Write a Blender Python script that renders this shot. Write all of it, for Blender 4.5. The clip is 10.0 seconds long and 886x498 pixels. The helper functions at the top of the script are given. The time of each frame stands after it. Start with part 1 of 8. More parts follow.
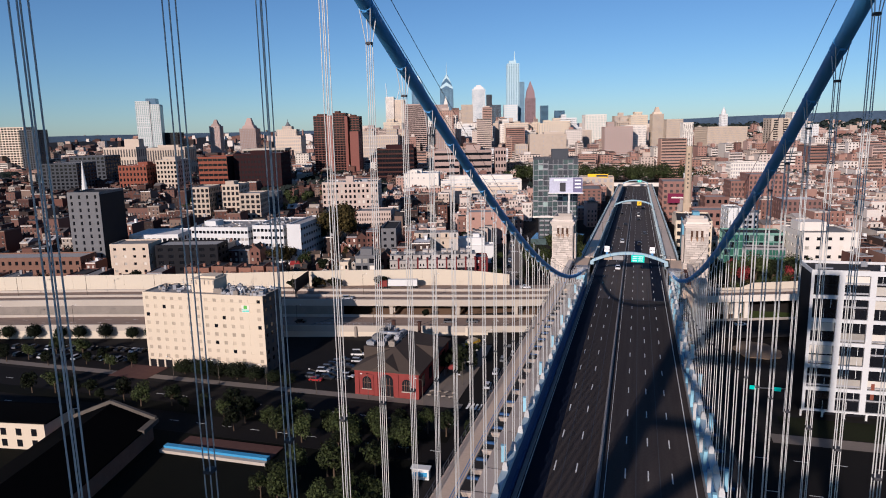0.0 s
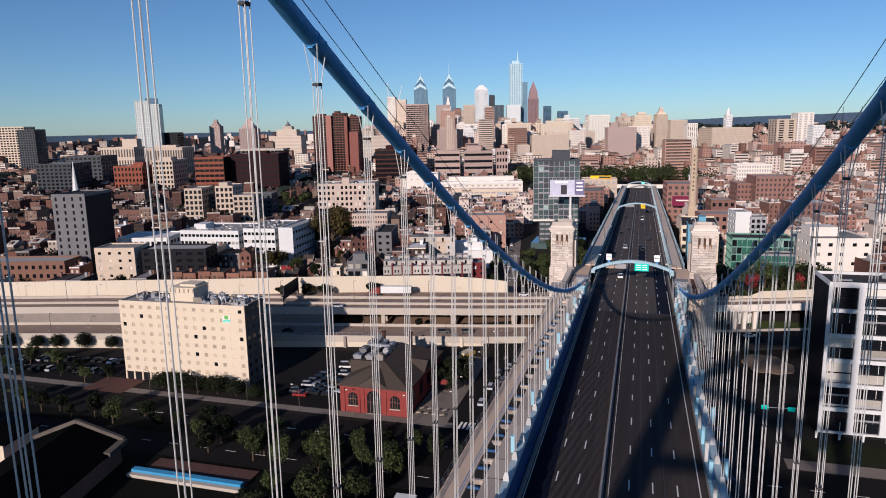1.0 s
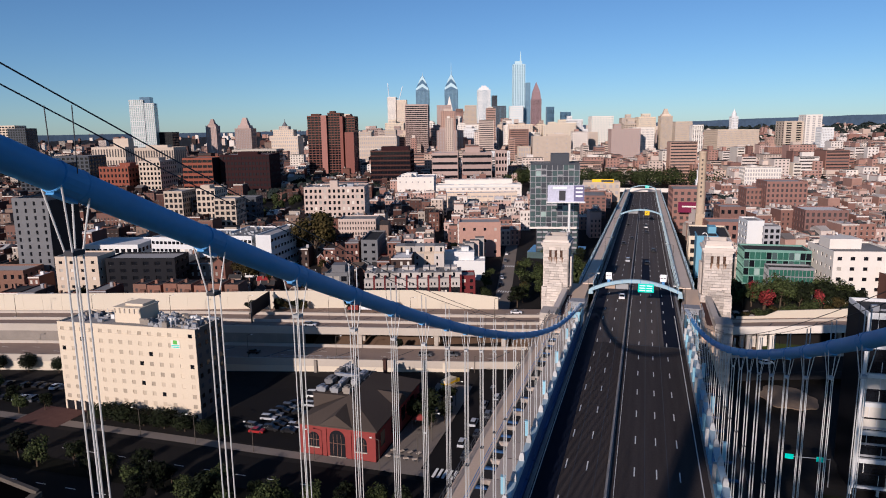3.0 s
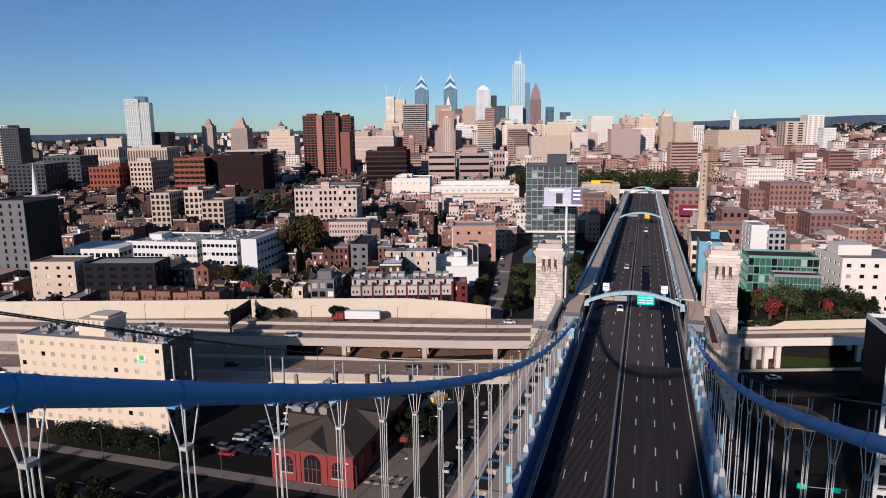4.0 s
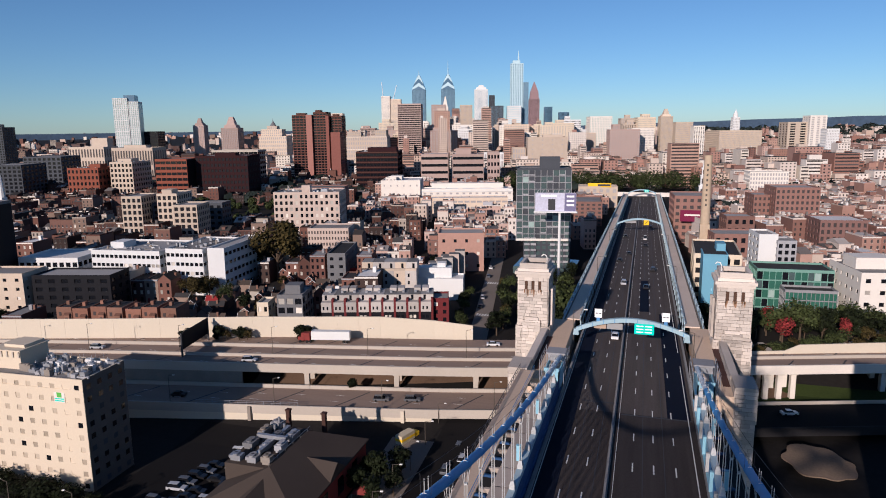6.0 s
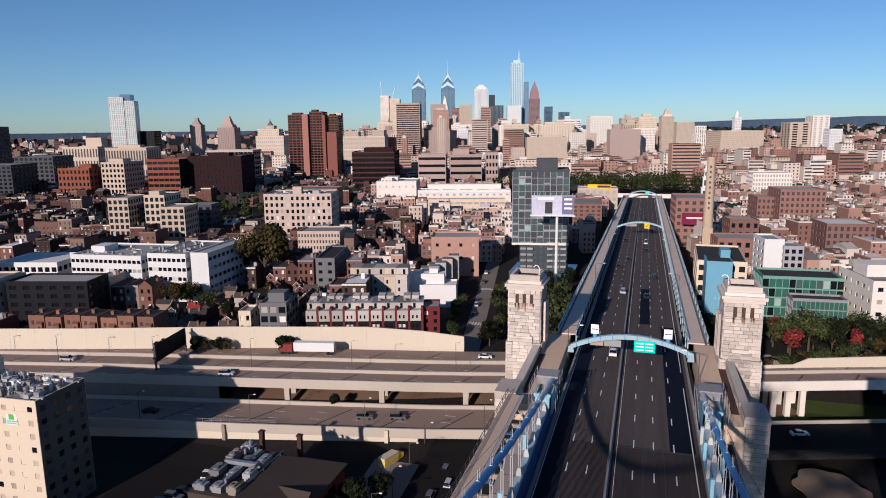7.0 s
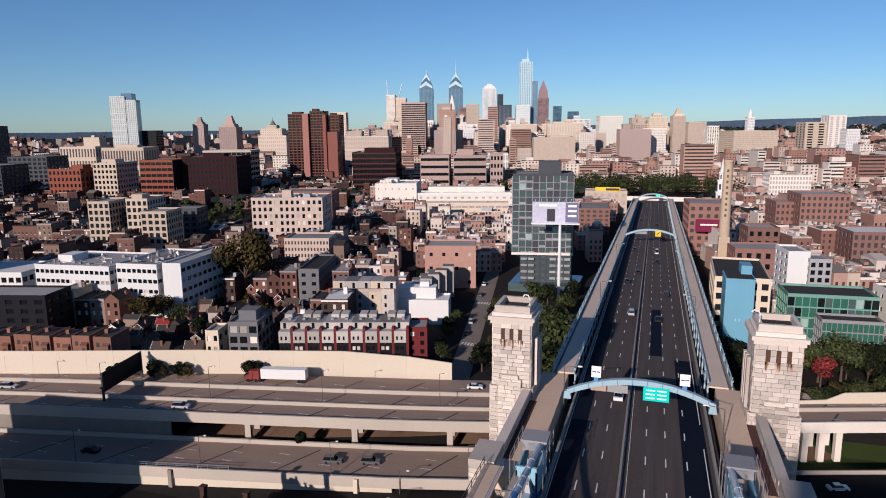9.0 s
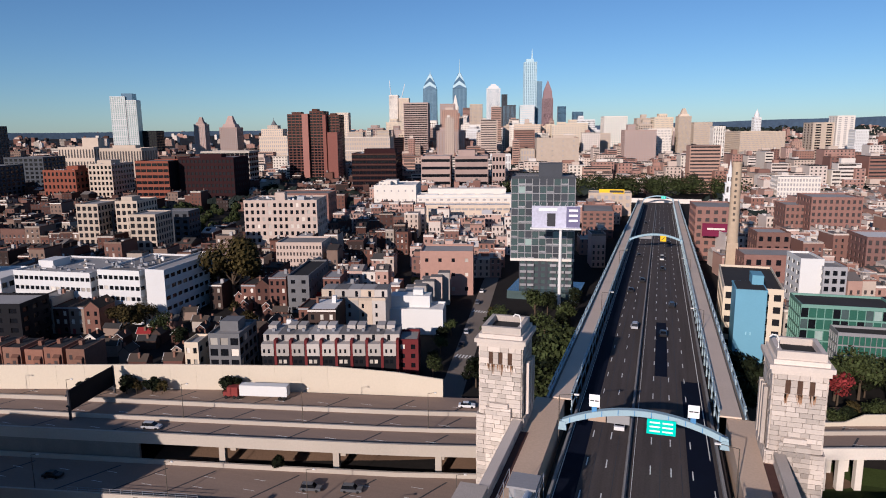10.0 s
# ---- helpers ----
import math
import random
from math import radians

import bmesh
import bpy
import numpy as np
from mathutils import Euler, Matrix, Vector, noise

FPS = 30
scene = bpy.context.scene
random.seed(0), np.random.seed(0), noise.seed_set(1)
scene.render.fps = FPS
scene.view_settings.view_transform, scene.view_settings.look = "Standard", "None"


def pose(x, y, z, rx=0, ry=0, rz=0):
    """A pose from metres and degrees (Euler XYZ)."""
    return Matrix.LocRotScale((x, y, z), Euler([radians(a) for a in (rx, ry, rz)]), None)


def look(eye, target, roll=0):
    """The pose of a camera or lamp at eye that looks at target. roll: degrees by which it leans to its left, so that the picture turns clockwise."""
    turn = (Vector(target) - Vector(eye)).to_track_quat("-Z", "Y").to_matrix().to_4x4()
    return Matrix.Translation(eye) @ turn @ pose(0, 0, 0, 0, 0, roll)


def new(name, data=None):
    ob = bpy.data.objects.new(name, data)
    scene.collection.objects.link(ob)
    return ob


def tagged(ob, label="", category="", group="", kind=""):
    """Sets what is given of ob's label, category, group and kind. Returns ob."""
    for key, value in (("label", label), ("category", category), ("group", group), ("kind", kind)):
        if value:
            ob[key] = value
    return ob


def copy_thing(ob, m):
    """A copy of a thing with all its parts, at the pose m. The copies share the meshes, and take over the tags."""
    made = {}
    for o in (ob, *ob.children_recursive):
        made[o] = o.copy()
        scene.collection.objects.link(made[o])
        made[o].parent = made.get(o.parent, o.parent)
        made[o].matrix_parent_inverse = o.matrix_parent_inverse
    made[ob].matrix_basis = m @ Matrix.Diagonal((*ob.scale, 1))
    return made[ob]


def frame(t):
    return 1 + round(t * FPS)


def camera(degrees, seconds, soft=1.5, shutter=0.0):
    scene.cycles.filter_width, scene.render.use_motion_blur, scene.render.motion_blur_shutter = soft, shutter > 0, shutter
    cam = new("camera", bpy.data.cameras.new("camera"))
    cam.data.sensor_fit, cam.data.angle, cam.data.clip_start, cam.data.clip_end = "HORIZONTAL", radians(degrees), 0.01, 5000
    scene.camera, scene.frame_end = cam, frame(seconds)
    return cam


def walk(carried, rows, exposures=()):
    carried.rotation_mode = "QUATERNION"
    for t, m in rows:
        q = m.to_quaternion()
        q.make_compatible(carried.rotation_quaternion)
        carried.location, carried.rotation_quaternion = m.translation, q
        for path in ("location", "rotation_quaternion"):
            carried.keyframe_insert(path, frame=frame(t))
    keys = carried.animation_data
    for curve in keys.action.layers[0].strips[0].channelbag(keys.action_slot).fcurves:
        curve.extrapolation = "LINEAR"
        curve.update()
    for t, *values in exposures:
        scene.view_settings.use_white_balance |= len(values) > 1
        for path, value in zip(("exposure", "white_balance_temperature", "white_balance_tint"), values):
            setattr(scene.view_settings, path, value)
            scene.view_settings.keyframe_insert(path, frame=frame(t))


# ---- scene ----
cam = camera(66.9, 10.0, 1.0)
PATH = [
    (0, (1.35, -0.75, 89.79), (0.799, 1.139, 89.434), -1.15),
    (0.5, (1.27, 5.95, 89.785), (0.714, 7.838, 89.43), -1.1),
    (1, (1.17, 12.72, 89.785), (0.61, 14.607, 89.43), -1.05),
    (1.5, (1.047, 19.502, 89.785), (0.483, 21.388, 89.431), -0.98),
    (2, (0.924, 26.291, 89.78), (0.359, 28.177, 89.425), -0.9),
    (2.5, (0.853, 33.117, 89.785), (0.286, 35.002, 89.431), -0.85),
    (3, (0.83, 39.981, 89.8), (0.261, 41.866, 89.447), -0.8),
    (4.5, (0.85, 60.5, 89.88), (0.282, 62.385, 89.527), -0.7),
    (5, (0.88, 67.2, 89.92), (0.313, 69.085, 89.567), -0.66),
    (5.5, (0.93, 73.85, 89.98), (0.363, 75.735, 89.627), -0.64),
    (7, (0.939, 93.038, 90.215), (0.37, 94.923, 89.861), -0.57),
    (7.5, (0.873, 99.436, 90.274), (0.298, 101.319, 89.92), -0.55),
    (8, (0.761, 105.895, 90.358), (0.179, 107.775, 90.003), -0.54),
    (8.5, (0.622, 112.4, 90.451), (0.033, 114.278, 90.096), -0.53),
    (9, (0.476, 118.887, 90.54), (-0.119, 120.763, 90.185), -0.52),
    (9.5, (0.406, 125.385, 90.606), (-0.195, 127.259, 90.251), -0.51),
    (10, (0.388, 131.93, 90.657), (-0.22, 133.802, 90.303), -0.5),
]
walk(cam, [(t, look(eye, target, roll)) for t, eye, target, roll in PATH], [(0.0, 0.0, 5900, 8), (10.0, 0.0, 5900, 8)])

# ---- light: a low morning sun behind the bridge, clear sky ----
SUN = Vector((0.53, 2.9, -1.0)).normalized()          # the way the sunlight goes
sun_data = bpy.data.lights.new("sun", "SUN")
sun_data.energy, sun_data.angle, sun_data.color = 5.0, radians(0.7), (1.0, 0.8, 0.69)
sun = new("sun", sun_data)
sun.rotation_euler = SUN.to_track_quat("-Z", "Y").to_euler()
world = bpy.data.worlds.new("sky")
scene.world = world
world.use_nodes = True
wn = world.node_tree
sky = wn.nodes.new("ShaderNodeTexSky")
sky.sky_type, sky.sun_disc = "NISHITA", False
sky.sun_elevation = math.asin(-SUN.z)
sky.sun_rotation = math.atan2(-SUN.x, -SUN.y)
sky.altitude, sky.air_density, sky.dust_density, sky.ozone_density = 60, 0.8, 0.15, 3.0
background = wn.nodes["Background"]
background.inputs["Strength"].default_value = 0.076
cool = wn.nodes.new("ShaderNodeVectorMath")                 # the blue cast of a clear autumn morning
cool.operation = "MULTIPLY"
cool.inputs[1].default_value = (0.85, 0.985, 1.13)
wn.links.new(sky.outputs[0], cool.inputs[0])
wn.links.new(cool.outputs[0], background.inputs["Color"])


# ---- materials ----
def mat(name, color, rough=0.8, var=0.18, size=2.0, bump=0.15, metal=0.0, own=0.0, island=0.0, spec=0.12, coarse=None):
    """A surface with variation at two scales, in metres; own, island: how far objects or loose pieces differ in tone."""
    m = bpy.data.materials.new(name)
    m.use_nodes = True
    nt = m.node_tree
    n, li = nt.nodes, nt.links
    b = n["Principled BSDF"]
    b.inputs["Roughness"].default_value, b.inputs["Metallic"].default_value = rough, metal
    b.inputs["Specular IOR Level"].default_value = spec
    geo = n.new("ShaderNodeNewGeometry")
    fine, broad = n.new("ShaderNodeTexNoise"), n.new("ShaderNodeTexNoise")
    fine.inputs["Scale"].default_value, fine.inputs["Detail"].default_value = 4.0 / size, 6
    broad.inputs["Scale"].default_value, broad.inputs["Detail"].default_value = 0.35 / (coarse or size), 3
    for t in (fine, broad):
        li.new(geo.outputs["Position"], t.inputs["Vector"])
    add = n.new("ShaderNodeMath"); add.operation = "ADD"
    li.new(fine.outputs["Fac"], add.inputs[0]); li.new(broad.outputs["Fac"], add.inputs[1])
    last = add
    for amount, source in ((own, n.new("ShaderNodeObjectInfo").outputs["Random"] if own else None),
                           (island, geo.outputs["Random Per Island"])):
        if amount:
            ma = n.new("ShaderNodeMath"); ma.operation = "MULTIPLY_ADD"
            li.new(source, ma.inputs[0]); ma.inputs[1].default_value = 2 * amount / max(var, 0.01)
            li.new(last.outputs[0], ma.inputs[2])
            sub = n.new("ShaderNodeMath"); sub.operation = "SUBTRACT"
            li.new(ma.outputs[0], sub.inputs[0]); sub.inputs[1].default_value = amount / max(var, 0.01)
            last = sub
    mr = n.new("ShaderNodeMapRange")
    mr.inputs["From Min"].default_value, mr.inputs["From Max"].default_value = 0.0, 2.0
    mr.inputs["To Min"].default_value, mr.inputs["To Max"].default_value = 1 - 2 * var, 1 + 2 * var
    mr.clamp = False
    li.new(last.outputs[0], mr.inputs["Value"])
    mx = n.new("ShaderNodeVectorMath"); mx.operation = "SCALE"
    mx.inputs[0].default_value = color[:3]
    li.new(mr.outputs[0], mx.inputs["Scale"])
    hi = n.new("ShaderNodeVectorMath"); hi.operation = "MAXIMUM"
    hi.inputs[1].default_value = tuple(c * 0.15 for c in color[:3])
    li.new(mx.outputs[0], hi.inputs[0])
    li.new(hi.outputs[0], b.inputs["Base Color"])
    if bump:
        bp = n.new("ShaderNodeBump")
        bp.inputs["Strength"].default_value, bp.inputs["Distance"].default_value = bump, 0.05 * size
        li.new(fine.outputs["Fac"], bp.inputs["Height"])
        li.new(bp.outputs[0], b.inputs["Normal"])
    return m


def mixed(name, colors, rough=0.85, by="island", var=0.12, size=2.0):
    """Like mat, with the base colour picked from several, piece by piece or object by object."""
    m = mat(name, (1, 1, 1), rough, var, size, 0.1)
    nt = m.node_tree
    n, li = nt.nodes, nt.links
    ramp = n.new("ShaderNodeValToRGB")
    ramp.color_ramp.interpolation = "CONSTANT"
    e = ramp.color_ramp.elements
    while len(e) < len(colors):
        e.new(1.0)
    for i, c in enumerate(colors):
        e[i].position, e[i].color = i / len(colors), (*c, 1)
    src = n.new("ShaderNodeNewGeometry").outputs["Random Per Island"] if by == "island" else n.new("ShaderNodeObjectInfo").outputs["Random"]
    li.new(src, ramp.inputs["Fac"])
    scale = [x for x in n if x.bl_idname == "ShaderNodeVectorMath" and x.operation == "SCALE"][0]
    li.new(ramp.outputs["Color"], scale.inputs[0])
    top = [x for x in n if x.bl_idname == "ShaderNodeVectorMath" and x.operation == "MAXIMUM"][0]
    top.inputs[1].default_value = (0.01, 0.01, 0.01)
    return m


ASPHALT = mat("asphalt_worn", (0.086, 0.072, 0.066), 0.9, 0.36, 1.0, 0.2, coarse=9)
def streaks(m, along_y, amount):
    """Wear drawn out along the lanes."""
    nt = m.node_tree
    broad = [x for x in nt.nodes if x.bl_idname == "ShaderNodeTexNoise" and x.inputs["Detail"].default_value < 5][0]
    geo = [x for x in nt.nodes if x.bl_idname == "ShaderNodeNewGeometry"][0]
    v = nt.nodes.new("ShaderNodeVectorMath"); v.operation = "MULTIPLY"
    v.inputs[1].default_value = (1.0, 0.02, 1.0) if along_y else (0.02, 1.0, 1.0)
    nt.links.new(geo.outputs["Position"], v.inputs[0])
    nt.links.new(v.outputs[0], broad.inputs["Vector"])
    broad.inputs["Scale"].default_value = amount
    broad.inputs["Detail"].default_value = 4.5


streaks(ASPHALT, True, 0.9)
ASPHALT_SPAN = mat("asphalt_of_the_span", (0.052, 0.043, 0.04), 0.9, 0.36, 1.0, 0.2, coarse=9)
streaks(ASPHALT_SPAN, True, 0.9)
# Fresh asphalt; also the strip that stands in for truss shadow.
ASPHALT_NEW_AND_SHADE = mat("asphalt_fresh_and_truss_shade", (0.0035, 0.006, 0.017), 0.85, 0.2, 1.0, 0.2)
# Tone lowered for the shade over the waterfront streets.
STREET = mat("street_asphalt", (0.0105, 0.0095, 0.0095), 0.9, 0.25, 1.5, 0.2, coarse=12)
HIGHWAY = mat("highway_concrete", (0.27, 0.2, 0.158), 0.9, 0.16, 1.5, 0.1, coarse=10)
streaks(HIGHWAY, False, 0.5)
CONCRETE = mat("concrete", (0.44, 0.39, 0.33), 0.85, 0.14, 1.2, 0.15, coarse=6)
PALECONC = mat("whitish_concrete", (0.72, 0.66, 0.58), 0.85, 0.12, 1.5, 0.12, coarse=6)
CONCRETE_DARK = mat("weathered_concrete", (0.24, 0.21, 0.18), 0.9, 0.2, 1.2, 0.2)
WALLCREAM = mat("sound_wall_concrete", (0.6, 0.53, 0.42), 0.85, 0.06, 2.0, 0.08, coarse=10)
PAVING = mat("paving", (0.2, 0.17, 0.145), 0.9, 0.2, 1.0, 0.15, coarse=5)
TANPAVE = mat("tan_paving", (0.6, 0.45, 0.33), 0.9, 0.14, 1.5, 0.12, coarse=6)
PALEPAVE = mat("pale_footway_concrete", (0.64, 0.52, 0.42), 0.9, 0.14, 1.2, 0.12, coarse=5)
BRICKPAVE = mat("brick_paving", (0.095, 0.05, 0.042), 0.9, 0.2, 0.6, 0.15)
GRANITE = mat("granite_block", (0.5, 0.44, 0.385), 0.8, 0.24, 0.6, 0.3, own=0.12, island=0.1, coarse=3)
GRANITE_DARK = mat("granite_joint", (0.17, 0.145, 0.12), 0.9, 0.15, 0.6, 0.2)
TRACKBED = mat("sooty_ballast", (0.035, 0.033, 0.034), 0.95, 0.3, 0.8, 0.3, coarse=4)
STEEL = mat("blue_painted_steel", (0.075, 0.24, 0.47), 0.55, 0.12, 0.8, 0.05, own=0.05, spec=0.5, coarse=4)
# Same blue paint, darkened to hold the shade on the left inner face.
BLUE_SHADE = mat("shaded_blue_painted_steel", (0.025, 0.075, 0.19), 0.6, 0.2, 0.8, 0.05, own=0.05, spec=0.3, coarse=4)
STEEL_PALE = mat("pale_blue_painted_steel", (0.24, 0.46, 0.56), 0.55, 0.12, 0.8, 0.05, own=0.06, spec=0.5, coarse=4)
CABLE = mat("cable_paint", (0.055, 0.25, 0.52), 0.6, 0.1, 0.9, 0.06, spec=0.5, coarse=5)
STEEL_SOFT = mat("soft_blue_grey_steel", (0.36, 0.46, 0.5), 0.55, 0.15, 0.8, 0.05, own=0.05, coarse=4)
STEEL_GREY = mat("weathered_grey_steel", (0.4, 0.4, 0.39), 0.6, 0.18, 0.6, 0.05, own=0.12, coarse=3)
SLEEVE = mat("pale_grey_sleeve", (0.5, 0.55, 0.6), 0.5, 0.15, 0.6, 0.05, coarse=2)
ARCHBLUE = mat("pale_grey_blue_paint", (0.3, 0.42, 0.47), 0.55, 0.15, 0.8, 0.05, own=0.05, coarse=3)
ROPE = mat("suspender_rope", (0.52, 0.52, 0.5), 0.5, 0.1, 0.3, 0.0, metal=0.1)
IRON = mat("dark_iron", (0.05, 0.05, 0.055), 0.6, 0.15, 0.5, 0.05)
WHITEPAINT = mat("white_road_paint", (0.75, 0.74, 0.7), 0.8, 0.12, 0.3, 0.0)
DECKPLATE = mat("weathered_deck_plate", (0.4, 0.335, 0.285), 0.8, 0.18, 0.8, 0.08, own=0.08, coarse=4)
BARRIER = mat("median_barrier_concrete", (0.28, 0.27, 0.26), 0.85, 0.15, 0.8, 0.1)
GREENSIGN = mat("green_sign_face", (0.02, 0.62, 0.5), 0.4, 0.03, 1.0, 0.0)
YELLOWSIGN = mat("yellow_sign_face", (0.8, 0.5, 0.02), 0.4, 0.03, 1.0, 0.0)
WHITESIGN = mat("white_sign_face", (0.85, 0.85, 0.85), 0.4, 0.03, 1.0, 0.0)
ORANGESIGN = mat("tan_sign_back", (0.42, 0.31, 0.23), 0.5, 0.03, 1.0, 0.0)
SIGNGREY = mat("grey_sign_back", (0.3, 0.3, 0.3), 0.5, 0.05, 1.0, 0.0)
GLASS = mat("dark_window_glass", (0.008, 0.009, 0.012), 0.12, 0.3, 3.0, 0.0, own=0.0, spec=0.35)
BLIND = mat("window_with_pale_blind", (0.5, 0.46, 0.4), 0.5, 0.12, 1.0, 0.0, own=0.25, spec=0.5)
LOFT = mat("warm_cast_stone", (0.48, 0.395, 0.315), 0.85, 0.1, 1.5, 0.1, own=0.05)
LOFTPINK = mat("pinkish_cast_stone", (0.5, 0.4, 0.34), 0.85, 0.12, 1.5, 0.1)
FLANK_SHADE = mat("stucco_in_shade", (0.12, 0.108, 0.095), 0.85, 0.12, 1.5, 0.08, coarse=6)
GREYWHITE = mat("greyish_white_render", (0.6, 0.6, 0.59), 0.8, 0.1, 1.5, 0.05, coarse=5)
CREAMBLIND = mat("window_with_cream_blind", (0.42, 0.35, 0.265), 0.5, 0.12, 1.0, 0.0, own=0.12, spec=0.3)
DIMGLASS = mat("dim_sash_glass", (0.055, 0.046, 0.045), 0.3, 0.4, 1.5, 0.0, island=0.3, spec=0.3)
# Distance haze is put into the pale tone of these two glasses.
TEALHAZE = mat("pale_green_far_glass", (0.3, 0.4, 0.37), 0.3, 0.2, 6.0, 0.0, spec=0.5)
HAZEGLASS = mat("hazed_far_window_glass", (0.35, 0.33, 0.325), 0.3, 0.2, 6.0, 0.0, spec=0.5)
BLUEGLASS = mat("blue_curtain_glass", (0.16, 0.26, 0.34), 0.2, 0.2, 6.0, 0.0, spec=0.8, metal=0.0)
SKYGLASS = mat("silver_curtain_glass", (0.45, 0.6, 0.65), 0.3, 0.08, 8.0, 0.0, metal=0.0)
SLATEGLASS = mat("slate_blue_glass", (0.08, 0.15, 0.22), 0.25, 0.15, 6.0, 0.0, spec=0.5)
TEALGLASS = mat("teal_curtain_glass", (0.085, 0.125, 0.125), 0.1, 0.25, 2.0, 0.0, spec=0.8, metal=0.2)
GREENGLASS = mat("green_curtain_glass", (0.045, 0.15, 0.11), 0.12, 0.2, 2.0, 0.0, spec=0.8, metal=0.2)
CREAM = mat("cream_stucco", (0.62, 0.525, 0.4), 0.85, 0.07, 1.5, 0.08, coarse=8)
BEIGE = mat("beige_stone", (0.55, 0.45, 0.35), 0.85, 0.12, 1.5, 0.1, own=0.1)
PALE = mat("pale_stone", (0.7, 0.65, 0.58), 0.85, 0.08, 1.5, 0.1)
WHITEWALL = mat("white_render", (0.66, 0.66, 0.64), 0.8, 0.06, 1.5, 0.05, coarse=6)
BRICK = mat("red_brick", (0.225, 0.125, 0.103), 0.88, 0.18, 0.5, 0.2, own=0.1)
BRICKBROWN = mat("brown_brick", (0.2, 0.11, 0.08), 0.88, 0.18, 0.5, 0.2, own=0.1)
BRICKRED = mat("vivid_red_painted_brick", (0.22, 0.045, 0.04), 0.8, 0.15, 0.5, 0.15)
DEEPRED = mat("deep_red_brick", (0.14, 0.026, 0.028), 0.8, 0.15, 0.5, 0.15)
RUST = mat("rust_red_cladding", (0.22, 0.068, 0.042), 0.7, 0.12, 2.0, 0.05)
PINKSTONE = mat("pink_granite", (0.37, 0.275, 0.24), 0.75, 0.1, 2.0, 0.05, own=0.08)
ROSE = mat("rose_granite", (0.27, 0.18, 0.185), 0.6, 0.08, 2.0, 0.03)
WINE = mat("dark_wine_brick", (0.03, 0.012, 0.013), 0.85, 0.15, 0.8, 0.1, spec=0.1)
DARKBROWN = mat("dark_brown_brick", (0.085, 0.042, 0.032), 0.85, 0.15, 0.8, 0.1)
MAROON = mat("maroon_brick", (0.22, 0.09, 0.072), 0.85, 0.12, 0.8, 0.1)
TAUPE = mat("taupe_render", (0.43, 0.395, 0.36), 0.8, 0.12, 1.5, 0.05, own=0.1)
SLATE = mat("slate_grey_panel", (0.055, 0.06, 0.07), 0.6, 0.15, 1.5, 0.05, own=0.08)
SLATEMID = mat("mid_grey_concrete", (0.15, 0.15, 0.155), 0.8, 0.15, 1.5, 0.1)
GREYPANEL = mat("grey_panel", (0.3, 0.3, 0.31), 0.7, 0.12, 1.5, 0.05, own=0.1)
DIMSTONE = mat("dim_coping_stone", (0.11, 0.095, 0.08), 0.9, 0.25, 1.0, 0.2)
MAROONDARK = mat("sooty_brick", (0.06, 0.032, 0.026), 0.9, 0.25, 0.6, 0.2)
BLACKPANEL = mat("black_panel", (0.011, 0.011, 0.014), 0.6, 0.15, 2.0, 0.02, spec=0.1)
BLUEWALL = mat("sky_blue_painted_wall", (0.15, 0.34, 0.45), 0.8, 0.06, 2.0, 0.05)
TANBRICK = mat("tan_brick", (0.45, 0.35, 0.25), 0.85, 0.12, 0.6, 0.15)
ROOFGREY = mat("grey_flat_roof", (0.26, 0.25, 0.24), 0.9, 0.25, 1.2, 0.1, own=0.2, coarse=5)
ROOFDARK = mat("dark_flat_roof", (0.042, 0.04, 0.04), 0.9, 0.25, 1.2, 0.1, own=0.1, coarse=5)
ROOFWHITE = mat("white_membrane_roof", (0.66, 0.64, 0.61), 0.85, 0.15, 1.2, 0.05, coarse=5)
SHINGLE = mat("dark_roof_shingle", (0.068, 0.053, 0.044), 0.9, 0.22, 0.6, 0.25, coarse=5)
DUCT = mat("galvanised_duct", (0.34, 0.35, 0.37), 0.4, 0.15, 0.8, 0.02, metal=0.5)
BARK = mat("bark", (0.09, 0.065, 0.045), 0.95, 0.25, 0.4, 0.3)
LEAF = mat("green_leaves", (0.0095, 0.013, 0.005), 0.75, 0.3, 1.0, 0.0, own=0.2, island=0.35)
# Lighter copy of the leaves, sunlight put into the colour.
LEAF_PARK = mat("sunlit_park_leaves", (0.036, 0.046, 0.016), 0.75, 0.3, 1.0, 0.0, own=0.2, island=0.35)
LEAF_DRY = mat("autumn_leaves", (0.05, 0.038, 0.013), 0.75, 0.3, 1.0, 0.0, own=0.2, island=0.35)
LEAF_RED = mat("red_leaves", (0.2, 0.03, 0.03), 0.75, 0.3, 1.0, 0.0, own=0.2, island=0.35)
GRASS = mat("grass", (0.016, 0.019, 0.008), 0.95, 0.3, 1.2, 0.2, coarse=8)
SANDY = mat("sunlit_sandy_earth", (0.19, 0.14, 0.1), 0.95, 0.3, 2.0, 0.3, coarse=7)
SOIL = mat("bare_soil", (0.14, 0.09, 0.06), 0.95, 0.3, 1.5, 0.3, coarse=6)
POOLBLUE = mat("blue_tarpaulin", (0.06, 0.28, 0.5), 0.5, 0.15, 1.0, 0.05)
RUBBER = mat("tyre_rubber", (0.02, 0.02, 0.02), 0.9, 0.1, 0.3, 0.0)
GROUND = mat("city_ground", (0.02, 0.018, 0.017), 0.95, 0.3, 6.0, 0.1, coarse=40)
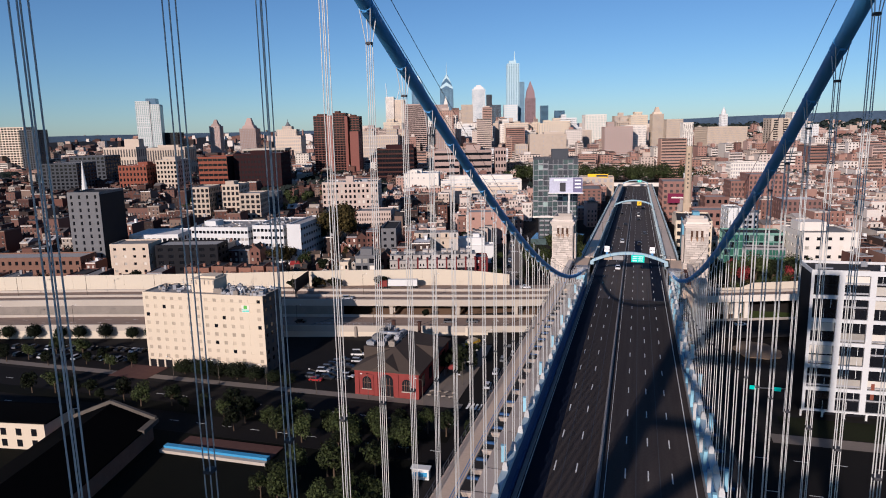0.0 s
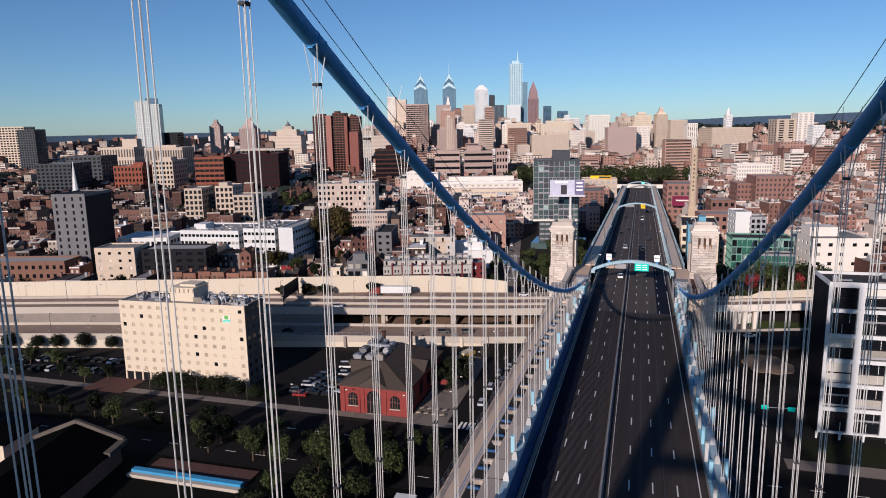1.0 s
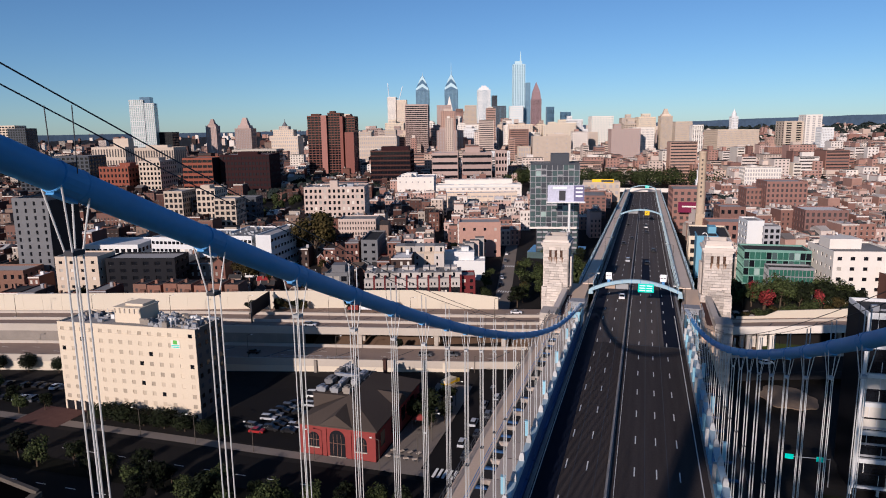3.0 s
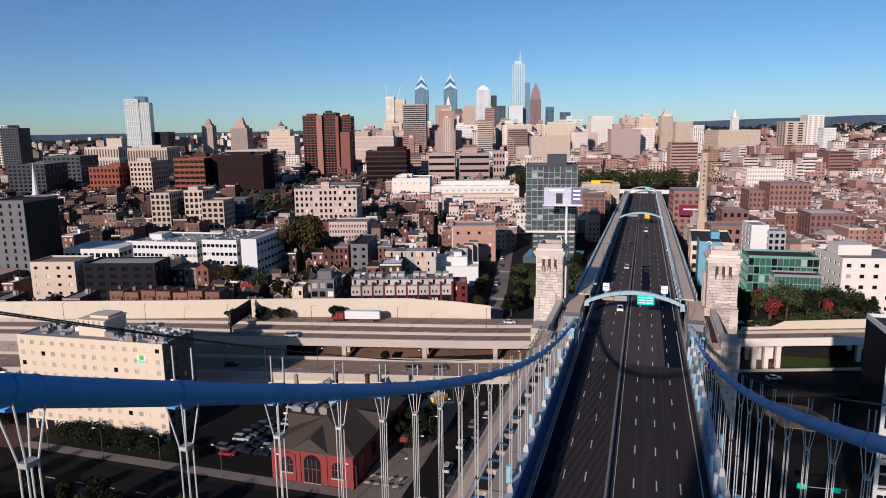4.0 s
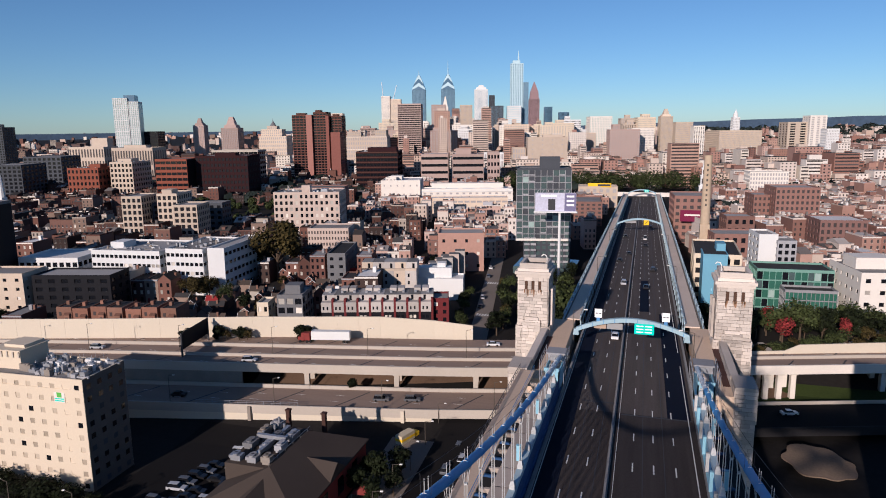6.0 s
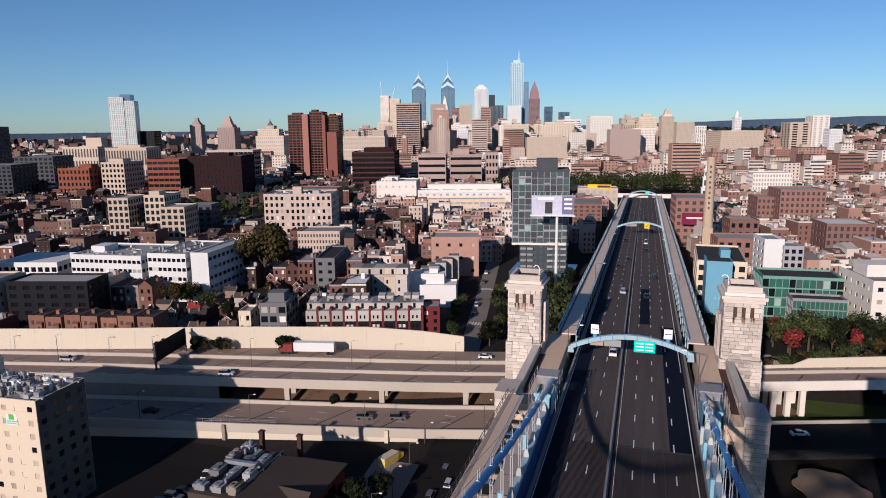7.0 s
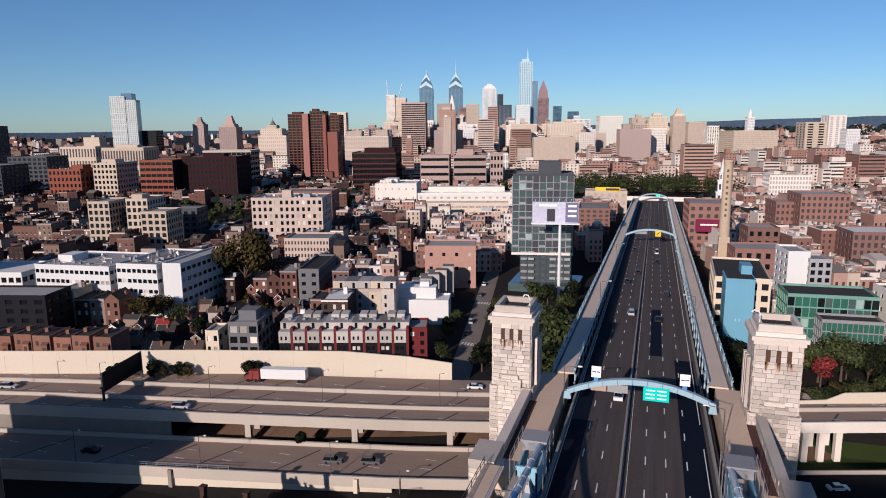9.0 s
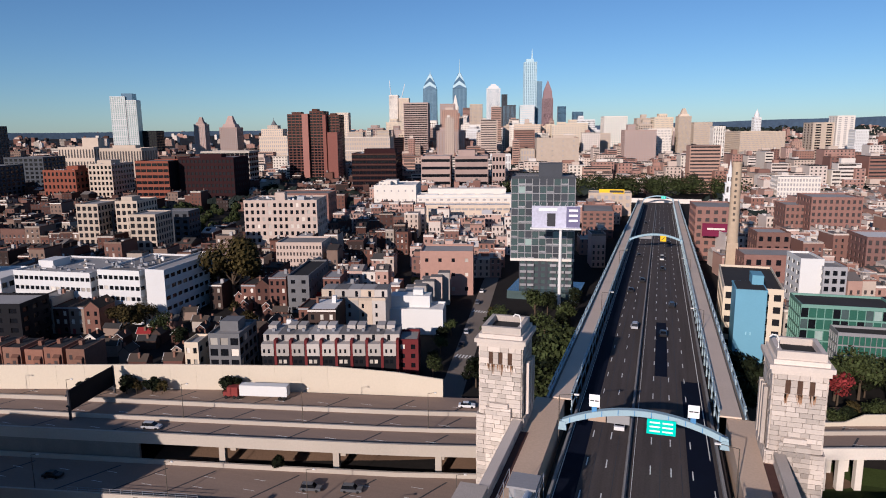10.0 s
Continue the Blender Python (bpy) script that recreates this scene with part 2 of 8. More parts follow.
# Left-hand house walls, lowered in tone for their shaded sides.
WALLS_MIX = mixed("row_house_walls", [(0.11, 0.052, 0.04), (0.07, 0.035, 0.028), (0.2, 0.14, 0.11), (0.14, 0.068, 0.052), (0.36, 0.31, 0.26), (0.04, 0.028, 0.025), (0.16, 0.088, 0.07), (0.08, 0.042, 0.035)])
FAR_MIX = mixed("far_building_walls", [(0.52, 0.42, 0.35), (0.42, 0.27, 0.21), (0.62, 0.56, 0.48), (0.34, 0.2, 0.16), (0.48, 0.36, 0.29), (0.58, 0.49, 0.42), (0.3, 0.17, 0.13), (0.66, 0.6, 0.54)])
LIGHT_MIX = mixed("dusty_row_house_walls", [(0.36, 0.22, 0.18), (0.26, 0.14, 0.11), (0.5, 0.41, 0.34), (0.42, 0.27, 0.22), (0.64, 0.58, 0.52), (0.2, 0.11, 0.09), (0.48, 0.34, 0.29), (0.58, 0.5, 0.44), (0.32, 0.19, 0.15)])
LIGHT_ROOFS = mixed("dusty_row_house_roofs", [(0.4, 0.36, 0.33), (0.16, 0.14, 0.13), (0.66, 0.63, 0.6), (0.28, 0.25, 0.23), (0.5, 0.46, 0.42), (0.08, 0.075, 0.07)])
ROOF_MIX = mixed("row_house_roofs", [(0.1, 0.09, 0.085), (0.035, 0.032, 0.031), (0.42, 0.4, 0.38), (0.06, 0.055, 0.05), (0.18, 0.16, 0.145), (0.025, 0.023, 0.023), (0.05, 0.043, 0.04)])
TRIM_MIX = mixed("painted_house_trim", [(0.7, 0.67, 0.62), (0.5, 0.45, 0.4), (0.2, 0.14, 0.11), (0.62, 0.58, 0.52), (0.28, 0.27, 0.26)])
TERRACE = mat("reddish_brown_brick", (0.22, 0.11, 0.078), 0.88, 0.2, 0.5, 0.2, own=0.12)
OLIVEROOF = mat("brown_red_shingle", (0.13, 0.068, 0.05), 0.9, 0.25, 0.8, 0.2)
# Far leaves are bluer, with the distance haze in their colour.
LEAFFAR = mat("hazed_far_leaves", (0.022, 0.03, 0.026), 0.9, 0.35, 6.0, 0.0)
# Lit copy of the rough grass: its green includes the sunlight.
GRASSLIT = mat("sunlit_rough_grass", (0.035, 0.05, 0.014), 0.95, 0.35, 1.5, 0.3, coarse=5)
BRONZE = mat("weathered_bronze_post", (0.1, 0.085, 0.07), 0.6, 0.15, 0.5, 0.0)
RUSTSTAIN = mat("rust_stained_granite", (0.3, 0.17, 0.1), 0.9, 0.3, 0.4, 0.2)
RUSTDARK = mat("dark_rust_stain", (0.085, 0.05, 0.035), 0.95, 0.4, 0.6, 0.2)
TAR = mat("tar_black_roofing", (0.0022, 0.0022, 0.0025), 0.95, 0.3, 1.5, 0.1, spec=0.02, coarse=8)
# Grass tone lowered for the riverside shade.
DARKGRASS = mat("shaded_riverside_planting", (0.004, 0.0045, 0.0028), 0.95, 0.4, 1.2, 0.3, spec=0.1, coarse=5)
CAR_PAINT = [mat("car_paint_" + n, c, 0.3, 0.02, 1.0, 0.0, spec=0.6) for n, c in (("black", (0.012, 0.012, 0.014)), ("silver", (0.42, 0.43, 0.45)), ("white", (0.7, 0.7, 0.7)), ("grey", (0.1, 0.105, 0.115)), ("red", (0.3, 0.02, 0.02)))]
HOUSE_MIX = mixed("town_house_walls", [(0.14, 0.068, 0.055), (0.09, 0.045, 0.036), (0.26, 0.19, 0.15), (0.17, 0.085, 0.066), (0.4, 0.35, 0.3), (0.06, 0.04, 0.034), (0.2, 0.115, 0.09)], by="object")
# The hills' haze is put into this blue-grey colour.
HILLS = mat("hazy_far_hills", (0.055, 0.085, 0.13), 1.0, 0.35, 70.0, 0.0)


# ---- mesh helpers ----
CUBE = ((0, 3, 2, 1), (4, 5, 6, 7), (0, 1, 5, 4), (1, 2, 6, 5), (2, 3, 7, 6), (3, 0, 4, 7))


class Geo:
    """Collects boxes, beams and rods into one mesh."""

    def __init__(self):
        self.v, self.f = [], []

    def hexa(self, pts):
        n = len(self.v)
        self.v.extend(pts)
        self.f.extend(tuple(n + i for i in q) for q in CUBE)
        return self

    def box(self, x0, x1, y0, y1, z0, z1):
        return self.hexa([(x0, y0, z0), (x1, y0, z0), (x1, y1, z0), (x0, y1, z0), (x0, y0, z1), (x1, y0, z1), (x1, y1, z1), (x0, y1, z1)])

    def frustum(self, x0, x1, y0, y1, z0, z1, dx, dy):
        return self.hexa([(x0, y0, z0), (x1, y0, z0), (x1, y1, z0), (x0, y1, z0),
                          (x0 + dx, y0 + dy, z1), (x1 - dx, y0 + dy, z1), (x1 - dx, y1 - dy, z1), (x0 + dx, y1 - dy, z1)])

    def beam(self, p, q, w, h, up=(0, 0, 1)):
        p, q = Vector(p), Vector(q)
        d = (q - p).normalized()
        s = d.cross(Vector(up))
        if s.length < 1e-4:
            s = d.cross(Vector((0, 1, 0)))
        s = s.normalized() * (w / 2)
        u = s.cross(d).normalized() * (h / 2)
        return self.hexa([tuple(a + b) for a, b in ((p, -s - u), (p, s - u), (q, s - u), (q, -s - u), (p, -s + u), (p, s + u), (q, s + u), (q, -s + u))])

    def rod(self, p, q, r0, r1=None, n=8, caps=True):
        p, q, r1 = Vector(p), Vector(q), r0 if r1 is None else r1
        d = (q - p).normalized()
        s = d.cross(Vector((0, 0, 1)) if abs(d.z) < 0.95 else Vector((0, 1, 0))).normalized()
        u = s.cross(d)
        k = len(self.v)
        for c, r in ((p, r0), (q, r1)):
            self.v.extend(tuple(c + (s * math.cos(2 * math.pi * i / n) + u * math.sin(2 * math.pi * i / n)) * r) for i in range(n))
        self.f.extend((k + i, k + (i + 1) % n, k + n + (i + 1) % n, k + n + i) for i in range(n))
        if caps:
            self.f.append(tuple(k + i for i in reversed(range(n))))
            self.f.append(tuple(k + n + i for i in range(n)))
        return self

    def tube(self, pts, r, n=10):
        k0 = len(self.v)
        pts = [Vector(p) for p in pts]
        for i, p in enumerate(pts):
            d = (pts[min(i + 1, len(pts) - 1)] - pts[max(i - 1, 0)]).normalized()
            s = d.cross(Vector((0, 0, 1))).normalized()
            u = s.cross(d)
            self.v.extend(tuple(p + (s * math.cos(2 * math.pi * a / n) + u * math.sin(2 * math.pi * a / n)) * r) for a in range(n))
        for i in range(len(pts) - 1):
            k = k0 + i * n
            self.f.extend((k + a, k + (a + 1) % n, k + n + (a + 1) % n, k + n + a) for a in range(n))
        return self

    def sweep(self, pts, w, h):
        """A continuous square bar through points that run along y."""
        n = len(self.v)
        for x, y, z in pts:
            self.v.extend([(x - w / 2, y, z - h / 2), (x + w / 2, y, z - h / 2), (x + w / 2, y, z + h / 2), (x - w / 2, y, z + h / 2)])
        for i in range(len(pts) - 1):
            a = n + 4 * i
            self.f.extend((a + k, a + (k + 1) % 4, a + 4 + (k + 1) % 4, a + 4 + k) for k in range(4))
        self.f.append((n + 3, n + 2, n + 1, n))
        self.f.append(tuple(n + 4 * (len(pts) - 1) + k for k in range(4)))
        return self

    def slab(self, rows):
        """A continuous bar through four-cornered cross-sections."""
        n = len(self.v)
        for r in rows:
            self.v.extend(r)
        for i in range(len(rows) - 1):
            a = n + 4 * i
            self.f.extend((a + k, a + (k + 1) % 4, a + 4 + (k + 1) % 4, a + 4 + k) for k in range(4))
        self.f.append((n + 3, n + 2, n + 1, n))
        self.f.append(tuple(n + 4 * (len(rows) - 1) + k for k in range(4)))
        return self

    def poly(self, pts, faces):
        n = len(self.v)
        self.v.extend(pts)
        self.f.extend(tuple(n + i for i in q) for q in faces)
        return self

    def strip(self, rows):
        """A sheet through rows of points."""
        n, w = len(self.v), len(rows[0])
        for r in rows:
            self.v.extend(r)
        for i in range(len(rows) - 1):
            for j in range(w - 1):
                a = n + i * w + j
                self.f.append((a, a + 1, a + w + 1, a + w))
        return self

    def mesh(self, name, material, smooth=False):
        me = bpy.data.meshes.new(name)
        me.from_pydata(self.v, [], self.f)
        me.materials.append(material)
        if smooth:
            me.polygons.foreach_set("use_smooth", [True] * len(me.polygons))
        me.update()
        return me

    def ob(self, name, material, parent=None, label="", smooth=False):
        o = new(name, self.mesh(name, material, smooth))
        o.parent = parent
        return tagged(o, label)


def thing(name, x, y, z, rz, label, category, group="", kind=""):
    root = new(name)
    root.empty_display_size = 1.0
    root.matrix_basis = pose(x, y, z, 0, 0, rz)
    return tagged(root, label, category, group, kind)


UNITS = {}


def piece(name, material, parent, c, s, rz=0.0, label=""):
    """One block of a repeated kind: all of one material share a mesh."""
    if material.name not in UNITS:
        UNITS[material.name] = Geo().box(-.5, .5, -.5, .5, -.5, .5).mesh("block", material)
    o = new(name, UNITS[material.name])
    o.parent = parent
    o.location, o.scale, o.rotation_euler = c, s, (0, 0, radians(rz))
    return tagged(o, label)


# ---- the lie of the land ----
# Beyond y 1600 the ground is raised to fit the camera's horizon.
def ground_z(y, x=-100.0):
    if x > -45:                                       # the cut that the lower highway runs in
        return float(np.interp(y, (-300, 225, 300, 318, 420, 770, 1600, 4700), (6, 6, 7, 13, 16, 20.5, 20.5, 74)))
    return float(np.interp(y, (-300, 225, 300, 420, 770, 1600, 4700), (6, 6, 13, 16, 20.5, 20.5, 74)))


def deck_z(y):
    return 37.5 - 0.0275 * (y - 238) if y < 238 else 37.5 - 0.0315 * (y - 238) if y < 770 else 20.74


MID = -0.75                        # the bridge's middle line
GRID = 14.0                        # the town's streets, turned from the bridge


# ---- ground, far hills ----
g = Geo()
ys = [-400, 100, 225, 262, 300, 318, 420, 600, 770, 1600, 4700]
g.strip([[(x, y, ground_z(y, x) - 0.05) for x in (-5600, -2000, -600, -250, -48, -44, 250, 600, 2000, 4300)] for y in ys])
ground = tagged(g.ob("ground", GROUND), "city ground of streets, yards and lots, raised towards the horizon", "ground", kind="structure")
rows = []
for i in range(81):
    a = radians(-62 + i * 1.25)
    rise = float(np.interp(-62 + i * 1.25, (-62, -42, -25, -5, 8, 25, 40), (84, 85, 87, 100, 126, 146, 150)))
    rise += 4 * noise.noise(Vector((i * 0.35, 0, 0))) + 2.5 * noise.noise(Vector((i * 1.3, 5, 0)))
    rows.append([(4650 * math.sin(a), 4650 * math.cos(a), 0), (4650 * math.sin(a), 4650 * math.cos(a), rise)])
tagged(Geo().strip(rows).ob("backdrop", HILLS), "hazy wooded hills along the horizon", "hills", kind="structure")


def sheet(name, material, x0, x1, y0, y1, up, label, category="pavement", n=10):
    rows = [[(x0, y, ground_z(y, x0) + up), (x1, y, ground_z(y, x0) + up)] for y in np.linspace(y0, y1, n)]
    return tagged(Geo().strip(rows).ob(name, material), label, category, kind="structure")


# ---- the bridge: road ----
def along(y0, y1, step):
    return [y0 + (y1 - y0) * i / max(1, round((y1 - y0) / step)) for i in range(max(1, round((y1 - y0) / step)) + 1)]


def ribbon(g, x0, x1, y0, y1, top, thick, step=20.0):
    """A slab that follows the deck's fall."""
    return g.slab([[(x0, y, deck_z(y) + top - thick), (x1, y, deck_z(y) + top - thick), (x1, y, deck_z(y) + top), (x0, y, deck_z(y) + top)] for y in along(y0, y1, step)])


road = tagged(ribbon(Geo(), -13.2, 12.2, -160, 200, 0, 1.2).ob("road", ASPHALT_SPAN), "dark asphalt roadway of the suspended span", "road", kind="structure")
tagged(ribbon(Geo(), -13.2, 12.2, 200, 900, 0, 1.2).ob("road", ASPHALT), "worn brownish asphalt roadway of the approach", "road", kind="structure")
g = Geo()
for x in (-8.8, -5.75, 0.95, 4.05, 7.25):
    y = 155.0 - 23 * 11.15
    while y < 760:
        zz = deck_z(y)
        ribbon(g, x - 0.09, x + 0.09, y, y + 3.0, 0.012, 0.008, 5)
        y += 11.15
lane = g.ob("lane_markings", WHITEPAINT, road, "dashed white lane lines")
tagged(lane, kind="stuff")
ribbon(Geo(), 10.05, 10.2, -160, 765, 0.012, 0.008).ob("edge_line", WHITEPAINT, road)
ribbon(Geo(), -12.5, -12.38, -160, 765, 0.012, 0.008).ob("edge_line", WHITEPAINT, road)
ribbon(Geo(), -1.7, -1.62, -160, 765, 0.012, 0.008).ob("edge_line", WHITEPAINT, road)
for x in (-10.9, -7.6, -4.4, 2.4, 5.6):
    ribbon(Geo(), x - 0.06, x + 0.06, -160, 765, 0.006, 0.003).ob("tar_seam", IRON, road, "dark tar seam")
# patch beyond the first sign arch; outer lane's dark strip is painted truss shadow
ribbon(Geo(), 6.6, 10.6, 199.8, 279, 0.008, 0.004).ob("asphalt_patch", ASPHALT_NEW_AND_SHADE, road, "fresh blackish asphalt patch")
ribbon(Geo(), -12.3, -9.35, -160, 760, 0.008, 0.004).ob("asphalt_patch", ASPHALT_NEW_AND_SHADE, road, "blackish strip painted for the truss's shadow on the outer lane")
ribbon(Geo(), 1.1, 3.85, 281, 330, 0.008, 0.004).ob("asphalt_patch", ASPHALT_NEW_AND_SHADE, road, "fresh blackish asphalt patch")
ribbon(Geo(), -9, -1.9, 204.3, 204.8, 0.009, 0.004).ob("expansion_joint", IRON, road, "dark steel expansion joint")
ribbon(Geo(), -1.5, 10.9, 199.2, 199.7, 0.009, 0.004).ob("expansion_joint", IRON, road, "dark steel expansion joint")

barrier = thing("median_barrier", 0, 0, 0, 0, "grey movable concrete median barrier on the roadway", "barrier")
g = Geo()
for k in range(0, 308):
    y = -150 + k * 3.0
    za, zb = deck_z(y), deck_z(y + 2.94)
    g.hexa([(-2.9, y, za), (-2.3, y, za), (-2.3, y + 2.94, zb), (-2.9, y + 2.94, zb), (-2.72, y, za + 0.85), (-2.48, y, za + 0.85), (-2.48, y + 2.94, zb + 0.85), (-2.72, y + 2.94, zb + 0.85)])
tagged(g.ob("barrier_block", BARRIER, barrier), kind="stuff")
for x in (-13.05, 11.15):
    o = ribbon(Geo(), x, x + 0.4, -160, 765, 0.8, 0.8).ob("roadside_kerb", BARRIER)
    tagged(o, "low concrete parapet along the bridge roadway", "kerb", "kerbs of the bridge", "structure")

# ---- stiffening trusses, tracks and walkways of the suspended span ----
PANEL = 5.82
HANG = [48.2 + PANEL * k for k in range(-26, 27)]


def truss(x, side):
    t = thing("stiffening_truss", 0, 0, 0, 0, "blue-painted riveted steel truss beside the roadway", "truss", "stiffening trusses")
    # Top chord is paler: the sunlight on it is in the colour.
    for nm, off, w, h in (("top_chord", 4.5, 0.85, 0.75), ("bottom_chord", -3.5, 0.8, 0.7)):
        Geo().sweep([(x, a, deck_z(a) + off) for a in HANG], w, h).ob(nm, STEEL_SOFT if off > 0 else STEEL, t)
    for i, a in enumerate(HANG):
        if a < -12:
            continue
        z = deck_z(a)
        piece("vertical", STEEL_PALE, t, (x, a, z + 0.9), (0.5, 0.55, 7.6))
        piece("hanger_post", STEEL_PALE if i % 2 else STEEL_GREY, t, (x + (0.1 if side < 0 else -0.62), a + 0.3, z + 3.4), (0.6, 0.6, 2.9))
        # One paint: navy keeps the left's shade, blue and pale the right's light.
        piece("inner_panel", BLUE_SHADE if side < 0 else STEEL if i % 3 else STEEL_PALE, t, (x - side * 0.42, a + PANEL / 2, z + 2.0 - 0.0275 * PANEL / 2), (0.1, PANEL - 0.12, 4.1))
        piece("ledge", BLUE_SHADE if side < 0 else STEEL_PALE, t, (x - side * 0.6, a + PANEL / 2, z + 1.95 - 0.0275 * PANEL / 2), (0.5, PANEL - 0.5, 0.12))
        if side < 0:
            piece("cover_plate", DECKPLATE, t, (x - 1.6, a + PANEL / 2, z + 4.62 - 0.0275 * PANEL / 2), (2.4, PANEL - (0.9 if i % 2 else 0.1), 0.1))
        if i + 1 < len(HANG):
            b = HANG[i + 1]
            p, q = ((x, a, z + 4.3), (x, b, deck_z(b) - 3.3)) if i % 2 else ((x, a, z - 3.3), (x, b, deck_z(b) + 4.3))
            Geo().beam(p, q, 0.36, 0.5, (1, 0, 0)).ob("diagonal", STEEL, t)
        # outrigger over the track, with its bracket
        if side < 0:
            Geo().beam((x, a, z + 4.15), (x - 6.6, a, z + 3.95), 0.4, 0.6).beam((x - 0.3, a, z + 1.2), (x - 3.4, a, z + 3.9), 0.25, 0.3).ob("outrigger", DECKPLATE, t)
        Geo().beam((x, a, z - 0.3), (x + side * (6.6 if side < 0 else 3.2), a, z - 0.3), 0.4, 0.7).ob("floor_beam", BLUE_SHADE, t)
    return t


CX = (-13.7, 11.9)                  # the two cable planes
truss(CX[0], -1)
truss(CX[1], 1)
for side in (-1, 1):
    e0, e1 = sorted((MID + side * 14.3, MID + side * (20.2 if side < 0 else 17.4)))
    o = ribbon(Geo(), e0, e1, -160, 206, -0.3, 0.3).ob("track_bed", TRACKBED)
    tagged(o, "dark ballasted railway track beside the truss", "track", "tracks of the bridge", "structure")
    for r in (15.6, 17.1):
        ribbon(Geo(), MID + side * r - 0.05, MID + side * r + 0.05, -160, 206, -0.13, 0.16).ob("rail", IRON, o)
    if side > 0:
        continue
    e0, e1 = sorted((MID + side * 17.5, MID + side * 20.4))
    wk = tagged(ribbon(Geo(), e0, e1, -160, 206, 4.55, 0.25).ob("walkway", TANPAVE), "tan concrete footway raised over the tracks", "footway", "footways of the bridge", "structure")
    fence = thing("footway_fence", 0, 0, 0, 0, "dark iron railing along the bridge footway", "railing", "railings of the bridge")
    for xx in (17.55, 20.35):
        ribbon(Geo(), MID + side * xx - 0.04, MID + side * xx + 0.04, -160, 206, 5.75, 0.08).ob("top_rail", IRON if xx > 18 else STEEL, fence)
        ribbon(Geo(), MID + side * xx - 0.03, MID + side * xx + 0.03, -160, 206, 5.15, 0.05).ob("middle_rail", IRON if xx > 18 else STEEL, fence)
    g = Geo()
    for k in range(86):
        y = 10 + k * 2.3
        g.box(MID + side * 20.3, MID + side * 20.4, y, y + 0.1, deck_z(y) + 4.5, deck_z(y) + 5.75)
    tagged(g.ob("fence_post", IRON, fence), kind="stuff")


# ---- main cables and suspenders ----
def cable_z(y):
    if y > 200:
        return 46.59 - 0.16 * (y - 200)
    return 0.0010275 * (y - 110) ** 2 - 0.32265 * (y - 110) + 67.3


def main_cable(x):
    c = thing("main_cable", 0, 0, 0, 0, "thick blue-painted main suspension cable", "cable", "main cables")
    yy = along(-13, 191, 3.0)
    Geo().tube([(x, y, cable_z(y)) for y in yy], 0.42, 18).ob("cable", CABLE, c, smooth=True)
    Geo().tube([(x, y, cable_z(y)) for y in along(190.5, 214, 2.0)], 0.45, 18).ob("cable_sleeve", SLEEVE, c, "pale grey wrapped cable end", smooth=True)
    for k in range(4):
        y = 192.5 + 3.2 * k
        Geo().rod((x, y, cable_z(y)), (x, y + 0.25, cable_z(y + 0.25)), 0.5, n=16).ob("sleeve_collar", SLEEVE, c)
    for y in HANG:
        if y < -10 or y > 201:
            continue
        s = (cable_z(y + 0.5) - cable_z(y - 0.5))
        d = Vector((0, 1, s)).normalized()
        p = Vector((x, y, cable_z(y)))
        n = Vector((0, -d.z, d.y))
        g = Geo().rod(p - d * 0.45, p + d * 0.45, 0.44, n=18)
        for e in (-0.4, 0.4):
            g.rod(p + d * (e - 0.03), p + d * (e + 0.03), 0.455, n=18)
        g.beam(p - d * 0.4 - n * 0.45, p + d * 0.4 - n * 0.45, 0.26, 0.1)
        band = g.ob("cable_band", CABLE, c)
        Geo().beam(p - d * 0.5 + n * 0.43, p - d * 0.42 + n * 0.43, 0.3, 0.05).ob("band_clip", WHITEPAINT, band, "small white clip")
        if y > 70:
            for e in (-0.5, 0.5):
                q = p + d * e + n * 0.45
                Geo().rod(tuple(q), (q.x, q.y, q.z + 1.15), 0.035, n=5).ob("clip_post", STEEL_GREY, band)
    for e in (-0.55, 0.55):
        pts = [(x + e, y, cable_z(y) + 1.95) for y in along(-13, 200, 6)]
        Geo().tube(pts, 0.022, 5).ob("guide_rope", IRON, c, "thin steel guide rope above the cable")
    for y in HANG[3::4]:
        if -10 < y < 200:
            for e in (-0.45, 0.45):
                Geo().rod((x + e * 0.9, y, cable_z(y) + 0.2), (x + e, y, cable_z(y) + 1.95), 0.015, n=5).ob("rope_post", IRON, c)
    return c


def suspender(x, y):
    zc, zt = cable_z(y), deck_z(y) + 4.9
    if zc - zt < 1.0:
        return
    s = thing("suspender", x, y, zt, 0, "grey steel suspender ropes hanging from the main cable", "suspender", "suspenders")
    h = zc - zt
    top = max(0.3, h - 1.9)
    for dx in (-0.13, 0.13):
        for dy in (-0.17, 0.17):
            g = Geo().rod((dx, dy, 0), (dx, dy, top), 0.027, n=6)
            g.rod((dx, dy, top), (dx * 2.6, dy * 2.9, h - 0.05), 0.027, n=6)
            g.ob("rope", ROPE, s)
    if h > 14:
        zz = h * 0.51
        Geo().box(-0.16, 0.16, -0.2, 0.2, zz - 0.07, zz + 0.07).ob("spacer", IRON, s)
    if h > 3:
        Geo().box(-0.16, 0.16, -0.2, 0.2, top - 0.07, top + 0.07).ob("clamp", STEEL_GREY if y > 60 else IRON, s)
    Geo().box(-0.35, 0.35, -0.5, 0.5, -0.5, 0.5).frustum(-0.35, 0.35, -0.5, 0.5, 0.5, 1.0, 0.15, 0.28).ob("socket", STEEL_GREY, s)


for x in CX:
    main_cable(x)
    for y in HANG:
        if -5 < y < 201:
            suspender(x, y)
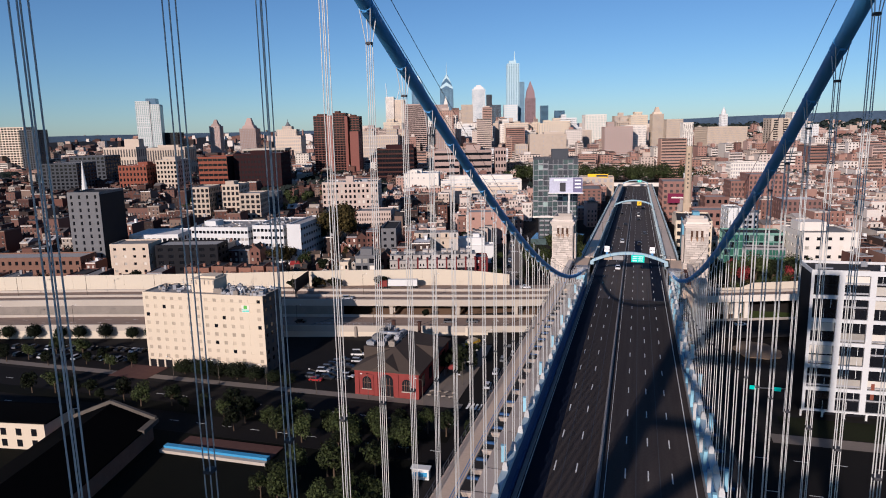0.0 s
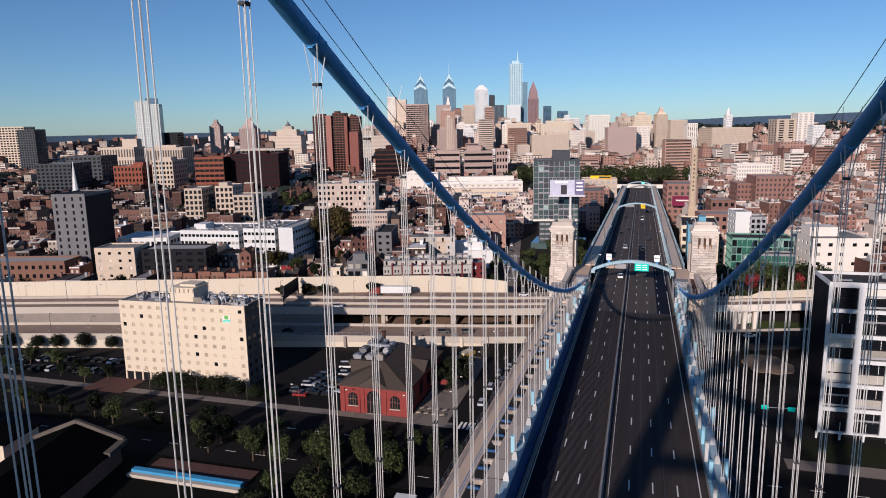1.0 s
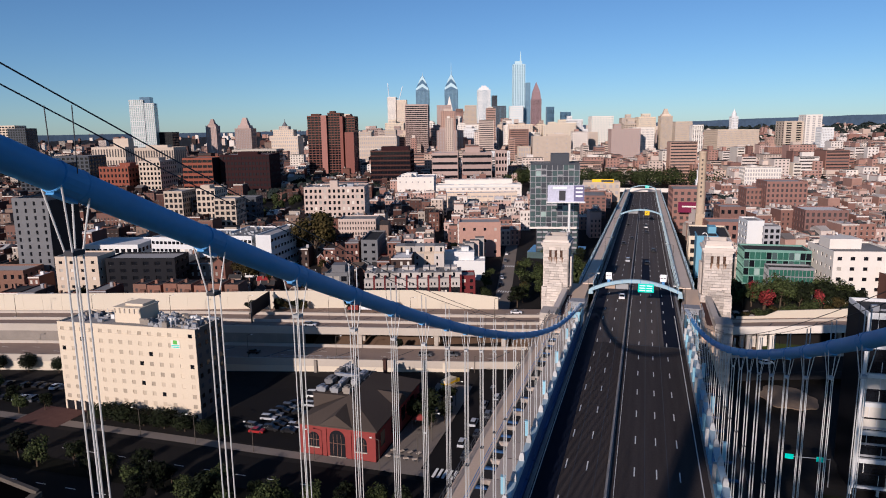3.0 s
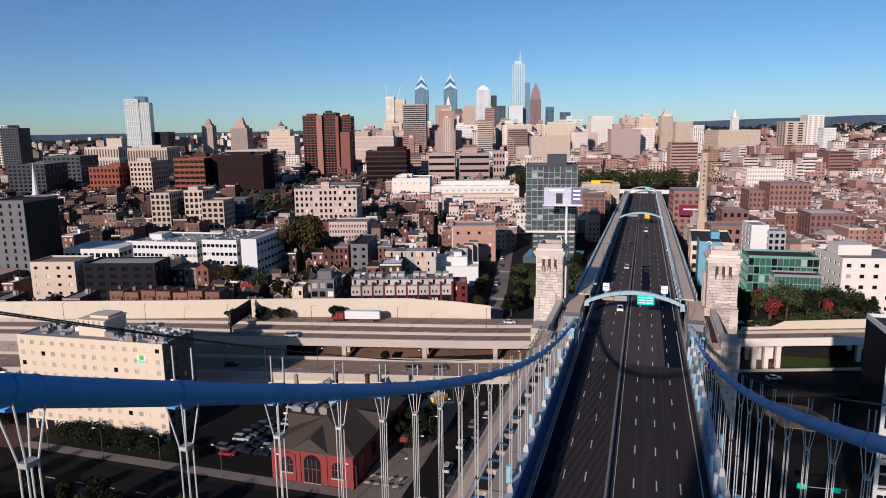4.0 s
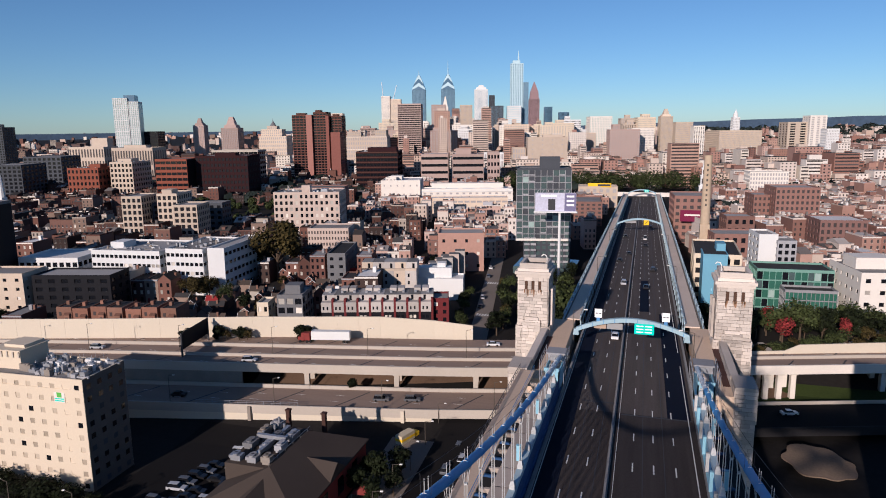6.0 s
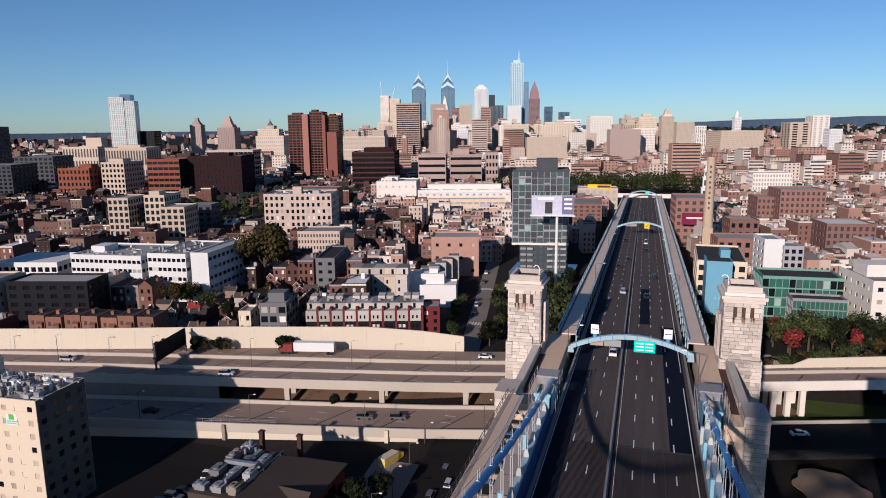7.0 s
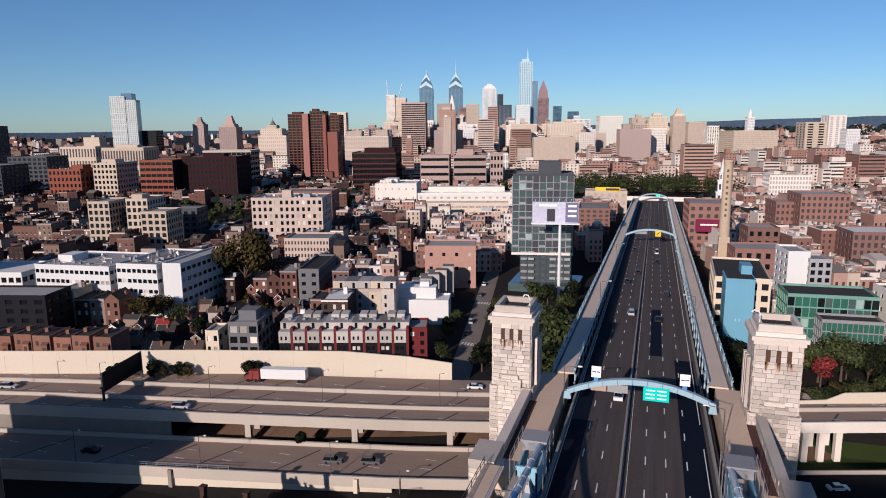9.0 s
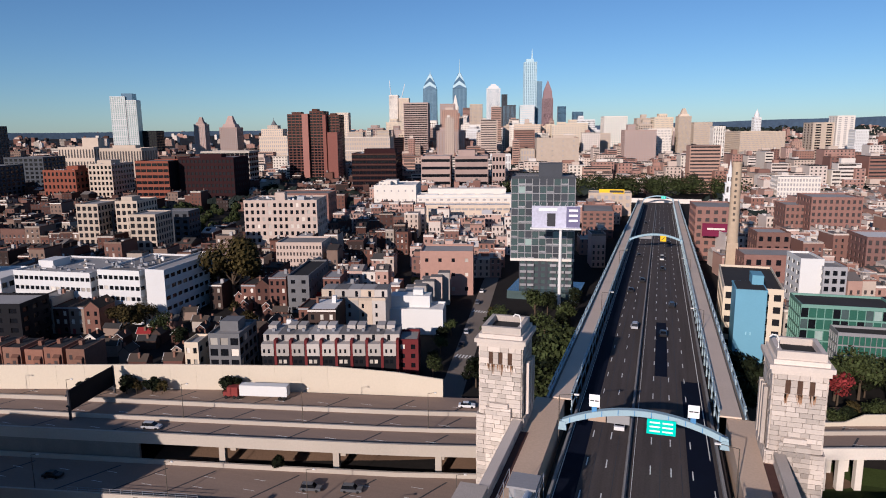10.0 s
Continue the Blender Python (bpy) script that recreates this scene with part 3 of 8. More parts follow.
# pale junction boxes along the top chords
for side in (-1, 1):
    for k in range(2, 34, 3):
        y = HANG[26 - 9] + k * PANEL + 2.4
        if 60 < y < 200:
            b = Geo().box(-0.28, 0.28, -0.25, 0.25, 0, 2.6).box(-0.34, 0.34, -0.31, 0.31, 2.6, 2.7).ob("junction_box", STEEL_PALE)
            b.location = (CX[0] - 0.7 if side < 0 else CX[1] + 0.7, y, deck_z(y) + 4.3)
            tagged(b, "pale painted steel cabinet on the truss", "cabinet", "cabinets on the trusses")


# ---- the tower behind, whose shade falls on the deck ----
tower = thing("bridge_tower", MID, -4.0, 0, 0, "tall blue steel suspension tower with crossed bracing", "tower")
for sx in (-1, 1):
    Geo().frustum(sx * 17 - 2.2, sx * 17 + 2.2, -1.8, 1.8, 0, 60, 0.3, 0.2).ob("leg", STEEL, tower)
    Geo().frustum(sx * 17 - 1.75, sx * 17 + 1.75, -1.5, 1.5, 60, 119, 0.1, 0.1).ob("leg", STEEL, tower)
for z0, z1 in ((45, 68), (68, 91.5), (91.5, 104.5)):
    for e in (-1, 1):
        Geo().beam((-15.6 * e, 0, z0), (15.6 * e, 0, z1), 1.4, 1.9, (0, 1, 0)).ob("cross_brace", STEEL, tower)
    Geo().box(-15.4, 15.4, -0.8, 0.8, z1 - 0.6, z1 + 0.6).ob("strut", STEEL, tower)
Geo().box(-15.4, 15.4, -0.7, 0.7, 79.4, 80.8).ob("strut", STEEL, tower)
Geo().box(-15.4, 15.4, -1.2, 1.2, 103.6, 109.4).ob("strut", STEEL, tower)
Geo().box(-15.4, 15.4, -1.6, 1.6, 34, 38).ob("strut", STEEL, tower)


# ---- anchorage: granite block, pylons ----
def stones(parent, origin, u, w, z0, z1, ch, keep, rng):
    """Courses of granite on one face; keep: as pieces of their own, otherwise joined."""
    g, z, row = Geo(), z0, 0
    n = Vector((u[1], -u[0], 0))
    rz = math.degrees(math.atan2(u[1], u[0]))
    while z < z1 - 0.2:
        h = min(ch, z1 - z)
        x = -rng.uniform(0, 0.9)
        while x < w - 0.05:
            ln = rng.uniform(1.1, 2.1)
            a, b = max(0.0, x), min(w, x + ln)
            if w - b < 0.5:
                b = w
            out = rng.uniform(0.03, 0.09)
            c = Vector(origin) + Vector((u[0], u[1], 0)) * ((a + b) / 2) + n * (out / 2) + Vector((0, 0, z + h / 2))
            if keep:
                piece("granite_block", GRANITE, parent, tuple(c), (b - a - 0.06, out + 0.3, h - 0.06), rz)
            else:
                q = Vector((u[0], u[1], 0)) * ((b - a - 0.06) / 2)
                g.beam(tuple(c - q), tuple(c + q), out + 0.3, h - 0.06)
            x = b if b == w else x + ln
        z += h
        row += 1
    if not keep:
        tagged(g.ob("granite_course", GRANITE, parent), kind="stuff")


def pylon(x, y, side):
    """x, y: the front corner nearest the road's outside; 9.8 wide, 9.5 deep."""
    rng = random.Random(7 + side)
    p = thing("anchorage_pylon", x, y, 0, 0, "pale granite pylon with three slots under a stepped cornice", "pylon", "anchorage pylons")
    w, d = 7.8, 9.0
    Geo().box(0.1, w - 0.1, 0.1, d - 0.1, 6, 43).box(0.5, w - 0.5, 0.5, d - 0.5, 43, 55).ob("core", GRANITE_DARK, p, "granite core in the joints")
    stones(p, (0, 0, 0), (1, 0), w, 26, 43, 0.78, True, rng)
    stones(p, (0, 0, 0), (1, 0), w, 6, 26, 0.78, False, rng)
    stones(p, (w, 0, 0), (0, 1), d, 6, 43, 0.78, False, rng)
    stones(p, (0, d, 0), (0, -1), d, 6, 43, 0.78, False, rng)
    stones(p, (w, d, 0), (-1, 0), w, 30, 43, 0.78, False, rng)
    # upper shaft with three slots in front
    i0, i1 = 0.4, w - 0.4
    slots = [w / 2 - 1.6, w / 2, w / 2 + 1.6]
    stones(p, (i0, 0.4, 0), (1, 0), i1 - i0, 43, 52.0, 0.78, True, rng)
    edges = [i0] + [v for s in slots for v in (s - 0.34, s + 0.34)] + [i1]
    for a, b in zip(edges[::2], edges[1::2]):
        stones(p, (a, 0.4, 0), (1, 0), b - a, 52.0, 54.1, 1.05, True, rng)
    stones(p, (i0, 0.4, 0), (1, 0), i1 - i0, 54.1, 55, 0.9, True, rng)
    for s in slots:
        Geo().box(s - 0.5, s + 0.5, 0.4, 0.55, 51.9, 54.2).ob("slot", RUSTDARK, p, "rust-stained slot opening")
    for s in slots:
        for k in range(7):
            x = s + rng.uniform(-0.55, 0.55)
            hw, dn = rng.uniform(0.05, 0.14), rng.uniform(0.5, 1.9)
            Geo().poly([(x - hw, 0.16, 52.0), (x + hw, 0.16, 52.0), (x + hw * 0.3, 0.16, 52.0 - dn), (x - hw * 0.3, 0.16, 52.0 - dn)], [(3, 2, 1, 0)]).ob("rust_streak", RUSTSTAIN, p, "brown rust streak")
    stones(p, (i1, 0.4, 0), (0, 1), d - 0.8, 43, 55, 0.78, False, rng)
    stones(p, (i0, d - 0.4, 0), (0, -1), d - 0.8, 43, 55, 0.78, False, rng)
    stones(p, (i1, d - 0.4, 0), (-1, 0), i1 - i0, 43, 55, 0.78, False, rng)
    # raised panel with a stepped head on the lower front
    Geo().box(1.6, w - 1.9, -0.42, 0, 30, 44.6).box(2.2, w - 2.5, -0.38, 0, 44.6, 45.3).ob("raised_panel", GRANITE, p)
    stones(p, (1.6, -0.42, 0), (1, 0), w - 3.5, 34, 44.6, 0.78, False, rng)
    g = Geo()
    g.box(-0.05, w + 0.05, -0.05, d + 0.05, 55.0, 55.7).box(-0.4, w + 0.4, -0.4, d + 0.4, 55.7, 56.4)
    g.box(0.2, w - 0.2, 0.2, d - 0.2, 56.4, 57.1)
    g.ob("cornice", GRANITE, p)
    g = Geo()
    for a, b, c, e in ((0.6, w - 0.6, 0.6, 1.3), (0.6, w - 0.6, d - 1.3, d - 0.6), (0.6, 1.3, 1.3, d - 1.3), (w - 1.3, w - 0.6, 1.3, d - 1.3)):
        g.box(a, b, c, e, 57.1, 58.3)
    g.ob("parapet", GRANITE, p)
    Geo().box(1.3, w - 1.3, 1.3, d - 1.3, 57.1, 57.25).ob("roof", ROOFDARK, p, "dark flat roof")
    # curled white lamp on the roof, side fins
    lx = 0.9 if side > 0 else w - 0.9
    pts = [(lx, 2.0, 58.2), (lx, 2.0, 59.6), (lx - 0.3, 2.0, 60.2), (lx - 0.9, 2.0, 60.3), (lx - 1.3, 2.0, 59.9)]
    Geo().tube([(a + 0.001 * i, b + 0.001 * i, c) for i, (a, b, c) in enumerate(pts)], 0.12, 6).ob("lamp_arm", WHITEPAINT, p, "curled white lamp arm")
    xs = w if side < 0 else 0
    for k in range(3):
        Geo().box(*sorted((xs, xs - side * 0.55)), 2.2 + k * 2.2, 3.2 + k * 2.2, 43, 52 - 0.2 * k).ob("buttress", GRANITE, p)
    return p


pylon(-27.4, 235.5, -1)
pylon(17.2, 235.5, 1)
for side in (-1, 1):
    nm = "anchorage_wall"
    xi = MID + side * 19.75
    e0, e1 = sorted((xi - side * 0.5, xi + side * 0.5))
    a = thing(nm, 0, 0, 0, 0, "weathered granite anchorage wall below the footway", "wall", "anchorage walls")
    Geo().box(e0, e1, 213, 235.3, 5, 42.2).ob("core", GRANITE_DARK, a)
    rng = random.Random(31 + side)
    stones(a, (e0, 235, 0), (0, -1), 22, 6, 42, 0.8, False, rng)
    stones(a, (e1, 213, 0), (0, 1), 22, 41, 42.2, 0.6, False, rng)
    Geo().box(e0 - 0.25, e1 + 0.25, 212.8, 235.4, 42.2, 42.9).ob("coping", GRANITE, a)
    f0, f1 = sorted((MID + side * 22.9, MID + side * 19.3))
    Geo().box(f0, f1, 206.9, 213, 5, 42.3).ob("end_core", GRANITE_DARK, a)
    stones(a, (f0, 206.9, 0), (1, 0), f1 - f0, 20, 42.3, 0.8, True, rng)
    stones(a, (f0, 213, 0), (0, -1), 6.1, 20, 42.3, 0.8, False, rng)
    stones(a, (f1, 206.9, 0), (0, 1), 6.1, 36, 42.3, 0.8, False, rng)
    Geo().box(f0 - 0.15, f1 + 0.15, 206.6, 213.3, 42.3, 43.0).ob("end_cap", GRANITE, a, "flat granite cap stone")
    e0, e1 = sorted((MID + side * 13.9, MID + side * 19.2))
    tagged(Geo().box(e0, e1, 207, 250.5, 30, 40.95).ob("anchorage_plaza", TANPAVE), "tan paved terrace on the anchorage", "terrace", "anchorage terraces", "structure")
    e0, e1 = sorted((MID + side * 17.7, MID + side * 19.2))
    tagged(Geo().box(e0, e1, 212, 235, 40.95, 40.99).ob("brick_strip", BRICKPAVE), "dark brick paving strip along the coping", "pavement", "brick strips", "structure")
    # cable housing where the cable goes down
    h = thing("cable_saddle_house", MID + side * 13.9, 203.5, 40, 0, "pale blue steel housing where the cable enters the anchorage", "housing", "cable housings")
    Geo().box(-1.5, 1.5, 0, 0.4, 0, 4.6).box(-1.5, -1.25, 0, 9, 0, 4.0).box(1.25, 1.5, 0, 9, 0, 4.0).ob("side_wall", STEEL_PALE, h)
    Geo().box(-1.6, 1.6, 6.2, 9.4, 4.0, 5.4).box(-1.9, 1.9, 5.9, 9.7, 5.4, 5.7).ob("roof_box", GREYPANEL, h, "grey steel roof box")
    Geo().box(-0.9, 0.9, 6.05, 6.2, 4.2, 5.2).ob("hatch", DUCT, h)
    for xx in (-2.3, 2.3):
        for yy in (0, 3, 6, 9.5):
            piece("guard_post", DUCT, h, (xx, yy, 3.55), (0.08, 0.08, 5.3))
        for zz in (5.3, 6.2):
            piece("guard_rail", DUCT, h, (xx, 4.75, zz), (0.06, 9.5, 0.06))
tagged(Geo().box(MID - 21, MID + 21, 216, 250, 6, 35).ob("anchorage_block", GRANITE_DARK), "dark granite anchorage block under the deck", "block", kind="structure")

# ---- approach viaduct ----
for side in (-1, 1):
    e0, e1 = sorted((MID + side * 12.7, MID + side * 16.3))
    tagged(ribbon(Geo(), e0, e1, 250.5, 765, 4.2, 0.3).ob("walkway", PALEPAVE), "tan concrete footway raised beside the approach road", "footway", "footways of the bridge", "structure")
    g = ribbon(Geo(), *sorted((MID + side * 16.4, MID + side * 17.6)), 250.5, 765, 3.6, 60)
    tagged(g.ob("viaduct_wall", CONCRETE_DARK), "tall weathered concrete side wall of the approach viaduct", "wall", "viaduct walls", "structure")
    r = thing("approach_railing", 0, 0, 0, 0, "pale blue steel railing truss along the approach footway", "railing", "railings of the bridge")
    for x, zz, w in ((17.0, 4.2, 0.3), (17.0, 5.7, 0.16), (12.75, 5.3, 0.1), (12.75, 4.35, 0.22), (12.75, 2.2, 0.16)):
        ribbon(Geo(), MID + side * x - w / 2, MID + side * x + w / 2, 250.5, 765, zz, 0.3).ob("chord", STEEL_SOFT, r)
    y = 252.0
    while y < 760:
        x = MID + side * 17.0
        Geo().beam((x, y, deck_z(y) + 3.9), (x, y, deck_z(y) + 5.9), 0.2, 0.2).beam((x, y, deck_z(y) + 3.9), (x, y + 4, deck_z(y + 4) + 5.7), 0.1, 0.12, (1, 0, 0)).beam((x, y + 8, deck_z(y + 8) + 3.9), (x, y + 4, deck_z(y + 4) + 5.7), 0.1, 0.12, (1, 0, 0)).ob("post", STEEL_SOFT, r)
        x = MID + side * 12.75
        Geo().box(x - 0.12, x + 0.12, y - 0.15, y + 0.15, deck_z(y) - 0.2, deck_z(y) + 5.3).ob("post", STEEL_SOFT, r)
        y += 8.0


# ---- sign arches over the road ----
def sign_arch(y, label, x0=-13.4, x1=12.3):
    zb = deck_z(y)
    a = thing("sign_arch", 0, y, zb, 0, label, "sign arch", "sign arches")
    n, rise = 20, 3.1
    def arch(u, e):
        return (x0 + (x1 - x0) * u, 0, 4.3 + rise * 4 * u * (1 - u) + e)
    g = Geo()
    for i in range(n):
        u, v = i / n, (i + 1) / n
        g.hexa([(arch(u, 0)[0], -0.4, arch(u, 0)[2]), (arch(v, 0)[0], -0.4, arch(v, 0)[2]), (arch(v, 0)[0], 0.4, arch(v, 0)[2]), (arch(u, 0)[0], 0.4, arch(u, 0)[2]),
                (arch(u, 1)[0], -0.4, arch(u, 1)[2]), (arch(v, 1)[0], -0.4, arch(v, 1)[2]), (arch(v, 1)[0], 0.4, arch(v, 1)[2]), (arch(u, 1)[0], 0.4, arch(u, 1)[2])])
    g.ob("arch_rib", ARCHBLUE, a)
    g = Geo()
    for i in range(n):
        u, v = i / n, (i + 1) / n
        p, q = arch(u, 1.03), arch(v, 1.03)
        g.poly([(p[0], -0.5, p[2]), (q[0], -0.5, q[2]), (q[0], 0.5, q[2]), (p[0], 0.5, p[2])], [(0, 1, 2, 3)])
    tagged(g.ob("top_flange", ARCHBLUE, a), kind="stuff")
    for i in range(1, n, 2):
        u = i / n
        p = arch(u, 0)
        piece("stiffener", STEEL, a, (p[0], -0.44, p[2] + 0.5), (0.12, 0.08, 0.9))
    for x in (x0 + 0.3, x1 - 0.3):
        Geo().frustum(x - 0.9, x + 0.5, -0.6, 0.6, 3.6, 5.0, 0.2, 0.1).ob("foot", ARCHBLUE, a)
    return a


a1 = sign_arch(238, "pale blue steel arch over the road with a green sign")


def board(parent, x0, x1, z0, z1, face, bars, y=-0.6):
    b = Geo().box(x0, x1, y - 0.12, y, z0, z1).ob("sign_board", face, parent)
    for k in range(bars):
        zz = z1 - (k + 0.75) * (z1 - z0) / (bars + 0.5)
        piece("lettering_bar", WHITESIGN if face is not WHITESIGN else IRON, b, ((x0 + x1) / 2 - (x1 - x0) * 0.22, y - 0.13, zz), ((x1 - x0) * 0.36, 0.03, (z1 - z0) * 0.1))
        piece("lettering_bar", WHITESIGN if face is not WHITESIGN else IRON, b, ((x0 + x1) / 2 + (x1 - x0) * 0.22, y - 0.13, zz), ((x1 - x0) * 0.36, 0.03, (z1 - z0) * 0.1))
    return b


tagged(board(a1, 0.1, 4.5, 4.9, 7.4, GREENSIGN, 3), "bright green road sign")
tagged(board(a1, -9.2, -6.4, 5.2, 6.9, ORANGESIGN, 0, 0.9), "tan back of a sign")
tagged(board(a1, -6.2, -2.6, 5.2, 6.7, SIGNGREY, 0, 0.9), "grey back of a sign")
for x in (-8.2, 7.0):
    tagged(board(a1, x - 0.85, x + 0.85, 8.2, 10.3, WHITESIGN, 1, -0.3), "white lane control sign")
    Geo().box(x - 0.4, x + 0.4, -0.3, -0.1, 7.2, 8.2).ob("sign_post", STEEL, a1)
a2 = sign_arch(478, "pale blue steel arch over the road with a yellow sign")
tagged(board(a2, 1.6, 4.4, 4.6, 7.4, YELLOWSIGN, 0), "yellow warning sign")
Geo().beam((2.2, -0.75, 5.3), (3.8, -0.75, 6.8), 0.3, 0.03, (0, 1, 0)).ob("sign_stripe", IRON, a2)
tagged(board(a2, -8.6, -2.6, 5.4, 6.9, SIGNGREY, 0, 0.9), "grey back of a sign")
a3 = sign_arch(770, "pale blue steel arch over the road with a green sign")
tagged(board(a3, 1.5, 5.5, 5.5, 8.0, GREENSIGN, 2), "bright green road sign")
tagged(Geo().box(-60, 60, 786, 789, 18, 24.5).ob("plaza_wall", PALE), "low pale wall closing the bridge plaza", "wall", kind="structure")


# ---- elevated highway ----
HX = (-420, -320, -230, -160, -117, -82, -55, 0, 37, 66, 160, 320)
HY = (182, 208, 231, 246.5, 254.8, 261.6, 267, 281, 293, 302, 330, 380)


def hw_y(x):
    return float(np.interp(x, HX, HY))


def hw_strip(x0, x1, o0, o1, z0, z1, step=12.0):
    g = Geo()
    xx = [x0 + (x1 - x0) * i / max(1, round((x1 - x0) / step)) for i in range(max(1, round((x1 - x0) / step)) + 1)]
    return g.slab([[(x, hw_y(x) + o1, z0), (x, hw_y(x) + o0, z0), (x, hw_y(x) + o0, z1), (x, hw_y(x) + o1, z1)] for x in xx])


S = {"kind": "structure"}
tagged(hw_strip(-420, 22, 0.3, 31.5, 16.0, 17.3).ob("highway_deck", HIGHWAY), "brownish concrete highway deck on piers", "highway", **S)
tagged(hw_strip(22, 320, 0.3, 15.5, 16.0, 17.3).ob("highway_deck", HIGHWAY), "brownish concrete highway deck on slim piers", "highway", **S)
tagged(hw_strip(-420, 22, -0.3, 0.3, 15.6, 18.4).ob("highway_parapet", CONCRETE), "pale concrete highway parapet", "parapet", **S)
tagged(hw_strip(22, 320, -0.3, 0.3, 15.6, 18.4).ob("highway_parapet", PALECONC), "whitish concrete highway parapet", "parapet", **S)
tagged(hw_strip(-420, 320, 9.0, 9.6, 17.3, 18.3).ob("highway_median", CONCRETE), "pale concrete highway median barrier", "barrier", **S)
tagged(hw_strip(-420, 22, 19.0, 19.7, 17.3, 18.4).ob("highway_barrier", CONCRETE), "pale concrete barrier beside the ramp", "barrier", **S)
tagged(hw_strip(-420, -52, -17, -1.2, 10.0, 11.0).ob("lower_highway", HIGHWAY), "brownish concrete lower highway", "highway", **S)
tagged(hw_strip(-52, 18, -17, -1.2, 10.0, 11.0).ob("lower_highway", HIGHWAY), "brownish concrete lower highway over the street", "highway", **S)
# Darker asphalt stands in for the shadow lying on this stretch.
tagged(hw_strip(18, 320, -28.6, -12.6, 10.0, 11.0).ob("lower_highway", STREET), "lower highway beside the anchorage, shadow in its dark asphalt", "highway", **S)
tagged(hw_strip(18, 320, -12.6, -12.1, 9.0, 11.9).ob("highway_barrier", CONCRETE), "pale concrete barrier of the lower highway", "barrier", **S)
tagged(hw_strip(18, 320, -29.0, -28.6, 9.0, 11.5).ob("highway_parapet", TRACKBED), "dark steel fascia of the lower highway", "parapet", **S)
tagged(hw_strip(-420, 18, -1.6, -1.0, 11.0, 12.1).ob("highway_barrier", CONCRETE), "pale concrete barrier of the lower highway", "barrier", **S)
tagged(hw_strip(-420, 18, -17.4, -16.9, 9.4, 12.0).ob("highway_parapet", CONCRETE), "pale concrete parapet of the lower highway", "parapet", **S)
tagged(hw_strip(-420, -54, -17.2, -16.5, 5, 9.5).ob("retaining_wall", WALLCREAM), "cream retaining wall under the lower highway", "wall", **S)
# Tone covers both the brown rubble and the hotel's shadow on it.
tagged(hw_strip(-420, -118, -0.2, 0.4, 11, 15.7).ob("retaining_wall", CONCRETE_DARK), "brownish retaining wall under the upper highway, hotel shade in its tone", "wall", **S)
g = Geo()
xx = [-118 + 12 * i for i in range(37)]
g.strip([[(x, hw_y(x) + o, z) for o, z in ((1.2, 8.5 if x < -20 else 6.9), (5, 9.6 if x < -20 else 7.4), (12, 12.2 if x < -20 else 9), (22, 15.2), (30, 15.8))] for x in xx])
tagged(g.ob("soil_bank", SOIL), "bare brown soil bank under the highway", "bank", **S)
for off in (4.0, 13.5, 25):
    g = Geo()
    x = -410
    while x < (310 if off < 15 else 20):
        g.box(x, x + 3, hw_y(x) + off, hw_y(x) + off + 0.13, 17.305, 17.31)
        x += 12
    tagged(g.ob("highway_lane_markings", WHITEPAINT), "worn dashed highway lane lines", "road marking", kind="stuff")
g = Geo()
x = -410
while x < -20:
    for o in (-6.0, -10.5):
        g.box(x, x + 3, hw_y(x) + o, hw_y(x) + o + 0.13, 11.004, 11.01)
    x += 12
tagged(g.ob("highway_lane_markings", WHITEPAINT), "worn dashed highway lane lines", "road marking", kind="stuff")
rng = random.Random(5)
for x in (-98, -70, -46, -20, 39.5, 43.5, 47.5, 74, 78, 82, 112):
    p = thing("highway_pier", x, hw_y(x), 0, 12, "pale concrete pier carrying the highway deck", "pier", "highway piers")
    for yy in (2.2, 8.5, 20, 27):
        Geo().box(-0.75, 0.75, yy - 0.75, yy + 0.75, 6, 15.0).ob("column", PALECONC if x > 20 else CONCRETE, p)
    Geo().box(-1.0, 1.0, 0.8, 29, 15.0, 16.2).ob("cap_beam", CONCRETE, p)
# dark joints across the highway slabs
g = Geo()
for x in (-196, -172, -150, -128, -116, -104, -84, -66, -50, -34, 44, 60):
    for o0, o1, z in ((0.4, 8.9, 17.304), (9.7, 15.0 if x > 20 else 18.9, 17.304)) + (((19.8, 30, 17.304),) if x < 20 else ()) + (((-16.8, -1.7, 11.004),) if x < 18 else ()):
        a, b = hw_y(x) + o0, hw_y(x) + o1
        g.hexa([(x, a, z), (x + 0.5, a, z), (x + 0.5 + (o1 - o0) * 0.45, b, z), (x + (o1 - o0) * 0.45, b, z), (x, a, z + .004), (x + 0.5, a, z + .004), (x + 0.5 + (o1 - o0) * 0.45, b, z + .004), (x + (o1 - o0) * 0.45, b, z + .004)])
tagged(g.ob("slab_joints", IRON), "dark tar joints across the highway slabs", "joint", kind="stuff")
# sound wall
WX = (-420, -300, -230, -179, -131, -87, -68, -54.4)
WY = (200, 234, 254, 268, 282, 294, 297.8, 299.5)
WT = (24.5, 24.5, 24.5, 24.5, 24.8, 24.6, 23.5, 22.2)
wall = thing("sound_wall", 0, 0, 0, 0, "long cream concrete sound wall beside the highway", "wall")
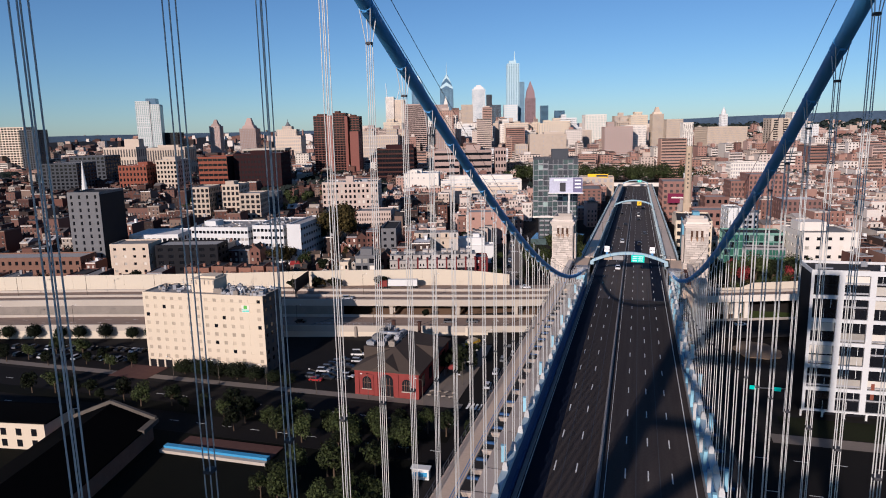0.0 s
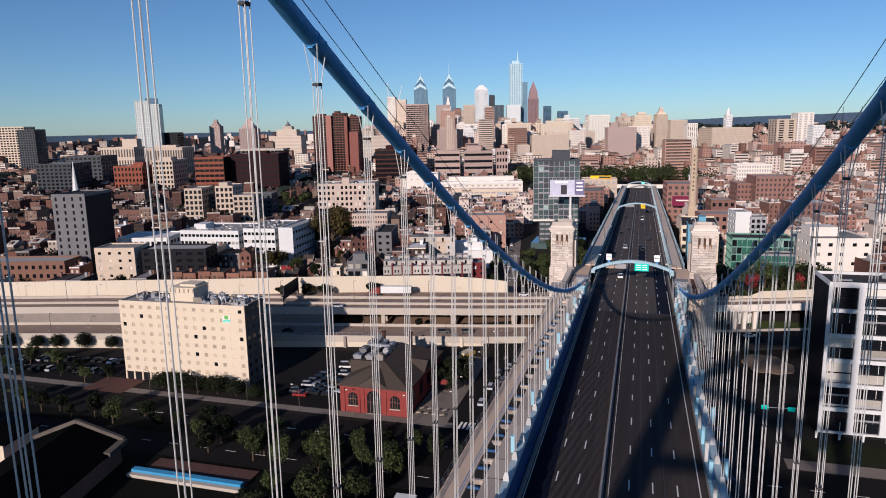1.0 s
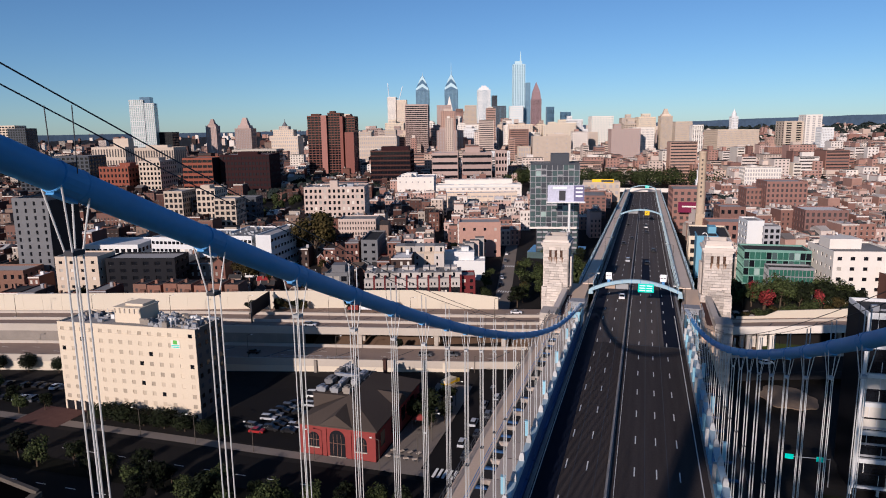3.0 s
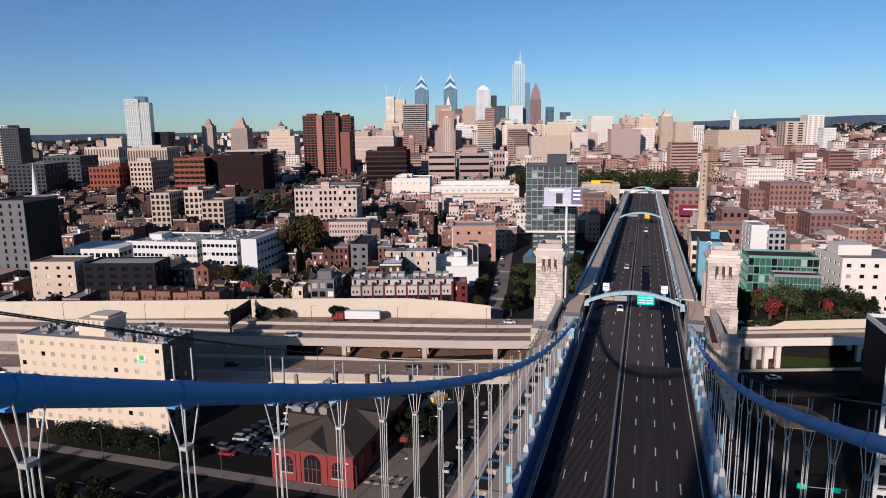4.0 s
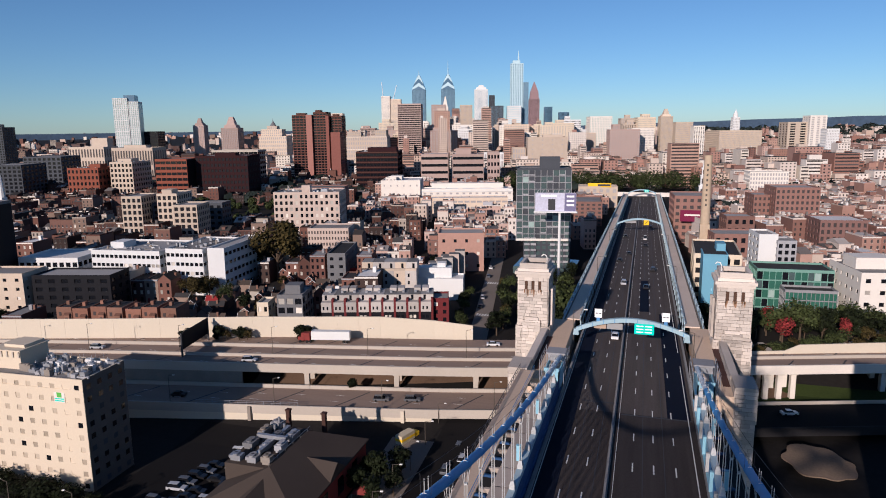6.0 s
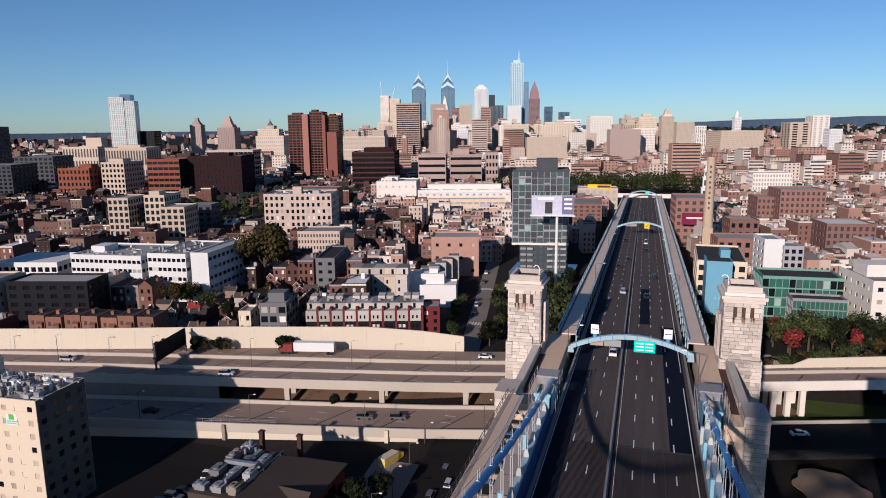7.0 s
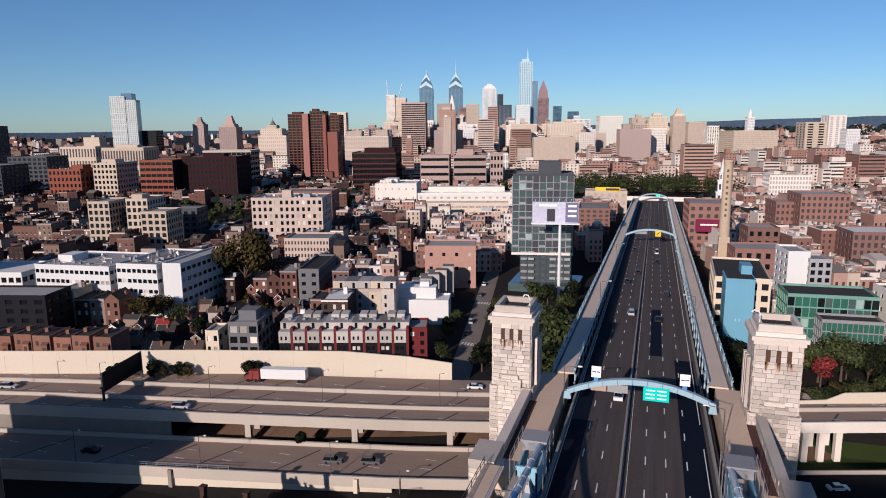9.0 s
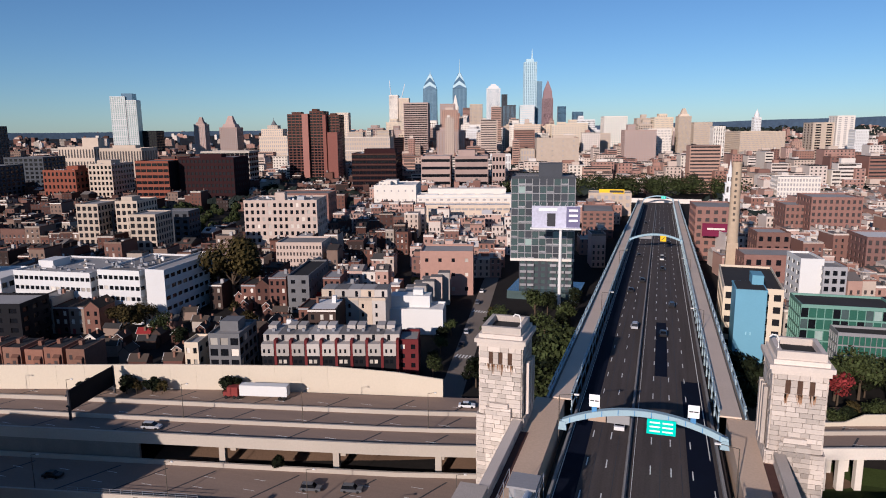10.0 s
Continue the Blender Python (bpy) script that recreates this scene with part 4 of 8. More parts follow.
for i in range(len(WX) - 1):
    m = max(1, round((WX[i + 1] - WX[i]) / 8))
    for k in range(m):
        u, v = k / m, (k + 1) / m - 0.0006
        q = [tuple(float(np.interp(WX[i] + (WX[i + 1] - WX[i]) * t, WX, A)) for A in (WX, WY, WT)) for t in (u, v)]
        (xa, ya, ta), (xb, yb, tb) = q
        Geo().hexa([(xa, ya, 13), (xb, yb, 13), (xb, yb + 0.5, 13), (xa, ya + 0.5, 13), (xa, ya, ta), (xb, yb, tb), (xb, yb + 0.5, tb), (xa, ya + 0.5, ta)]).ob("wall_panel", WALLCREAM, wall)
wall2 = thing("sound_wall", 0, 0, 0, 0, "low cream concrete sound wall beside the highway", "wall")
for (xa, ya, za), (xb, yb, zb) in (((36, 306.6, 18.3), (46.5, 310.2, 18.3)), ((46.5, 310.2, 18.3), (51, 311.6, 20.2)), ((51, 311.6, 20.2), (75, 318.8, 20.6)), ((75, 318.8, 20.6), (130, 336, 21.0))):
    Geo().hexa([(xa, ya, 13), (xb, yb, 13), (xb, yb + 0.5, 13), (xa, ya + 0.5, 13), (xa, ya, za), (xb, yb, zb), (xb, yb + 0.5, zb), (xa, ya + 0.5, za)]).ob("wall_panel", WALLCREAM, wall2)
rl = thing("parapet_railing", 0, 0, 0, 0, "thin steel railing on the highway parapet", "railing", "highway railings")
for zz in (12.5, 13.0):
    hw_strip(-122, -92, -17.2, -17.12, zz, zz + 0.07).ob("rail", DUCT, rl)
for k in range(13):
    x = -122 + 2.5 * k
    Geo().box(x - 0.05, x + 0.05, hw_y(x) - 17.2, hw_y(x) - 17.1, 12, 13.05).ob("post", DUCT, rl)
for x in (-106, -62):
    o = Geo().box(x - 0.5, x + 0.5, hw_y(x) - 18.0, hw_y(x) - 17.1, 5, 11.6).ob("wall_buttress", CONCRETE_DARK if x < -85 else WALLCREAM)
    tagged(o, "concrete buttress of the retaining wall", "buttress", "wall buttresses", "structure")
# overhead sign seen from behind
sg = thing("highway_sign", -142, 257, 17, 99.5, "dark steel back of an overhead highway sign", "road sign")
Geo().box(0, 18.3, -0.15, 0.15, 2.6, 8.2).ob("panel", BLACKPANEL, sg)
Geo().box(-0.25, 0.25, -0.5, 0.0, -6, 8.4).ob("mast", IRON, sg)
Geo().box(18.1, 18.5, -0.5, 0.0, -1, 8.4).ob("mast", IRON, sg)
for zz in (4.0, 6.8):
    piece("truss_bar", IRON, sg, (9.15, 0.45, zz), (18.6, 0.4, 0.35))
for k in range(11):
    piece("rib", IRON, sg, (0.8 + k * 1.68, 0.22, 5.4), (0.12, 0.1, 5.4))


# ---- buildings ----
FOOT = []                          # where buildings stand: corner, turn, width, depth


def shell(w, d, h, rows, cols, side_cols, pier, span, proud, top):
    """The outer walls as one sheet with real openings and reveals, and a parapet."""
    g, seen = Geo(), {}

    def vert(p):
        k = (round(p[0], 3), round(p[1], 3), round(p[2], 3))
        if k not in seen:
            seen[k] = len(g.v)
            g.v.append(k)
        return seen[k]

    fh = h / rows
    ze = [0.0] + [z for j in range(rows) for z in ((j + span / 2) * fh, (j + 1 - span / 2) * fh)] + [h, h + top]
    for length, n, to in ((w, cols, lambda a, q, z: (a, q, z)), (d, side_cols, lambda a, q, z: (w - q, a, z)),
                          (w, 0, lambda a, q, z: (w - a, d - q, z)), (d, side_cols, lambda a, q, z: (q, d - a, z))):
        c = length / max(1, n)
        xe = [0.0] + [x for i in range(n) for x in ((i + pier / 2) * c, (i + 1 - pier / 2) * c)] + [length]
        for i in range(len(xe) - 1):
            for j in range(len(ze) - 1):
                q = [(xe[i], ze[j]), (xe[i + 1], ze[j]), (xe[i + 1], ze[j + 1]), (xe[i], ze[j + 1])]
                if i % 2 and j % 2 and n and j < len(ze) - 2:
                    for k in range(4):
                        (a, z), (e, y) = q[k], q[(k + 1) % 4]
                        g.f.append((vert(to(a, 0, z)), vert(to(e, 0, y)), vert(to(e, proud + 0.01, y)), vert(to(a, proud + 0.01, z))))
                else:
                    g.f.append(tuple(vert(to(a, 0, z)) for a, z in q))
        t = 0.35
        g.f.append(tuple(vert(to(a, q, h + top)) for a, q in ((0, 0), (length, 0), (length - t, t), (t, t))))
        g.f.append(tuple(vert(to(a, t, z)) for a, z in ((t, h + top), (length - t, h + top), (length - t, h), (t, h))))
    return g


def block(name, x, y, w, d, zt, wall, glass, rows, cols, side_cols, label, category="building", rot=GRID, pier=0.4, span=0.45,
          z0=None, panes=False, roof=None, proud=0.3, house=None, group="", foot=True, blinds=0.25, top=0.9):
    """A building by its front corner: piers and spandrels before recessed glazing, parapet and roof. z of the top is zt."""
    zb = (ground_z(y) if z0 is None else z0) - 0.3
    h = zt - zb
    b = thing(name, x, y, zb, rot, label, category, group)
    if foot:
        FOOT.append((x, y, rot, w, d))
    Geo().box(proud, w - proud, proud, d - proud, 0, h - 0.02).ob("glazing", glass, b)
    shell(w, d, h, rows, cols, side_cols, pier, span, proud, top).ob("wall", wall, b)
    Geo().box(0.35, w - 0.35, 0.35, d - 0.35, h, h + 0.15).ob("roof", roof or ROOFGREY, b)
    if panes:
        rng = random.Random(int(abs(x * 7 + y * 3)))
        fh = h / rows
        for (length, n, place) in ((w, cols, 0), (d, side_cols, 1 if x < 0 else 2)):
            if not n:
                continue
            for i in range(n):
                for j in range(rows):
                    c = (i + 0.5) * length / n
                    ww, hh = (1 - pier) * length / n, (1 - span) * fh
                    zc = (j + 0.5) * fh
                    m = BLIND if rng.random() < blinds else GLASS
                    loc = (c, proud - 0.02, zc) if place == 0 else (w - proud + 0.02, c, zc) if place == 1 else (proud - 0.02, c, zc)
                    piece("window_pane", m, b, loc, (ww, 0.06, hh), 0 if place == 0 else 90)
    if house:
        for (a, c, q, e, hh) in house:
            Geo().box(a * w, c * w, q * d, e * d, h + 0.1, h + hh).ob("penthouse", wall if hh > 2.6 else DUCT, b)
    return b


def kit(b, w, d, h, n, seed, lo=0.05, hi=0.95):
    """Air handlers, ducts, vents and hatches on a flat roof, one mesh for each finish."""
    rng = random.Random(seed)
    finish = [(Geo(), m) for m in (DUCT, GREYPANEL, CONCRETE_DARK, WHITEWALL)]
    for k in range(n):
        x, y = rng.uniform(lo, hi) * w, rng.uniform(0.12, 0.85) * d
        s, t, u = rng.uniform(0.5, 2.0), rng.uniform(0.5, 1.4), rng.uniform(0.5, 1.7)
        g = finish[rng.choice((0, 0, 1, 2, 3))][0]
        g.box(x - s / 2, x + s / 2, y - t / 2, y + t / 2, h + 0.12, h + 0.15 + u)
        q = rng.random()
        if q < 0.35:
            g.rod((x, y, h + u), (x, y, h + u + 0.5), 0.4, n=8)
        elif q < 0.55:
            e = rng.uniform(2, 5)
            g.box(x, x + e, y - 0.2, y + 0.2, h + 0.3, h + 0.7)
        elif q < 0.7:
            g.rod((x, y, h), (x, y, h + rng.uniform(1.5, 3.2)), 0.09, n=5)
    for g, m in finish:
        if g.v:
            tagged(g.ob("roof_unit", m, b), kind="stuff")


def tier(b, x0, x1, y0, y1, z0, z1, wall, glass, rows, cols, pier=0.5, span=0.45):
    """A set-back upper stage of a tower, with its own openings and roof."""
    w, d, h = x1 - x0, y1 - y0, z1 - z0
    g = shell(w, d, h, rows, cols, max(2, cols - 1), pier, span, 0.4, 0.8)
    g.v = [(x + x0, y + y0, z + z0) for x, y, z in g.v]
    g.ob("upper_wall", wall, b)
    Geo().box(x0 + 0.4, x1 - 0.4, y0 + 0.4, y1 - 0.4, z0, z1 - 0.05).ob("upper_glazing", glass, b)
    Geo().box(x0 + 0.4, x1 - 0.4, y0 + 0.4, y1 - 0.4, z1 - 0.04, z1 + 0.1).ob("upper_roof", ROOFGREY, b)


def strips(b, w, h, rows, material, z=0.0, deep=0.5, out=0.25):
    """Projecting slab edges across a front, floor by floor."""
    g = Geo()
    for j in range(rows + 1):
        g.box(0.1, w - 0.1, -out, 0.05, z + j * h / rows, z + j * h / rows + deep)
    tagged(g.ob("slab_edges", material, b), kind="stuff")


# hotel on the waterfront street
hot = thing("hotel", -168.5, 194.3, 5.8, 3.0, "cream stucco hotel of nine storeys with rows of small windows", "hotel")
FOOT.append((-168.5, 194.3, 3.0, 47.5, 15))
HW, HD, HH = 47.3, 14.0, 27.6
Geo().box(0.2, HW - 0.2, 0.2, HD - 0.2, 0, HH - 0.05).ob("core", CREAM, hot)
cols, scols = 14, 4
cw, sw, fh = HW / cols, HD / scols, HH / 9
shell(HW, HD, HH, 9, cols, scols, 0.62, 0.58, 0.14, 0.6).ob("wall", CREAM, hot)
rng = random.Random(3)
for i in range(cols):
    for j in range(9):
        piece("window_pane", CREAM if i == 12 else GLASS if rng.random() < (0.3 if i > 10 else 0.06) else CREAMBLIND, hot, ((i + 0.5) * cw, 0.12, (j + 0.5) * fh), (cw * 0.38, 0.06, fh * 0.42))
# The flank's shade is put into this darker stucco colour.
Geo().box(HW - 0.02, HW + 0.06, 0.1, HD - 0.1, 0, HH + 0.55).ob("side_wall", FLANK_SHADE, hot, "stucco flank with its shade in the grey-brown colour")
for i in range(scols):
    for j in range(9):
        piece("window_pane", GLASS if j % 3 else SLATE, hot, (HW + 0.06, (i + 0.5) * sw, (j + 0.5) * fh), (0.06, sw * 0.38, fh * 0.42))
Geo().box(-0.12, HW + 0.12, -0.12, 0.02, HH - 2.3, HH - 2.0).ob("string_course", CREAM, hot)
Geo().box(0.3, HW - 0.3, 0.3, HD - 0.3, HH - 0.03, HH + 0.1).ob("roof", ROOFGREY, hot)
Geo().box(17.5, 26.5, 4.0, 12.5, HH, HH + 4.6).box(17.2, 26.8, 3.7, 12.8, HH + 4.6, HH + 4.9).box(20, 26, 6, 12, HH + 4.9, HH + 5.6).ob("penthouse", CREAM, hot)
for k in range(6):
    piece("penthouse_rib", CONCRETE, hot, (17.7 + k * 1.7, 3.9, HH + 3.9), (0.35, 0.3, 1.6))
kit(hot, HW, HD, HH, 62, 11, 0.58, 0.97)
kit(hot, HW, HD, HH, 16, 12, 0.03, 0.33)
g = Geo()
for k in range(26):
    g.box(28 + k * 0.7, 28.05 + k * 0.7, 9.5 + (k % 5) * 0.5, 9.55 + (k % 5) * 0.5, HH + 0.1, HH + 1.2 + (k % 4) * 0.6)
g.ob("antenna_mast", DUCT, hot, "thin rooftop masts")
sgn = Geo().box(HW - 8.2, HW - 5.2, -0.06, 0.0, HH - 5.4, HH - 2.9).ob("wall_sign", PALE, hot, "pale wall sign with a green square")
piece("sign_square", mat("sign_leaf_green", (0.12, 0.42, 0.08), 0.5, 0.03, 1, 0), sgn, (HW - 6.7, -0.08, HH - 3.55), (1.3, 0.05, 1.2))
for k in range(2):
    piece("lettering_bar", GREENSIGN, sgn, (HW - 6.7, -0.08, HH - 4.5 - 0.5 * k), (2.6, 0.05, 0.26))
# Black box stands in for the shade under the porch.
Geo().box(0.5, 10.5, -0.1, 0.3, 0, 3.0).ob("porch_shade", BLACKPANEL, hot, "black ground floor behind posts")
for k in range(4):
    piece("porch_column", CREAM, hot, (0.6 + k * 3.2, -0.2, 1.6), (0.6, 0.5, 3.2))

# red brick pump house with a broad hipped roof
red = thing("brick_hall", -83.6, 187.3, 5.9, 0.5, "red painted brick hall with arched windows and dark hipped roof", "building")
FOOT.append((-83.6, 187.3, 0.5, 21.5, 40))
RW, RD, RH = 21.2, 36.0, 8.8


def arch_window(parent, cx, z0, w, h, y=-0.08):
    pts = [(cx - w / 2, y, z0), (cx + w / 2, y, z0)]
    for i in range(11):
        a = math.pi * i / 10
        pts.append((cx + w / 2 * math.cos(a), y, z0 + h - w / 2 + w / 2 * math.sin(a)))
    k = len(pts)
    pts += [(px, 0.3, pz) for px, py, pz in pts]
    faces = [tuple(range(k)), tuple(reversed(range(k, 2 * k)))] + [(i, (i + 1) % k, k + (i + 1) % k, k + i) for i in range(k)]
    o = Geo().poly(pts, faces).ob("arched_window", BLACKPANEL, parent)
    for i in range(3):
        piece("mullion", BRICKBROWN, o, (cx - w * 0.25 + i * w * 0.25, y - 0.03, z0 + h * 0.42), (0.1, 0.06, h * 0.84))
    piece("mullion", BRICKBROWN, o, (cx, y - 0.03, z0 + h * 0.5), (w, 0.06, 0.12))
    piece("sill", CONCRETE, o, (cx, y - 0.1, z0 - 0.12), (w + 0.4, 0.35, 0.24))
    return o


g = Geo().box(0, RW, 0, RD, 0, RH)
g.box(-0.15, 1.3, -0.25, 0, 0, RH).box(RW - 1.3, RW + 0.15, -0.25, 0, 0, RH).box(6.6, 7.6, -0.25, 0, 0, RH + 0.4).box(RW - 7.6, RW - 6.6, -0.25, 0, 0, RH + 0.4)
g.box(-0.2, RW + 0.2, -0.3, 0.1, RH - 0.9, RH - 0.4).box(RW, RW + 0.2, 0, RD, RH - 0.9, RH - 0.4)
g.poly([(6.2, -0.26, RH), (RW - 6.2, -0.26, RH), (RW / 2, -0.26, RH + 2.6), (6.2, 0.6, RH), (RW - 6.2, 0.6, RH), (RW / 2, 0.6, RH + 2.6)], [(0, 1, 2), (3, 5, 4), (0, 2, 5, 3), (1, 4, 5, 2), (0, 3, 4, 1)])
g.ob("wall", BRICKRED, red)
arch_window(red, 3.9, 2.4, 3.0, 4.0)
arch_window(red, RW - 3.9, 2.4, 3.0, 4.0)
arch_window(red, RW / 2, 0.3, 4.4, 7.2)
for k in range(4):
    o = piece("window_pane", GLASS, red, (RW + 0.02, 5 + k * 8, 4.5), (0.1, 3.0, 4.0))
rz = RH + 4.9
e = 0.9
g = Geo().poly([(-e, -e, RH), (RW + e, -e, RH), (RW + e, RD, RH), (-e, RD, RH), (RW / 2, 9, rz), (RW / 2, RD - 9, rz), (-e, -e, RH - 0.3), (RW + e, -e, RH - 0.3), (RW + e, RD, RH - 0.3), (-e, RD, RH - 0.3)],
               [(0, 1, 4), (1, 2, 5, 4), (2, 3, 5), (3, 0, 4, 5), (6, 7, 1, 0), (7, 8, 2, 1), (8, 9, 3, 2), (9, 6, 0, 3), (9, 8, 7, 6)])
g.poly([(RW / 2 - 4.6, -0.8, RH + 0.1), (RW / 2 + 4.6, -0.8, RH + 0.1), (RW / 2, -0.8, RH + 3.2), (RW / 2, 6.5, RH + 3.6)], [(0, 1, 2), (0, 2, 3), (1, 3, 2)])
g.poly([(RW + e, 14, RH + 0.1), (RW + e, 22, RH + 0.1), (RW + e, 18, RH + 2.8), (RW / 2 + 4, 18, RH + 3.2)], [(0, 1, 2), (0, 2, 3), (1, 3, 2)])
g.ob("roof", SHINGLE, red, "dark brown shingle hipped roof")
Geo().box(-0.6, 10.4, 9.2, 29, RH - 0.2, RH + 4.3).ob("plant_deck", SHINGLE, red, "dark flat plant deck")
rr = random.Random(40)
for k in range(10):
    x, y = (-0.4, 3.4, 7.2)[k % 3] + rr.uniform(0, 0.6), 10.2 + (k // 3) * 5.6
    w, d, h = rr.uniform(1.6, 3.0), rr.uniform(1.8, 4.2), rr.uniform(0.5, 1.3)
    g = Geo().box(x, x + w, y, y + d, RH + 4.9, RH + 4.9 + h).box(x + 0.2, x + w - 0.2, y + 0.2, y + d - 0.2, RH + 4.3, RH + 4.9)
    g.rod((x + w * 0.5, y + d * 0.3, RH + 4.9 + h), (x + w * 0.5, y + d * 0.3, RH + 5.3 + h), 0.65, n=12)
    g.rod((x + w * 0.5, y + d * 0.72, RH + 4.9 + h), (x + w * 0.5, y + d * 0.72, RH + 5.3 + h), 0.65, n=12)
    g.ob("air_handler", (DUCT, GREYPANEL, CONCRETE_DARK, SLATEMID)[k % 4], red)
Geo().box(4.9, 5.8, 11, 27, RH + 4.8, RH + 5.7).ob("duct", DUCT, red, "long galvanised duct")
Geo().box(1.2, 8.8, 19.4, 20.3, RH + 5.6, RH + 6.4).ob("duct", DUCT, red, "long galvanised duct")
for k in range(5):
    x, y = rr.uniform(1.6, 9.4), rr.uniform(11, 28)
    Geo().rod((x, y, RH + 4.3), (x, y, RH + rr.uniform(5.5, 7.2)), 0.3, n=10).ob("vent_pipe", DUCT, red)
for k in range(6):
    Geo().rod((10.2, 9.4 + 3.5 * k, RH + 4.3), (10.2, 9.4 + 3.5 * k, RH + 5.4), 0.05, n=5).ob("rail_post", DUCT, red)
Geo().box(10.16, 10.24, 9.4, 28.4, RH + 5.35, RH + 5.42).ob("guard_rail", DUCT, red)
for x, y in ((0.4, 34.2), (RW / 2 - 0.5, 34.6)):
    Geo().box(x, x + 1.0, y, y + 1.0, RH - 1, RH + 5.6).box(x - 0.15, x + 1.15, y - 0.15, y + 1.15, RH + 5.6, RH + 6.0).ob("chimney", MAROONDARK, red, "sooty brick chimney")

# white apartment house on the other side
wa = block("apartment_house", 48.4, 201, 46, 14, 48.4, GREYWHITE, BLACKPANEL, 6, 6, 4, "white gridded apartment house with dark double windows", rot=1.0, pier=0.2, span=0.15, z0=8.5, proud=0.7, roof=ROOFDARK, panes=False)
rng = random.Random(21)
h6 = 40.2 / 6
for i in range(6):
    for j in range(6):
        for q in range(2):
            zc = (j + 0.29 + 0.42 * q) * h6
            o = piece("window_pane", GLASS if rng.random() < 0.7 else BLIND, wa, ((i + 0.5) * 46 / 6, 0.62, zc), (5.9, 0.06, h6 * 0.36))
            piece("mullion", GREYWHITE, wa, ((i + 0.5) * 46 / 6 + rng.choice((-1.6, 0, 1.6)), 0.56, zc), (0.12, 0.1, h6 * 0.36))
            if rng.random() < 0.4:
                piece("balcony_rail", GREYPANEL, wa, ((i + 0.5) * 46 / 6, 0.5, zc - h6 * 0.12), (5.9, 0.06, 0.5))
    if i in (2, 5):
        piece("accent_panel", RUST, wa, ((i + 0.3) * 46 / 6, 0.5, (1.0 if i == 2 else 4.7) * h6), (0.9, 0.08, h6 * 0.7), 0, "bright red accent panel")
for i in range(9):
    Geo().box(i * 5.6, i * 5.6 + 0.5, 1.2, 1.7, -3, 0.3).beam((i * 5.6 + 0.25, 1.4, -1.0), (i * 5.6 + 1.4, 1.4, 0.2), 0.2, 0.2).ob("stilt", WHITEWALL, wa)
Geo().box(0.6, 45.6, 3.5, 12.6, -3, 0.25).ob("podium", BLACKPANEL, wa, "black ground floor behind posts")
Geo().box(-0.06, 0.0, 0.4, 13.8, 0, 40).ob("side_cladding", BLACKPANEL, wa, "black side layer, cladding and flank shade")
kit(wa, 46, 14, 40.2, 10, 4)

# offices, apartments and town houses beyond the highway
o1 = block("office_building", -251, 334, 36, 32, 34.1, GREYWHITE, GLASS, 5, 15, 10, "white three-winged office building with ribbon windows", rot=6, pier=0.25, span=0.62, panes=True, roof=ROOFGREY, house=[(0.1, 0.3, 0.3, 0.6, 3.2)], blinds=0.1)
kit(o1, 37, 30, 34.1 - ground_z(337), 24, 31)
o2 = block("office_building", -213.5, 340, 19, 36, 35.2, GREYWHITE, GLASS, 5, 8, 10, "white office wing with ribbon windows and stair tower", rot=6, pier=0.25, span=0.62, panes=True, roof=ROOFGREY, blinds=0.1)
kit(o2, 18.5, 34, 36.0 - ground_z(341), 16, 32)
o3 = block("office_building", -193.5, 344.0, 8.5, 40, 35.6, GREYWHITE, GLASS, 5, 0, 10, "white windowless stair tower of an office", rot=6, pier=0.25, span=0.62, panes=True, roof=ROOFGREY, blinds=0.1)
block("office_building", -292, 330, 30, 26, 29.0, WHITEWALL, GLASS, 3, 9, 6, "low white office wing with ribbon windows", pier=0.3, span=0.55, roof=ROOFWHITE)
# Flank windows are added to stand in for the flank's shade.
block("apartment_tower", -327.4, 440, 13.5, 24, 47.8, LOFT, BLACKPANEL, 8, 4, 7, "cream apartment slab with dark square windows, the flank's as shade", pier=0.36, span=0.36)
block("apartment_tower", -306, 448, 13.5, 24, 49.2, LOFT, BLACKPANEL, 8, 4, 7, "cream apartment slab with dark square windows, the flank's as shade", pier=0.36, span=0.36, house=[(0.1, 0.6, 0.2, 0.6, 3.0)])
block("apartment_tower", -277, 427, 15, 20, 44.7, LOFT, BLACKPANEL, 8, 4, 7, "cream apartment slab with dark square windows, the flank's as shade", pier=0.36, span=0.36)
block("apartment_link", -316, 455, 48, 16, 42, SLATE, GLASS, 7, 10, 4, "dark slate apartment wing between cream slabs", pier=0.5, span=0.5)
ap = block("apartment_house", -230.6, 467, 43, 28, 49.5, LOFTPINK, GLASS, 8, 13, 6, "pale stone loft building with brick lower walls", pier=0.5, span=0.45, panes=True, rot=16, house=[(0.42, 0.55, 0.1, 0.3, 5.0), (0.7, 0.8, 0.2, 0.4, 2.4)], blinds=0.3)
kit(ap, 43, 28, 49.5 - ground_z(467), 18, 33)
gt = block("glass_tower", -61.5, 420, 27.5, 22, 69.0, SLATE, TEALGLASS, 11, 9, 7, "dark teal glass apartment tower with slate panels", pier=0.1, span=0.14, house=[(0.42, 0.8, 0.35, 0.8, 6.0)], z0=33, rot=9)
rng = random.Random(14)
fh = (69.0 - 32.7) / 11
bays = (TEALGLASS, TEALGLASS, TEALGLASS, SLATE, TEALGLASS, TEALGLASS, SLATE, TEALGLASS, TEALGLASS)
